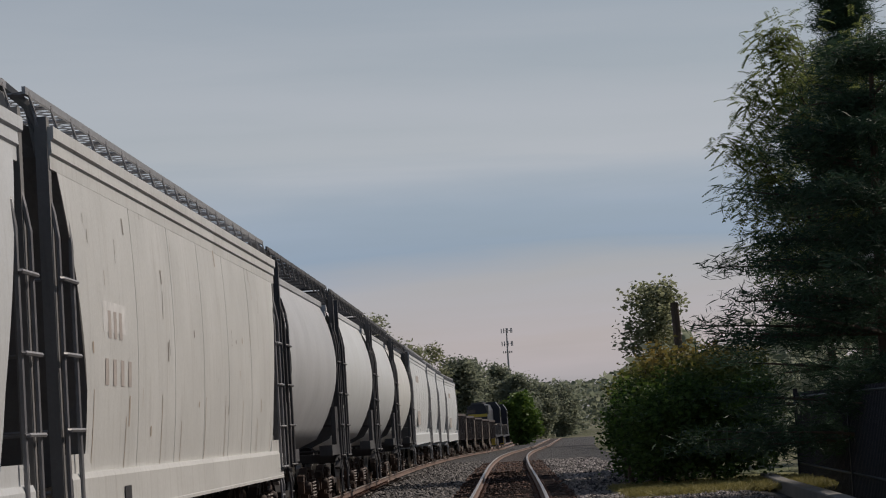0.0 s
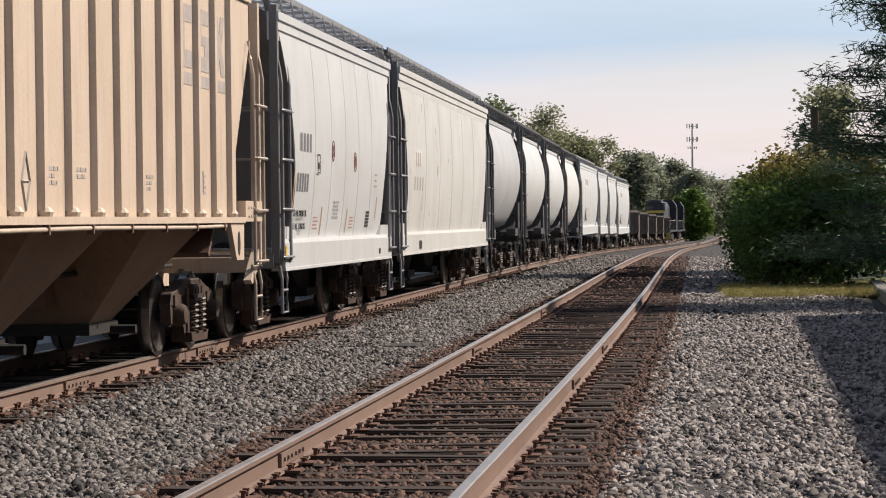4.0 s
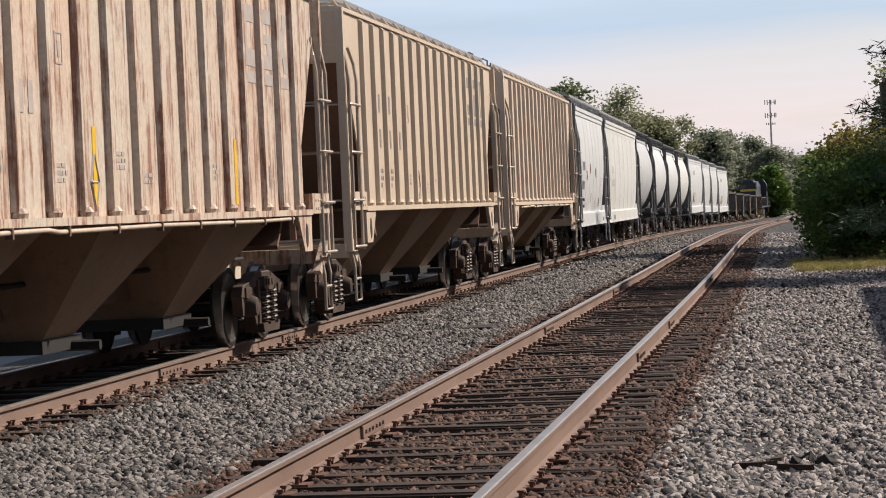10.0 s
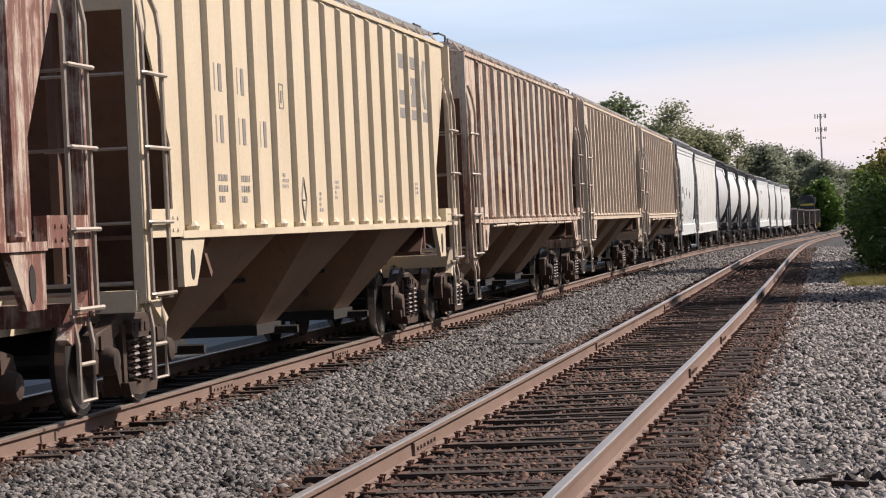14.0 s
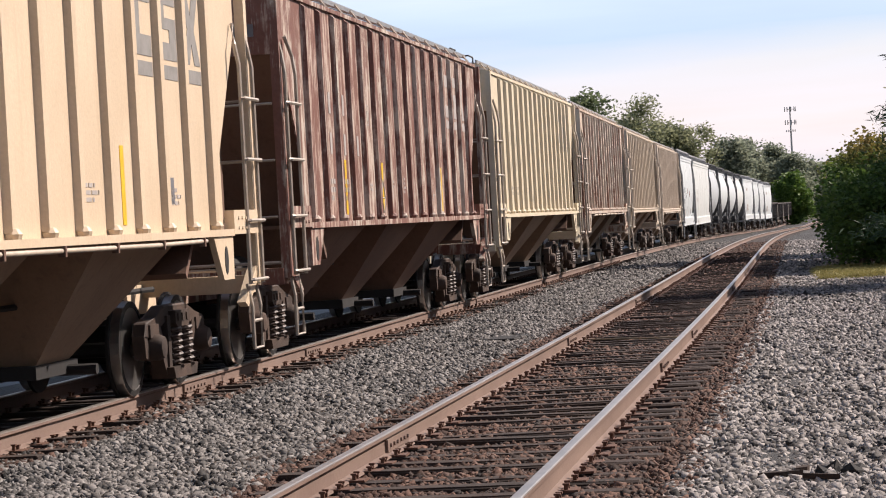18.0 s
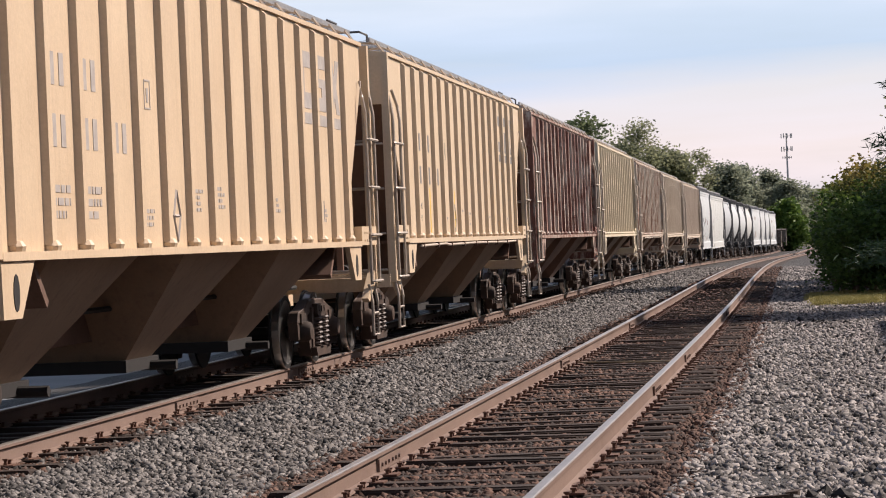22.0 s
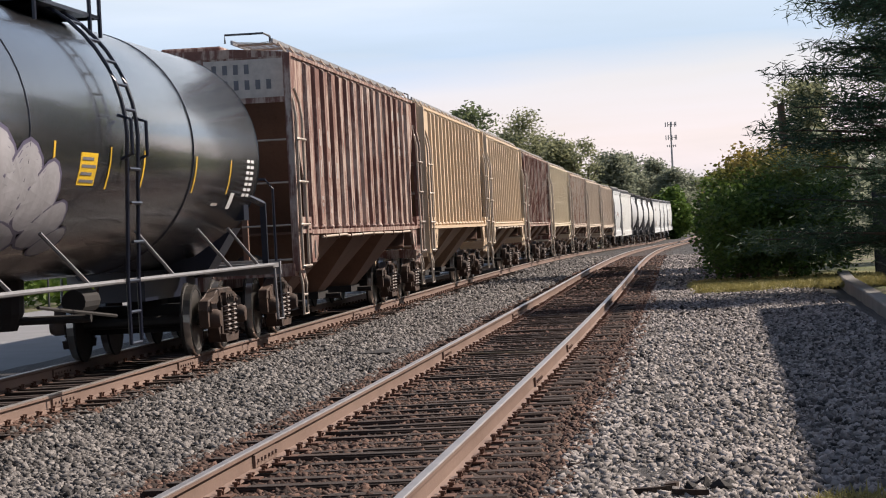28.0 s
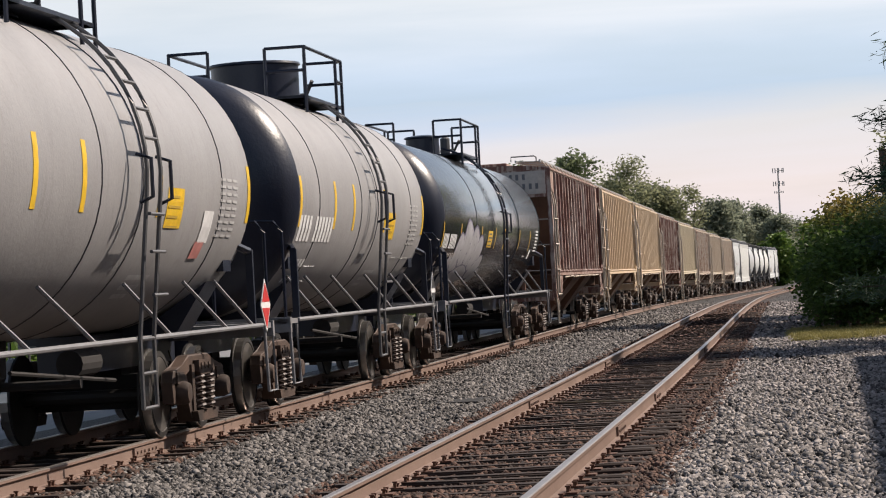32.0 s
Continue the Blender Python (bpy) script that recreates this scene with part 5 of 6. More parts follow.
def gondola():
    car = empty("gondola")
    half = 8.0
    bm = bmesh.new()
    for e in (-1, 1):
        box(bm, min(e * 1.40, e * 1.44), max(e * 1.40, e * 1.44), -7.5, 7.5, 1.05, 2.55)
        box(bm, min(e * 1.40, e * 1.55), max(e * 1.40, e * 1.55), -7.5, 7.5, 2.47, 2.6)
    for s in (-1, 1):
        box(bm, -1.44, 1.44, s * 7.44, s * 7.5, 1.05, 2.6)
    box(bm, -1.40, 1.40, -7.44, 7.44, 1.0, 1.08)
    part("body", bm, gondola_mat, car)
    bm = bmesh.new()
    prism(bm, [(0, -0.08), (0.1, -0.05), (0.1, 0.05), (0, 0.08)], 2, 1.05, 2.48)
    rib = None
    for k in range(12):
        for e in (0, 180):
            m = pose(1.44 if e == 0 else -1.44, -6.9 + 1.254 * k, 0, 0, 0, e)
            if rib is None:
                rib = part("rib", bm, gondola_mat, car)
                rib.matrix_basis = m
            else:
                again(rib, m)
    bm = bmesh.new()
    box(bm, -0.3, 0.3, -7.6, 7.6, 0.72, 1.0)
    part("centre_sill", bm, under_black, car)
    bm = bmesh.new()
    for s in (-1, 1):
        for e in (-1, 1):
            ladder(bm, e * 1.5, e * 1.5, s * 7.5, s * 7.1, 0.5, 2.4, 4)
    part("side_ladder", bm, light_bar, car)
    couplers(car, half)
    trucks(car, (-5.9, 5.9), False)
    return car


def locomotive():
    car = empty("locomotive")
    half = 10.8
    bm = bmesh.new()
    prism(bm, [(-0.85, 1.35), (-0.85, 3.7), (-0.6, 4.25), (0.6, 4.25), (0.85, 3.7), (0.85, 1.35)], 1, -9.9, 5.6)
    part("hood", bm, loco_blue, car)
    bm = bmesh.new()
    prism(bm, [(-1.5, 1.35), (-1.5, 3.9), (-1.1, 4.5), (1.1, 4.5), (1.5, 3.9), (1.5, 1.35)], 1, 5.6, 8.2)
    part("cab", bm, loco_blue, car)
    bm = bmesh.new()
    prism(bm, [(-0.8, 1.35), (-0.8, 2.9), (0.8, 2.9), (0.8, 1.35)], 1, 8.2, 10.0)
    part("nose", bm, loco_blue, car)
    bm = bmesh.new()
    box(bm, -1.52, 1.52, -10.4, 10.4, 1.18, 1.36)
    for s in (-1, 1):
        box(bm, -1.5, 1.5, s * 10.3, s * 10.45, 0.45, 1.36)
    part("walkway", bm, loco_blue, car)
    bm = bmesh.new()
    for s in (-1, 1):
        box(bm, -1.5, -1.1, s * 10.455, s * 10.46, 0.5, 1.3)
        box(bm, 1.1, 1.5, s * 10.455, s * 10.46, 0.5, 1.3)
        box(bm, -0.86, 0.86, min(s * 9.905, s * 9.91), max(s * 9.905, s * 9.91), 3.1, 3.35)
    part("yellow_stripe", bm, loco_yellow, car)
    bm = bmesh.new()
    box(bm, -1.0, -0.2, -9.91, -9.905, 3.45, 3.8)
    for e in (-1, 1):
        box(bm, min(e * 1.50, e * 1.506), max(e * 1.50, e * 1.506), 6.1, 7.7, 3.0, 3.7)
    box(bm, -1.3, 1.3, 8.2, 8.206, 3.1, 3.75)
    part("cab_window", bm, glass_dark, car)
    bm = bmesh.new()
    for e in (-1, 1):
        tube(bm, [(e * 1.45, -10.2, 2.35), (e * 1.45, 5.5, 2.35)], 0.02, 5)
        for k in range(9):
            tube(bm, [(e * 1.45, -10.2 + 1.95 * k, 1.36), (e * 1.45, -10.2 + 1.95 * k, 2.35)], 0.018, 5)
    part("handrail", bm, light_bar, car)
    bm = bmesh.new()
    for y in (-8.4, -6.6, -4.8):
        lathe(bm, [(4.22, 0.6), (4.42, 0.6), (4.42, 0.5)], 2, 18, (0, y, 0))
    box(bm, -0.95, 0.95, -9.6, -7.4, 3.3, 4.1)
    part("radiator_fan", bm, dark_frame, car)
    bm = bmesh.new()
    box(bm, -1.3, 1.3, -2.6, 2.6, 0.35, 1.18)
    bevelled(bm, 0.1)
    part("fuel_tank", bm, under_black, car)
    couplers(car, half)
    for y in (-6.9, 6.9):
        bm = bmesh.new()
        for e in (-1, 1):
            prism(bm, [(y - 2.3, 0.55), (y - 2.1, 0.85), (y + 2.1, 0.85), (y + 2.3, 0.55), (y + 1.9, 0.35), (y - 1.9, 0.35)], 0, e * 0.98, e * 1.1)
        part("truck_frame", bm, truck_steel, car)
        for d in (-1.75, 0, 1.75):
            w = child("wheelset", KIT["wheelset"], car, pose(0, y + d, WHEEL_R), "steel wheels on an axle")
            child("tread", KIT["tread"], w)
            child("tread", KIT["tread"], w, pose(0, 0, 0, 0, 0, 180))
    return car


# ---- the train, from the rear tank to the engines: offset of each car's middle from the joint behind the first white hopper ----
TRAIN = []


def join_train(car, offset, label, category, spin=True):
    tagged(car, label, category, "cars of the moving freight train")
    TRAIN.append((car, offset))
    if spin:
        SPIN.extend(o for o in car.children if o.name.split(".")[0] == "wheelset")
    return car


bar_grey = plain("worn_grey_lettering", (0.25, 0.235, 0.22), 0.7)
first = ribbed_hopper(tan_1)
SPECS = [
    (tan_1, "tan ribbed covered hopper with a dusty pinkish tone"),
    (tan_2, "greyish tan ribbed covered hopper with crisp blue-grey blocks"),
    (tan_3, "tan ribbed covered hopper with rust stains and yellow strips"),
    (tan_4, "clean cream ribbed covered hopper with small blue-grey blocks"),
    (tan_5, "heavily rusted dark brown ribbed covered hopper with peeling paint"),
    (tan_6, "yellowish cream ribbed covered hopper with large grey numerals"),
    (tan_7, "yellow-tan ribbed covered hopper with faded lettering"),
    (tan_8, "faded brown rusted ribbed covered hopper with a number panel"),
]
HOPPERS = [first] + [copy_thing(first, Matrix()) for _ in SPECS[1:]]
for i, (car, (paint, text)) in enumerate(zip(HOPPERS, SPECS)):
    if i:
        repaint(car, tan_1, paint)
    if i in (4, 7):
        repaint(car, bay_mat, rusty_bay)
    if i in (1, 3, 4, 6):
        for o in [o for o in car.children if o.name.startswith("train_line_pipe")]:
            for c in (*o.children, o):
                bpy.data.objects.remove(c)
    strong = (bar_grey if i in (1, 3, 5) else faint_mark)
    hopper_markings(car, strong, strong if i not in (4,) else faint_mark, 10 + i, [("LD LMT", "LT WT"), ("190200", "62800")] if i == 5 else None, i in (2, 5, 4))
    join_train(car, -17.874 * (i + 0.5), text, "covered hopper")
bm = bmesh.new()
box(bm, 0.25, 1.42, -7.946, -7.941, 3.5, 4.06)
part("number_panel", bm, plain("pale_panel", (0.52, 0.47, 0.42)), HOPPERS[7], "pale panel on the car end")

# smooth white and grey hoppers ahead of them
def shell_mark(name, car, form, y0, y1, z0, z1, mat, label="", out=0.004, shift=0.0):
    """A thin mark laid on a curved hopper side; shift leans its top forward."""
    bulge, low, top = form
    verts, faces, n = [], [], 6
    for i in range(n + 1):
        z = z0 + (z1 - z0) * i / n
        u = (z - low) / (top - low)
        x = 1.62 - bulge * (2 * u - 1.0) ** 2 * (1.25 if u < 0.5 else 1.0) + out
        verts += [(x, y0 + shift * i / n, z), (x, y1 + shift * i / n, z)]
    for i in range(n):
        faces.append((2 * i, 2 * i + 1, 2 * i + 3, 2 * i + 2))
    return raw(name, verts, faces, mat, car, label)


post_grey = worn("grey_end_post_paint", (0.20, 0.195, 0.19), (0.15, 0.147, 0.143), (0.06, 0.05, 0.045), 0.4, 0.6)
FORM_1, FORM_2 = (0.10, 1.22, 4.08), (0.07, 1.24, 4.10)
white_1 = shell_hopper(11.83, white_paint, post_grey, True, *FORM_1)
join_train(white_1, 5.915, "clean white smooth-sided covered hopper with black lettering", "covered hopper")
for k in range(4):
    shell_mark("number_bar", white_1, FORM_1, -4.02 + 0.25 * k, -3.87 + 0.25 * k, 2.39, 2.63, dark_mark, "owner's mark as a bar")
for k in range(5):
    shell_mark("number_bar", white_1, FORM_1, -4.2 + 0.2 * k, -4.07 + 0.2 * k, 1.86, 2.1, dark_mark, "numeral as a bar")
words("LD LMT 228500 LBS", 0.12, black_mark, white_1, on_side(1.585, -4.45, 1.53), "load limit stencil")
words("LT WT  57100 LBS", 0.12, black_mark, white_1, on_side(1.575, -4.45, 1.36), "light weight stencil")
red_ring, ochre = plain("dull_red_stencil", (0.30, 0.10, 0.08)), plain("ochre_strip", (0.42, 0.27, 0.12))
for y, z in ((-1.22, 2.46), (0.93, 2.35)):
    bm = bmesh.new()
    ring = [(1.622, y + 0.11 * math.cos(a), z + 0.145 * math.sin(a)) for a in [2 * math.pi * k / 16 for k in range(17)]]
    tube(bm, ring, 0.007, 4)
    tube(bm, [(1.622, y - 0.06, z - 0.09), (1.622, y + 0.06, z + 0.09)], 0.006, 4)
    tube(bm, [(1.622, y - 0.06, z + 0.09), (1.622, y + 0.06, z - 0.09)], 0.006, 4)
    part("crossed_circle", bm, red_ring, white_1, "circled cross stencil")
for y, z0, z1 in ((-4.42, 1.28, 2.12), (-1.95, 1.27, 1.66), (0.42, 1.26, 1.64), (3.5, 1.5, 1.85)):
    shell_mark("reflector_strip", white_1, FORM_1, y, y + 0.06, z0, z1, ochre, "ochre reflective strip")
label_grey, red_print = plain("grey_label_print", (0.33, 0.33, 0.34)), plain("red_stencil", (0.46, 0.24, 0.19))
for k in range(5):
    shell_mark("label_line", white_1, FORM_1, -0.95, -0.42 - 0.06 * (k % 2), 1.50 + 0.055 * k, 1.535 + 0.055 * k, label_grey, "line of a printed label")
for k in range(5):
    shell_mark("label_line", white_1, FORM_1, 2.45, 2.85, 1.37 + 0.052 * k, 1.41 + 0.052 * k, black_mark, "line of a dark printed label")
for y in (-2.6, 0.75):
    for k in range(4):
        shell_mark("label_line", white_1, FORM_1, y, y + 0.42 - 0.08 * (k % 2), 1.36 + 0.05 * k, 1.378 + 0.05 * k, red_print, "line of red stencil")
for k in range(3):
    shell_mark("label_line", white_1, FORM_1, 3.1, 3.45 - 0.07 * (k % 2), 2.0 + 0.09 * k, 2.03 + 0.09 * k, faint_mark, "line of faint stencil")
bm = bmesh.new()
for a, b, c, d in ((-0.12, 0.12, 2.12, 2.135), (-0.12, 0.12, 2.365, 2.38), (-0.12, -0.105, 2.135, 2.365), (0.105, 0.12, 2.135, 2.365), (-0.04, 0.04, 2.18, 2.27)):
    box(bm, 1.619, 1.624, -2.5 + a, -2.5 + b, c, d)
part("outlined_mark", bm, black_mark, white_1, "small outlined stencil box")
for y, z in ((-5.35, 1.0), (-5.2, 1.0)):
    side_block("sill_tag", y, y + 0.1, z, z + 0.16, (black_mark, yellow_mark)[y > -5.3], white_1, 1.609, "small tag on the sill corner")
for y in (3.6, -4.9):
    side_block("sill_slot", y, y + 0.13, 0.95, 1.03, black_mark, white_1, 1.609, "dark slot in the side sill")
white_2 = shell_hopper(18.42, white_old, post_grey, True, *FORM_2)
join_train(white_2, 21.04, "scuffed off-white smooth-sided covered hopper with faint lettering", "covered hopper")
shell_mark("pale_panel", white_2, FORM_2, -6.75, -5.5, 2.5, 2.78, plain("bright_white_patch", (0.66, 0.66, 0.65)), "fresh white patch behind faint letters", 0.002)
for k in range(3):
    shell_mark("number_bar", white_2, FORM_2, -6.5 + 0.3 * k, -6.34 + 0.3 * k, 2.45, 2.7, faint_mark, "faint letter as a bar")
for k in range(4):
    shell_mark("number_bar", white_2, FORM_2, -6.7 + 0.42 * k, -6.52 + 0.42 * k, 2.02, 2.26, faint_mark, "faint numeral as a bar")
rng = random.Random(8)
scrape_paint, rust_run = plain("dark_scrapes", (0.24, 0.22, 0.20)), plain("rusty_run", (0.40, 0.33, 0.26))
for k in range(34):
    y, z, l = rng.uniform(-7.5, 7.3), rng.uniform(1.5, 3.8), rng.uniform(0.03, 0.3)
    w = rng.choice((0.015, 0.02, 0.03, 0.07))
    shell_mark("scrape_mark", white_2, FORM_2, y, y + w, z, z + l, (scrape_paint, rust_run)[k % 2], "scrape in the paint", 0.003, rng.uniform(-0.25, 0.25) * l)
for k in range(9):
    y = -7.2 + 1.8 * k + rng.uniform(-0.3, 0.3)
    shell_mark("dirt_run", white_2, FORM_2, y, y + 0.025, 1.25, 1.55 + rng.uniform(0, 0.5), rust_run, "thin run of dirt", 0.003, 0.05)
side_block("sill_slot", -5.95, -5.6, 0.95, 1.1, black_mark, white_2, 1.609, "dark slot in the side sill")
grey_hop = shell_hopper(12.2, grey_white, dark_frame, False, 0.36, 1.36, 4.06)
join_train(grey_hop, 36.35, "grey round-sided covered hopper with dark end frames", "covered hopper")
for k, text in enumerate(("pale round-sided covered hopper with dark end frames", "bright white round-sided covered hopper", "light grey round-sided covered hopper")):
    c = copy_thing(grey_hop, Matrix())
    repaint(c, grey_white, (white_paint, white_paint, white_old)[k])
    join_train(c, 48.55 + 12.2 * k, text, "covered hopper")
long_white = shell_hopper(18.0, white_paint, grey_white, True, 0.12, 1.36, 4.15)
join_train(long_white, 88.2, "long white smooth-sided covered hopper with grey panels", "covered hopper")
side_block("grey_panel", -4.2, -1.8, 2.9, 3.5, faint_mark, long_white, 1.60)
side_block("grey_panel", -4.2, -1.8, 1.7, 2.2, faint_mark, long_white, 1.60)
short_white = shell_hopper(11.2, white_paint, grey_white, True, 0.12, 1.36, 4.15)
join_train(short_white, 102.8, "short white smooth-sided covered hopper", "covered hopper")
join_train(copy_thing(short_white, Matrix()), 114.0, "short white smooth-sided covered hopper", "covered hopper")
join_train(copy_thing(long_white, Matrix()), 128.6, "long white smooth-sided covered hopper", "covered hopper")
gon = gondola()
join_train(gon, 145.7, "dark low-sided open gondola car", "gondola", False)
for k in range(4):
    join_train(copy_thing(gon, Matrix()), 161.7 + 16.0 * k, "dark low-sided open gondola car", "gondola", False)
loco = locomotive()
join_train(loco, 228.6, "dark blue diesel locomotive with yellow end stripes", "locomotive", False)
join_train(copy_thing(loco, Matrix()), 250.2, "dark blue diesel locomotive leading the train", "locomotive", False)

# tanks at the rear
tank_1, tr, tz, th, thalf = tank_car(18.6, 1.46, black_tank, 0.34, 0.36, black_end, -0.2)
join_train(tank_1, -152.5, "glossy black tank car with yellow marks and pale graffiti", "tank car")
for y in (-8.0, -5.75, -2.76, -0.55, 1.0, 3.75, 5.9):
    tank_patch("yellow_reflector", tr, tz, y, y + 0.07, 0.0, 0.44, yellow_mark, tank_1, "yellow reflective strip")
tank_patch("yellow_panel", tr, tz, -1.72, -1.04, 0.03, 0.36, yellow_mark, tank_1, "yellow warning panel")
for k in range(4):
    tank_patch("panel_line", tr, tz, -1.66, -1.1 - 0.12 * (k % 2), 0.06 + 0.075 * k, 0.09 + 0.075 * k, dark_mark, tank_1, "", 0.008)
for k in range(10):
    if k != 4:
        y = -7.85 + 0.165 * k
        tank_patch("number_bar", tr, tz, y, y + 0.11, -0.02, 0.24, white_mark, tank_1, "white numeral as a bar", 0.006)
for row, z in enumerate((-0.28, -0.45)):
    for k in range(10):
        tank_patch("stencil_bar", tr, tz, -7.95 + 0.21 * k, -7.95 + 0.21 * k + 0.13, z + 0.1, z + 0.18, faint_mark, tank_1, "", 0.006)
for k in range(7):
    for q in range(2):
        tank_patch("stencil_bar", tr, tz, 7.0 + 0.28 * q, 7.22 + 0.28 * q, -0.02 + 0.075 * k, 0.02 + 0.075 * k, white_mark, tank_1, "", 0.006)
tank_patch("white_label", tr, tz, 6.25, 6.5, -0.2, 0.02, white_mark, tank_1, "small white label")
tank_patch("stencil_bar", tr, tz, 5.2, 5.6, -0.16, -0.12, faint_mark, tank_1, "", 0.006)


def petal(y, a, w, h, lean, mat, out):
    """A pointed oval of spray paint, wrapped on the tank."""
    n, rings = 14, 6
    a -= 0.55
    a -= 0.06
    h *= 0.6
    verts, faces = [tank_arc(tr, tz, y, a / tr, out)], []
    for j in range(1, rings + 1):
        for k in range(n):
            t, g = 2 * math.pi * k / n, j / rings
            u, v = g * w * math.sin(t) * (1 - 0.25 * math.cos(t)), g * h * math.cos(t)
            verts.append(tank_arc(tr, tz, y + u + lean * v, (a + v) / tr, out))
    for k in range(n):
        faces.append((0, k + 1, (k + 1) % n + 1))
        for j in range(rings - 1):
            p, q = 1 + j * n + k, 1 + j * n + (k + 1) % n
            faces.append((p, p + n, q + n, q))
    return raw("graffiti_petal", verts, faces, mat, tank_1, "pale spray-painted petal shape")


for j, (y, a, w, h, lean) in enumerate(((-4.6, -0.35, 0.28, 0.42, -0.5), (-4.1, -0.05, 0.34, 0.62, -0.25), (-3.45, 0.12, 0.38, 0.75, -0.1), (-2.75, 0.05, 0.36, 0.70, 0.08), (-2.15, -0.05, 0.3, 0.6, 0.25), (-1.65, -0.35, 0.3, 0.45, 0.5), (-3.1, -0.5, 0.6, 0.35, 0.0), (-1.2, -0.55, 0.22, 0.3, 0.6))):
    y = -3.95 + (y + 3.0) * 1.3
    petal(y, a, w * 2.05, h * 1.1, lean * 1.3, graffiti_purple, 0.004 + 0.0012 * j)
    petal(y, a, w * 1.85, h, lean * 1.3, graffiti_white, 0.0046 + 0.0012 * j)


panel_print = plain("worn_panel_print", (0.50, 0.33, 0.04), 0.6)
pale_stencil = plain("pale_grey_stencil", (0.46, 0.46, 0.46), 0.6)


def grey_tank_marks(car, r, z, th, name):
    for y in (-th + 0.66, -2.65, -1.28, 1.24, th - 0.76):
        tank_patch("yellow_reflector", r, z, y, y + 0.13, 0.12, 0.75, yellow_mark, car, "yellow reflective strip")
    py = 1.6
    tank_patch("yellow_panel", r, z, py, py + 0.62, 0.02, 0.42, yellow_mark, car, "yellow warning panel")
    for k in range(4):
        tank_patch("panel_line", r, z, py + 0.05, py + 0.5 - 0.06 * (k % 2), 0.02 + 0.1 * k, 0.045 + 0.1 * k, panel_print, car, "", 0.008)
    for k in range(9):
        for q in range(3):
            tank_patch("stencil_bar", r, z, th - 2.0 + 0.27 * q, th - 2.0 + 0.27 * q + 0.2, -0.05 + 0.075 * k, -0.02 + 0.075 * k, pale_stencil, car, "", 0.006)
    for k in range(3):
        tank_patch("stencil_bar", r, z, th * 0.2, th * 0.2 + 0.8 - 0.15 * k, -0.55 - 0.12 * k, -0.49 - 0.12 * k, pale_stencil, car, "", 0.006)


def placard(car, half, code_mat, tag):
    """Diamond placard on the end bracket."""
    bm = bmesh.new()
    prism(bm, [(half - 0.86, 1.02), (half - 0.62, 1.32), (half - 0.86, 1.62), (half - 1.10, 1.32)], 0, 1.52, 1.53)
    p = part("placard", bm, white_mark, car, tag)
    bm = bmesh.new()
    prism(bm, [(half - 0.86, 1.06), (half - 0.67, 1.29), (half - 1.05, 1.29)], 0, 1.531, 1.534)
    prism(bm, [(half - 0.86, 1.58), (half - 0.67, 1.36), (half - 1.05, 1.36)], 0, 1.531, 1.534)
    part("placard_field", bm, code_mat, p)


tank_2, r2, z2, th2, half2 = tank_car(12.6, 1.52, grey_tank, 0.62, 0.5, black_end, 0.35)
join_train(tank_2, -168.15, "dusty grey tank car with black ends and yellow marks", "tank car")
grey_tank_marks(tank_2, r2, z2, th2, "a")
for k in range(11):
    if k != 4:
        y = -th2 + 0.75 + 0.2 * k
        tank_patch("number_bar", r2, z2, y, y + 0.13, -0.06, 0.27, white_mark, tank_2, "white numeral as a bar", 0.006)
for row, text in ((-0.42, "92000 KG"), (-0.66, "27300 KG")):
    for k in range(4):
        tank_patch("stencil_bar", r2, z2, -th2 + 1.2 + 0.18 * k, -th2 + 1.2 + 0.18 * k + 0.13, row, row + 0.12, white_mark, tank_2, "", 0.006)
    words(text, 0.16, white_mark, tank_2, Matrix.Translation((r2 * math.cos((row - 0.55) / r2) + 0.012, -th2 + 2.0, z2 + r2 * math.sin((row - 0.55) / r2))) @ on_side(0, 0, 0) @ pose(0, 0, 0, math.degrees((row - 0.55) / r2), 0, 0), "weight stencil")
words("SODIUM HYDROXIDE SOLUTION", 0.12, pale_stencil, tank_2, on_side(r2 * math.cos(0.55) + 0.012, th2 * 0.5, z2 - r2 * math.sin(0.55)) @ pose(0, 0, 0, -31.5, 0, 0), "cargo name stencil")
placard(tank_2, half2, black_mark, "black and white hazard placard")
tank_3, r3, z3, th3, half3 = tank_car(13.0, 1.54, grey_tank, 0.62, 0.5, black_end, 0.5)
join_train(tank_3, -181.0, "dusty grey tank car with a torn white label and red placard", "tank car")
grey_tank_marks(tank_3, r3, z3, th3, "b")
tank_patch("torn_label", r3, z3, 3.1, 3.5, -0.12, 0.22, white_mark, tank_3, "torn white label", 0.008)
tank_patch("torn_label_red", r3, z3, 3.02, 3.4, -0.3, -0.11, plain("washed_red", (0.55, 0.22, 0.20)), tank_3, "washed-out red label", 0.008)
placard(tank_3, half3, red_mark, "red and white hazard placard")


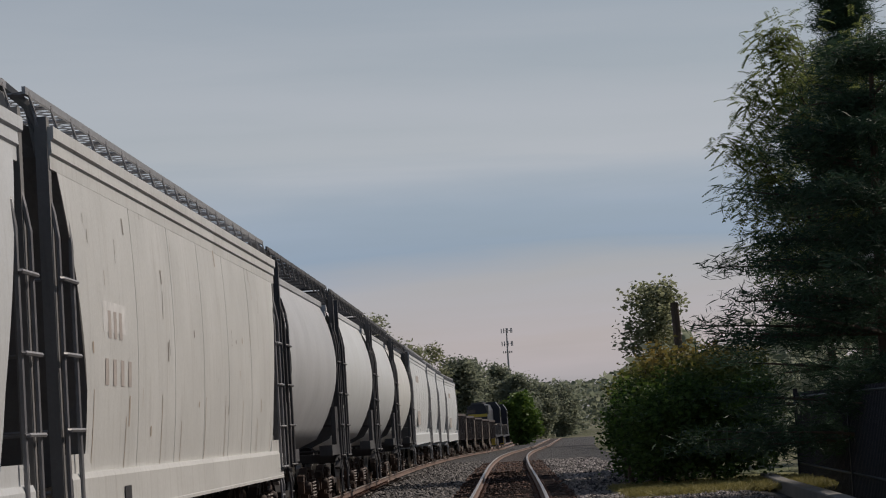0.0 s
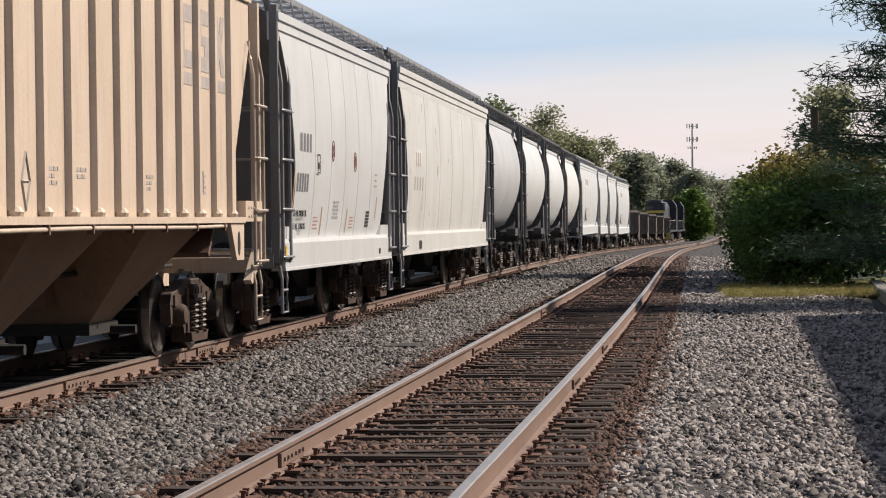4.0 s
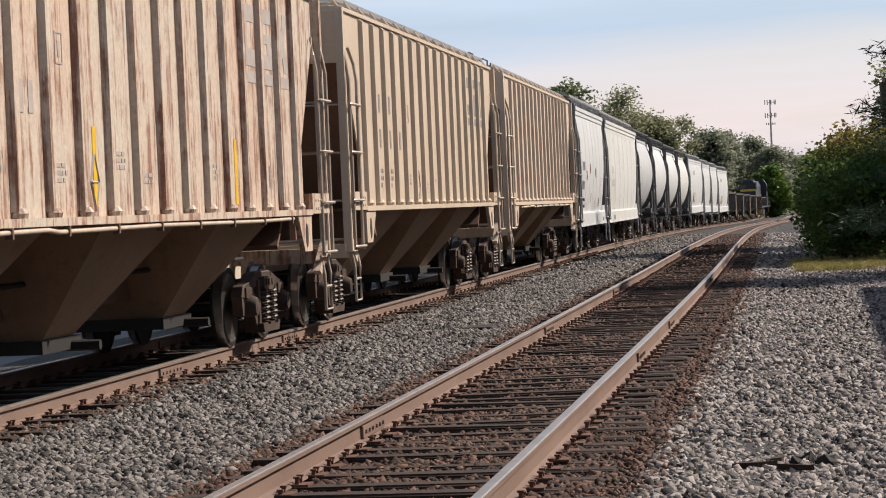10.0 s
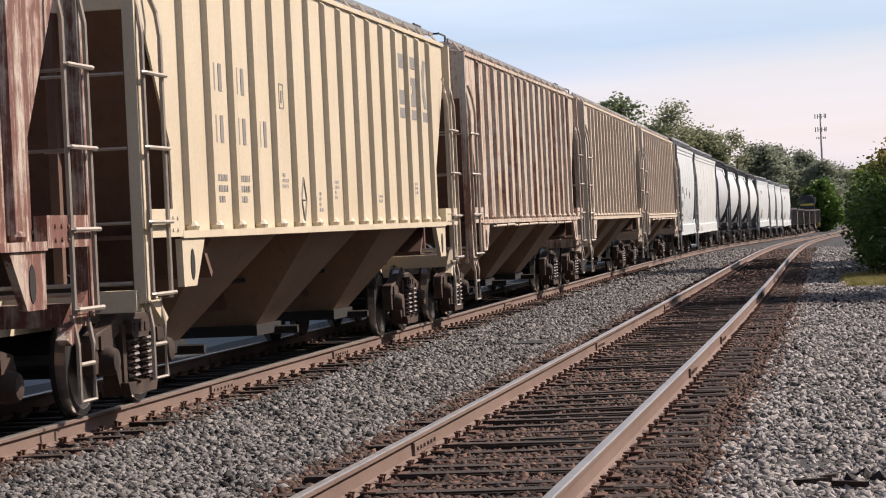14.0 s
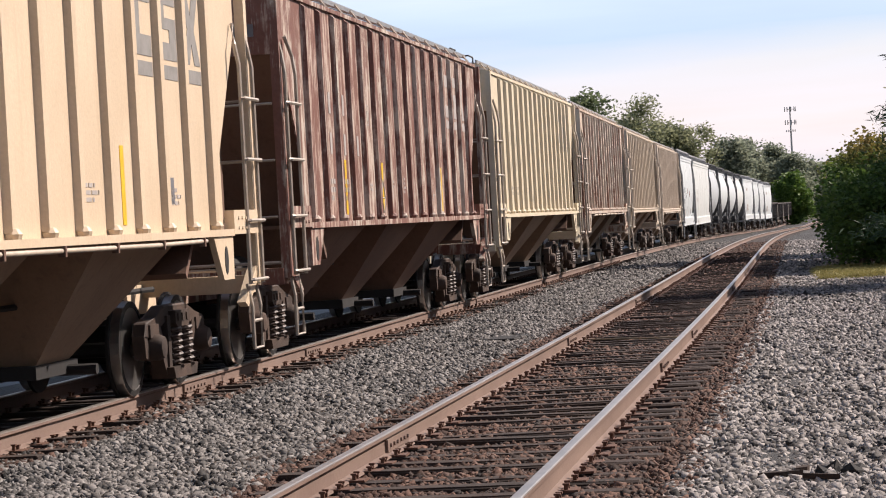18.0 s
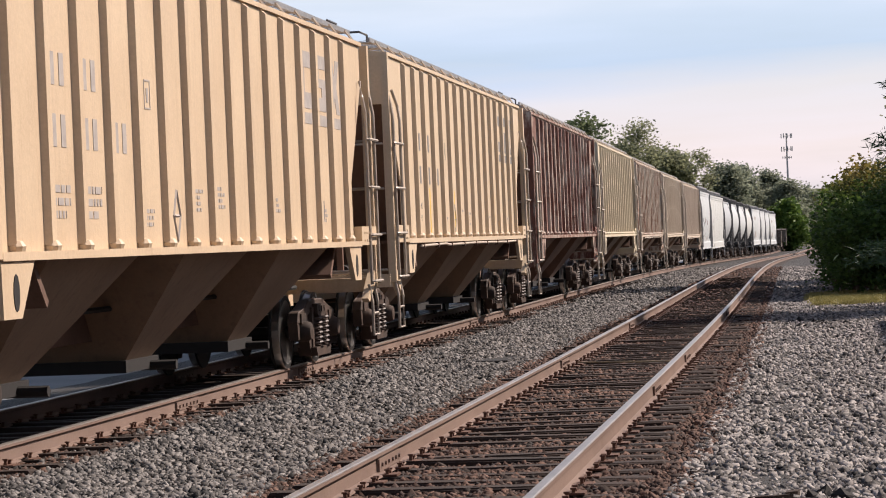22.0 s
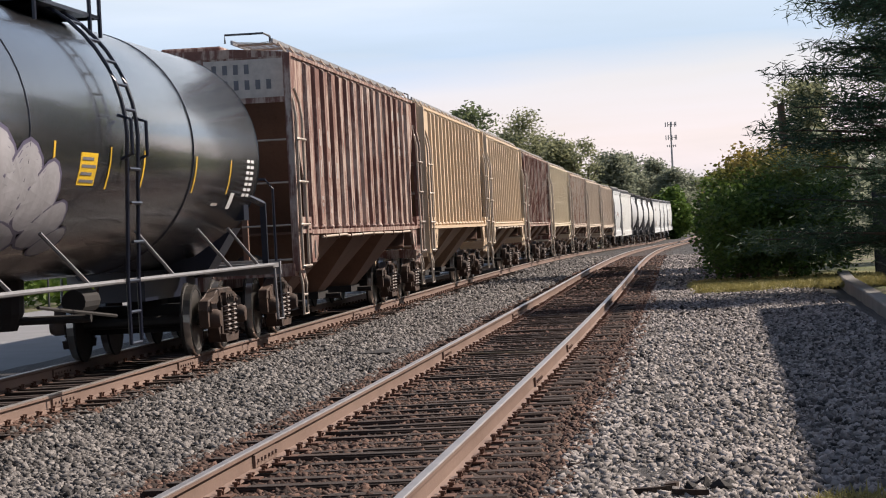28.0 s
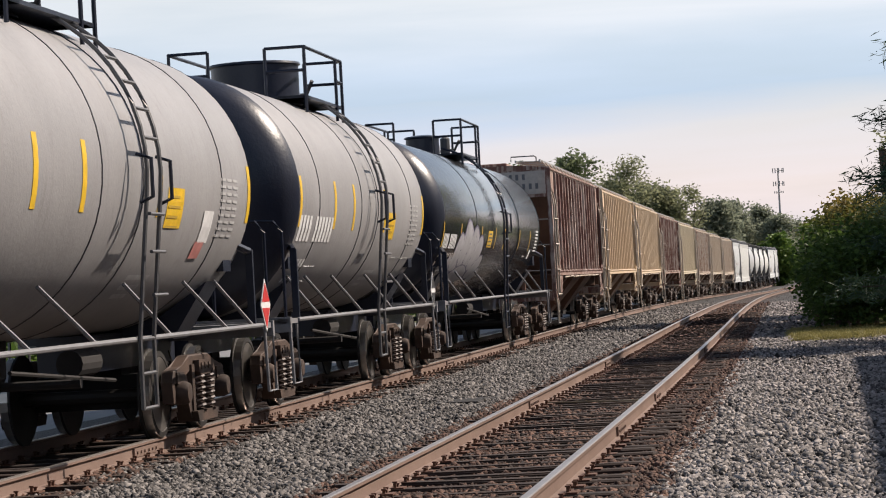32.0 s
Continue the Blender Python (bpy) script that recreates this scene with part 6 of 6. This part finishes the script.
# ---- plants ----
def leaf_cloud(name, spots, size, per, spread, material, parent, label="", droop=0.0, thin=0.5, seed=1, flat=0.3):
    """Leaves as small bent cards round many spots; each card is one leaf."""
    rng = np.random.default_rng(seed)
    spots = np.repeat(np.array(spots, float), per, axis=0)
    n = len(spots)
    d = rng.normal(size=(n, 3)) * np.array([1, 1, 0.75])
    c = spots + d * np.array(spread) * (0.55 if np.ndim(spread) == 0 else 1)
    a = rng.normal(size=(n, 3))
    a[:, 2] = a[:, 2] * flat - droop
    a /= np.linalg.norm(a, axis=1, keepdims=True)
    b = np.cross(a, rng.normal(size=(n, 3)))
    b /= np.linalg.norm(b, axis=1, keepdims=True)
    s = size * (0.6 + 0.8 * rng.random((n, 1)))
    up = np.cross(a, b)
    v = np.stack([c - a * s, c - b * s * thin + up * s * 0.12, c + a * s, c + b * s * thin + up * s * 0.12], 1)
    me = bpy.data.meshes.new(name)
    me.vertices.add(4 * n)
    me.vertices.foreach_set("co", v.reshape(-1))
    idx = np.arange(4 * n)
    me.loops.add(4 * n)
    me.loops.foreach_set("vertex_index", idx)
    me.polygons.add(n)
    me.polygons.foreach_set("loop_start", np.arange(n) * 4)
    me.update(calc_edges=True)
    me.materials.append(material)
    ob = new(name, me)
    if parent:
        ob.parent = parent
    if label:
        ob["label"] = label
    return ob


def limb(bm, p0, p1, r0, r1, bow, rng, seg=7, steps=5):
    p0, p1 = Vector(p0), Vector(p1)
    off = Vector((rng.uniform(-1, 1), rng.uniform(-1, 1), rng.uniform(-0.3, 1))) * bow
    rings = []
    for i in range(steps + 1):
        t = i / steps
        p = p0.lerp(p1, t) + off * math.sin(math.pi * t)
        r = r0 + (r1 - r0) * t
        d = (p1 - p0).normalized()
        u = d.cross((0.3, 0.9, 0.1)).normalized()
        w = d.cross(u)
        rings.append([bm.verts.new(p + r * (math.cos(2 * math.pi * k / seg) * u + math.sin(2 * math.pi * k / seg) * w)) for k in range(seg)])
    for a, b in zip(rings, rings[1:]):
        for k in range(seg):
            bm.faces.new((a[k], a[(k + 1) % seg], b[(k + 1) % seg], b[k]))
    return p0.lerp(p1, 0.6) + off * math.sin(math.pi * 0.6)


def broad_tree(x, y, z, height, radius, leaf, mat, label, seed, clumps=60, per=40, airy=0.5, low=0.3, trunk_r=None, category="tree", name="tree"):
    rng = random.Random(seed)
    top = tagged(empty(name), label, category)
    top.location = (x, y, z)
    bm = bmesh.new()
    tr = trunk_r or height * 0.018
    limb(bm, (0, 0, -0.2), (rng.uniform(-0.05, 0.05) * height, 0, height * 0.62), tr, tr * 0.5, height * 0.02, rng)
    spots = []
    for k in range(7):
        a, e = 2 * math.pi * k / 9 + rng.uniform(-0.3, 0.3), rng.uniform(0.35, 1.0)
        tip = Vector((radius * e * math.cos(a) * 0.85, radius * e * math.sin(a) * 0.85, height * rng.uniform(low + 0.15, 0.97)))
        base = Vector((0, 0, height * rng.uniform(0.2, 0.55)))
        limb(bm, base, tip, tr * 0.42, tr * 0.06, height * 0.03, rng, 5)
    # rounded lobes of foliage fill an egg-shaped crown, with gaps between them where it is airy
    zc, hz = height * (low + 1) / 2, height * (1 - low) / 2
    for k in range(40):
        a, u = rng.uniform(0, 2 * math.pi), (-0.95 + 1.75 * (k + 0.5) / 37 if k < 37 else 0.82)
        w = 0.12 if k > 36 else math.sqrt(max(0.05, 1 - u * u)) * rng.uniform(0.35, 0.78)
        c = Vector((radius * w * math.cos(a), radius * w * math.sin(a), zc + hz * u))
        lobe = min(radius, hz) * rng.uniform(0.30, 0.46) * (1.0 - 0.35 * airy)
        for _ in range(clumps // 8):
            d = Vector((rng.gauss(0, 1), rng.gauss(0, 1), rng.gauss(0, 0.8)))
            d = d.normalized() * lobe * rng.uniform(0.55, 1.0)
            spots.append(c + d)
    part("trunk", bm, bark, top)
    leaf_cloud("crown", spots, leaf, max(8, per // 4), radius * 0.24, mat, top, "", 0.2, 0.55, seed)
    return top


# hedge of autumn bushes at the track side
def hedge():
    top = tagged(empty("hedge"), "dense overgrown hedge, dark green below and orange-green at its top", "hedge")
    top.location = (0, 0, fall(52) - 0.06)
    rng = random.Random(3)
    spots, bm = [], bmesh.new()
    for k in range(1500):
        y = rng.uniform(44.5, 59)
        x = 1.9 + rng.random() ** 0.8 * 3.3
        u = rng.random()
        edge = min((x - 1.9) / 0.9, 1.0) * min((y - 44.5) / 3.0, 1.0)
        h = (1.7 + 1.32 * max(edge, 0.0) ** 0.6) * (0.92 + 0.16 * noise.noise((x * 0.8, y * 0.5, 1)))
        z = 0.25 + u ** 0.7 * h
        # keep the leaves towards the outside
        if rng.random() < 0.45 or z > h * 0.72 or x < 2.75 or y < 46.5:
            spots.append((x + rng.gauss(0, 0.1), y, z))
    for k in range(26):
        x, y = rng.uniform(2.2, 4.4), rng.uniform(46, 58)
        limb(bm, (x, y, -0.1), (x + rng.uniform(-0.7, 0.7), y + rng.uniform(-0.6, 0.6), rng.uniform(1.6, 2.9)), 0.06, 0.015, 0.2, rng, 5)
    part("stem_tangle", bm, bark, top)
    leaf_cloud("foliage", spots, 0.06, 58, 0.32, hedge_leaf, top, "small dense leaves", 0.1, 0.6, 11)
    return top


hedge()


def pine(x, y, height, radius, seed, label, low=1.0):
    """White pine: whorls of level limbs with soft hanging tufts."""
    rng = random.Random(seed)
    top = tagged(empty("pine_tree"), label, "tree")
    top.location = (x, y, fall(y) - 0.1)
    bm, spots = bmesh.new(), []
    limb(bm, (0, 0, -0.2), (0.1, 0, height), 0.2, 0.03, 0.1, rng, 8, 8)
    z = low
    while z < height - 0.4:
        r = radius * (1 - (z / height) ** 1.6) * rng.uniform(0.75, 1.1) + 0.3
        for k in range(11):
            a = rng.uniform(0, 2 * math.pi)
            rr = r * rng.uniform(0.7, 1.12)
            tip = Vector((rr * math.cos(a), rr * math.sin(a), z + rng.uniform(-0.1, 0.45)))
            limb(bm, (0, 0, z), tip, 0.045, 0.01, 0.12, rng, 4, 4)
            for i in range(8):
                t = 0.25 + 0.75 * (i + 1) / 8
                spots.append(Vector((0, 0, z)).lerp(tip, t) + Vector((rng.gauss(0, 0.22), rng.gauss(0, 0.22), rng.gauss(0, 0.09))))
        z += rng.uniform(0.5, 0.75)
    part("trunk", bm, bark, top)
    leaf_cloud("needles", spots, 0.13, 52, (0.24, 0.24, 0.12), pine_leaf, top, "long soft dark needles", 0.15, 0.09, seed, 0.5)
    return top


pine(6.6, 36.0, 8.8, 4.1, 21, "dark white pine with soft drooping limbs beside the gravel")
pine(10.6, 50.0, 11.0, 4.8, 22, "tall dark white pine beside the fence")
pine(12.4, 60.0, 12.5, 4.6, 23, "tall dark white pine behind the hedge")
pine(11.0, 72.0, 16.0, 2.6, 24, "slender dark conifer rising above the hedge", 4.0)


def added_shade_block():
    """Unseen plain block, added so that its shade lies on the gravel."""
    top = tagged(empty("building"), "plain unseen brick block, added beside the lot to shade the gravel", "building")
    bm = bmesh.new()
    prism(bm, [(9.0, -12.0), (9.35, 33.2), (20.0, 33.2), (20.0, -12.0)], 2, -0.3, 6.75)
    part("wall", bm, brick_wall, top)
    bm = bmesh.new()
    prism(bm, [(8.9, -12.1), (9.25, 33.3), (20.1, 33.3), (20.1, -12.1)], 2, 6.75, 6.97)
    part("roof", bm, concrete, top)


brick_wall = worn("dull_brick", (0.24, 0.13, 0.09), (0.18, 0.10, 0.075), (0.1, 0.08, 0.07), 0.3, 0.9)
added_shade_block()


def walnut(x, y, height, label, seed):
    """Leaning tree with long feathered leaves at the tips of thin boughs."""
    rng = random.Random(seed)
    top = tagged(empty("walnut_tree"), label, "tree")
    top.location = (x, y, fall(y) - 0.1)
    bm = bmesh.new()
    limb(bm, (0, 0, -0.2), (-0.6, 0, height * 0.7), 0.16, 0.08, 0.3, rng, 8, 6)
    verts, faces = [], []

    def leaflet(c, d, s, w):
        n = len(verts)
        side = d.cross(Vector((rng.uniform(-0.3, 0.3), rng.uniform(-0.3, 0.3), 1))).normalized() * w
        verts.extend([c, c + d * s * 0.45 + side, c + d * s, c + d * s * 0.45 - side])
        faces.append((n, n + 1, n + 2, n + 3))

    for k in range(54):
        # boughs end all over an egg-shaped crown
        a, u, g = rng.uniform(0, 2 * math.pi), rng.uniform(-0.75, 0.98), rng.uniform(0.6, 1.0)
        if k < 20:
            a = rng.uniform(2.3, 4.0)
        w = math.sqrt(1 - u * u) * g
        tip = Vector((-0.3 + 0.245 * height * w * math.cos(a), 0.21 * height * w * math.sin(a), height * (0.68 + 0.31 * u)))
        base = Vector((-0.35, 0, max(height * 0.3, tip.z - height * rng.uniform(0.1, 0.3))))
        limb(bm, base, tip, 0.035, 0.008, 0.3, rng, 5, 5)
        for j in range(46):
            p = base.lerp(tip, rng.uniform(0.55, 1.02)) + Vector((rng.gauss(0, 0.3), rng.gauss(0, 0.3), rng.gauss(0, 0.3)))
            d = Vector((rng.gauss(0, 1), rng.gauss(0, 1), rng.uniform(-0.9, 0.3))).normalized()
            length = rng.uniform(0.35, 0.62)
            s = d.cross((0, 0, 1)).normalized()
            for i in range(7):
                q = p + d * length * i / 7 + Vector((0, 0, -0.12 * (i / 7) ** 2))
                leaflet(q, (s + d * 0.5 + Vector((0, 0, -0.35))).normalized(), 0.155, 0.034)
                leaflet(q, (-s + d * 0.5 + Vector((0, 0, -0.35))).normalized(), 0.155, 0.034)
    part("trunk", bm, bark, top)
    raw("leaves", verts, faces, walnut_leaf, top, "long feathered light green leaves")
    return top


walnut(9.7, 67.0, 14.4, "tree with long feathered leaves rising behind the hedge", 31)
walnut(11.8, 70.0, 14.0, "second feathered-leaf tree among the pines", 33)
broad_tree(13.4, 250, fall(250), 16.6, 4.4, 0.24, haze_olive_leaf, "rounded green tree far behind the hedge", 41, 130, 60, 0.2, 0.1)

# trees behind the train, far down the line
LEFT_TREES = [(-25.2, 285, 16.6, 3.4, 0.1, oak_leaf), (-18.6, 288, 16.2, 3.9, 0.75, haze_olive_leaf), (-21.4, 296, 14.0, 3.4, 0.3, haze_olive_leaf), (-14.2, 290, 12.0, 3.2, 0.3, haze_olive_leaf), (-11.7, 286, 12.4, 2.3, 0.95, haze_olive_leaf),
              (-9.2, 300, 10.4, 3.0, 0.3, haze_leaf), (-16.6, 302, 13.0, 3.6, 0.3, haze_olive_leaf), (-9.6, 400, 12.6, 3.8, 0.4, haze_leaf), (-5.8, 405, 12.0, 3.2, 0.5, haze_leaf), (-2.4, 398, 10.0, 3.4, 0.3, haze_leaf),
              (1.0, 410, 8.6, 3.2, 0.3, haze_leaf), (4.8, 420, 8.0, 3.4, 0.3, haze_leaf), (-30.5, 280, 15.0, 4.0, 0.2, oak_leaf), (-37, 275, 14.0, 4.5, 0.2, oak_leaf), (-44, 270, 14.0, 5.0, 0.2, oak_leaf), (-1.6, 300, 5.6, 2.2, 0.2, weed_leaf)]
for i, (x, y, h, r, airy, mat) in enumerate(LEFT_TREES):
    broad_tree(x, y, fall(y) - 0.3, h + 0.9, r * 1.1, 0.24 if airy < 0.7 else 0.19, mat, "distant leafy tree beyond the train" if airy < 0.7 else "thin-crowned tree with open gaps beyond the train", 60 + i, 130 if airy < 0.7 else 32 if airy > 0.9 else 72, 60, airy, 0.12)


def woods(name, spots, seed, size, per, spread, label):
    return tagged(leaf_cloud(name, spots, size, per, spread, haze_leaf, None, "", 0.1, 0.6, seed), label, "woods", "", "stuff")


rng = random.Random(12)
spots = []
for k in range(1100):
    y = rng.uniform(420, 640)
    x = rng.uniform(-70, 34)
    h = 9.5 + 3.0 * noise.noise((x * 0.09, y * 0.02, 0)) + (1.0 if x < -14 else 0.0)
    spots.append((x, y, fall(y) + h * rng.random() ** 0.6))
woods("far_woods", spots, 77, 0.62, 26, 1.7, "belt of distant woods at the end of the line, haze put into its leaf colour")
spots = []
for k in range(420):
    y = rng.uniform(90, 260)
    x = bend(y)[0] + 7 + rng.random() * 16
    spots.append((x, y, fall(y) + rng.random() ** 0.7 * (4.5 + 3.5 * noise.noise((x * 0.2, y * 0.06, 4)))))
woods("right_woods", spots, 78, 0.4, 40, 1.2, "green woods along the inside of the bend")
spots = []
for k in range(900):
    y = rng.uniform(-8, 150)
    x = -18.5 - rng.random() * 4
    spots.append((x, y, fall(y) + rng.random() ** 0.8 * (1.5 + 1.1 * noise.noise((x * 0.3, y * 0.15, 9)))))
tagged(leaf_cloud("roadside_shrubs", spots, 0.16, 34, 0.55, weed_leaf, None, "", 0.1, 0.6, 79), "bright green weedy shrubs beyond the road", "shrubs", "", "stuff")
spots = []
for k in range(700):
    y, s = rng.uniform(-1.6, 0.2), rng.uniform(2.0, 3.4)
    if s < 2.22 + 0.25 * rng.random() + 0.2 * noise.noise((y, s, 0)):
        continue
    p = on_line(y, s, -0.02)
    spots.append((p.x, p.y, p.z + 0.03))
for k in range(900):
    y, s = rng.uniform(39, 47), rng.uniform(1.6, 6)
    p = on_line(y, s, 0.0)
    spots.append((p.x, p.y, p.z + 0.05))
tagged(leaf_cloud("grass_tufts", spots, 0.07, 22, (0.07, 0.07, 0.03), leaf_mat("grass_blades", (0.20, 0.18, 0.06), (0.34, 0.30, 0.12)), None, "", -0.9, 0.1, 80, 1.0), "tufts of dry yellow-green grass at the gravel's edge", "grass", "", "stuff")


# ---- built things ----
def cell_tower():
    top = tagged(empty("cell_tower"), "tall slender steel cell mast with three tiers of antennas", "cell tower")
    top.location = (-9.45, 1139.6, fall(1139))
    h = 45.0 - top.location.z
    bm = bmesh.new()
    lathe(bm, [(0, 0.75), (h * 0.5, 0.5), (h, 0.28)], 2, 12)
    smooth_part(part("mast", bm, steel_pole, top))
    for z, w, n in ((h - 1.2, 2.6, 9), (h - 7.2, 2.6, 9), (h - 11.0, 2.0, 6)):
        bm = bmesh.new()
        for k in range(3):
            a, b = 2 * math.pi * k / 3, 2 * math.pi * (k + 1) / 3
            tube(bm, [(w * math.cos(a), w * math.sin(a), z), (w * math.cos(b), w * math.sin(b), z)], 0.12, 6)
            tube(bm, [(0, 0, z), (w * math.cos(a), w * math.sin(a), z)], 0.1, 6)
        tier = part("antenna_frame", bm, steel_pole, top)
        for k in range(n):
            t = 2 * math.pi * k / n
            bm = bmesh.new()
            x, y = w * 0.95 * math.cos(t), w * 0.95 * math.sin(t)
            box(bm, x - 0.2, x + 0.2, y - 0.15, y + 0.15, z - 1.0 if n > 6 else z - 0.5, z + 1.1 if n > 6 else z + 0.5)
            part("antenna", bm, steel_pole, tier)
    return top


cell_tower()


def low_wall():
    top = tagged(empty("low_wall"), "low weathered concrete wall along the lot's edge", "wall")
    pts = [(5.0, 47.0), (4.75, 40.0), (4.6, 30.0), (4.4, 18.0), (4.3, 6.0)]
    for (x0, y0), (x1, y1) in zip(pts, pts[1:]):
        bm = bmesh.new()
        z = min(fall(y0), fall(y1)) - 0.3
        prism(bm, [(x0, y0), (x0 + 0.28, y0), (x1 + 0.28, y1), (x1, y1)], 2, z, z + 0.45)
        bevelled(bm, 0.02)
        part("wall_section", bm, concrete, top)
    return top


low_wall()


def lot_fence():
    top = tagged(empty("fence"), "dark iron picket fence behind the low wall", "fence")
    dark = plain("dark_blue_black_iron", (0.012, 0.016, 0.028), 0.5)
    pts = [(6.0, 47.5), (5.8, 36.0), (5.6, 24.0), (5.4, 12.0)]
    picket = None
    for (x0, y0), (x1, y1) in zip(pts, pts[1:]):
        bm = bmesh.new()
        for z in (0.35, 1.9):
            tube(bm, [(x0, y0, z), (x1, y1, z)], 0.025, 5)
        part("rail_bar", bm, dark, top)
        bm = bmesh.new()
        box(bm, x0 - 0.05, x0 + 0.05, y0 - 0.05, y0 + 0.05, -0.3, 2.1)
        part("post", bm, dark, top)
        n = int((y0 - y1) / 0.22)
        for k in range(n):
            t = (k + 0.5) / n
            m = pose(x0 + (x1 - x0) * t, y0 + (y1 - y0) * t, 0)
            if picket is None:
                bm = bmesh.new()
                box(bm, -0.012, 0.012, -0.012, 0.012, -0.1, 2.0)
                picket = part("picket", bm, dark, top)
                picket.matrix_basis = m
            else:
                again(picket, m)
    return top


lot_fence()


def road_fence():
    top = tagged(empty("guard_rail"), "thin grey steel pipe railing along the road behind the train", "railing")
    bm = bmesh.new()
    for z in (0.5, 0.95):
        tube(bm, [on_line(y, -17.4, z - 0.08) for y in range(-10, 150, 10)], 0.03, 5)
    part("rail_bar", bm, dark_frame, top)
    post = None
    for y in range(-10, 150, 3):
        p = on_line(y, -17.4, -0.1)
        if post is None:
            bm = bmesh.new()
            tube(bm, [(0, 0, -0.1), (0, 0, 1.1)], 0.035, 6)
            post = part("post", bm, dark_frame, top)
            post.matrix_basis = Matrix.Translation(p)
        else:
            again(post, Matrix.Translation(p))


road_fence()


def utility_pole():
    top = tagged(empty("utility_pole"), "dark wooden utility pole standing behind the hedge", "utility pole")
    top.location = (4.75, 70.0, fall(70) - 0.2)
    bm = bmesh.new()
    tube(bm, [(0.1, 0, 0), (-0.12, 0, 5.5)], 0.13, 10)
    part("pole", bm, bark, top)


utility_pole()


# the striped shape stands in for a window reflection; its post is added
def reflection_board():
    top = tagged(empty("sign_board"), "white shape with dark stripes for a window reflection, on an added post among the pines", "sign")
    top.location = (7.15, 40.0, fall(40))
    bm = bmesh.new()
    box(bm, -0.45, 0.45, -0.03, 0.03, 4.3, 4.75)
    part("board", bm, white_mark, top)
    bm = bmesh.new()
    prism(bm, [(-0.45, 4.48), (0.45, 4.58), (0.45, 4.66), (-0.45, 4.56)], 1, -0.036, -0.031)
    part("stripe", bm, black_mark, top)
    bm = bmesh.new()
    tube(bm, [(0, 0.06, -0.1), (0, 0.06, 4.7)], 0.045, 8)
    part("post", bm, steel_pole, top)


reflection_board()


# ---- everything that moves ----
RUN = [(0.0, -4.0), (1.0, 2.4), (2.0, 7.45), (5.0, 22.6), (9.5, 49.35), (14.0, 76.3), (19.0, 107.1), (24.0, 138.6), (28.5, 166.9), (29.5, 173.2), (31.0, 182.8), (32.0, 188.9)]


def run_at(t):
    """How far the train has come: a smooth curve through RUN."""
    for i in range(len(RUN) - 1):
        if t <= RUN[i + 1][0]:
            break
    (t0, s0), (t1, s1) = RUN[i], RUN[i + 1]

    def pace(j):
        a, b = max(j - 1, 0), min(j + 1, len(RUN) - 1)
        return (RUN[b][1] - RUN[a][1]) / (RUN[b][0] - RUN[a][0])

    h, u = t1 - t0, (t - t0) / (t1 - t0)
    return ((2 * u ** 3 - 3 * u ** 2 + 1) * s0 + (u ** 3 - 2 * u ** 2 + u) * h * pace(i) + (3 * u ** 2 - 2 * u ** 3) * s1 + (u ** 3 - u ** 2) * h * pace(i + 1))


def stand(y):
    a, b = on_line(y - 6.0, FAR_MID), on_line(y + 6.0, FAR_MID)
    return Matrix.Translation(on_line(y, FAR_MID, RAIL_UP)) @ pose(0, 0, 0, 0, 0, -math.degrees(math.atan2(b.x - a.x, b.y - a.y)))


def motions():
    for car, offset in TRAIN:
        walk(car, [(t, stand(run_at(t) + offset)) for t in [0.5 * i for i in range(65)]])
    times = [0.1 * i for i in range(321)]
    turns = [-math.degrees(run_at(t) / WHEEL_R) for t in times]
    for w in SPIN:
        at = w.location.copy()
        walk(w, [(t, pose(at.x, at.y, at.z, a % 360 - 360)) for t, a in zip(times, turns)])


motions()
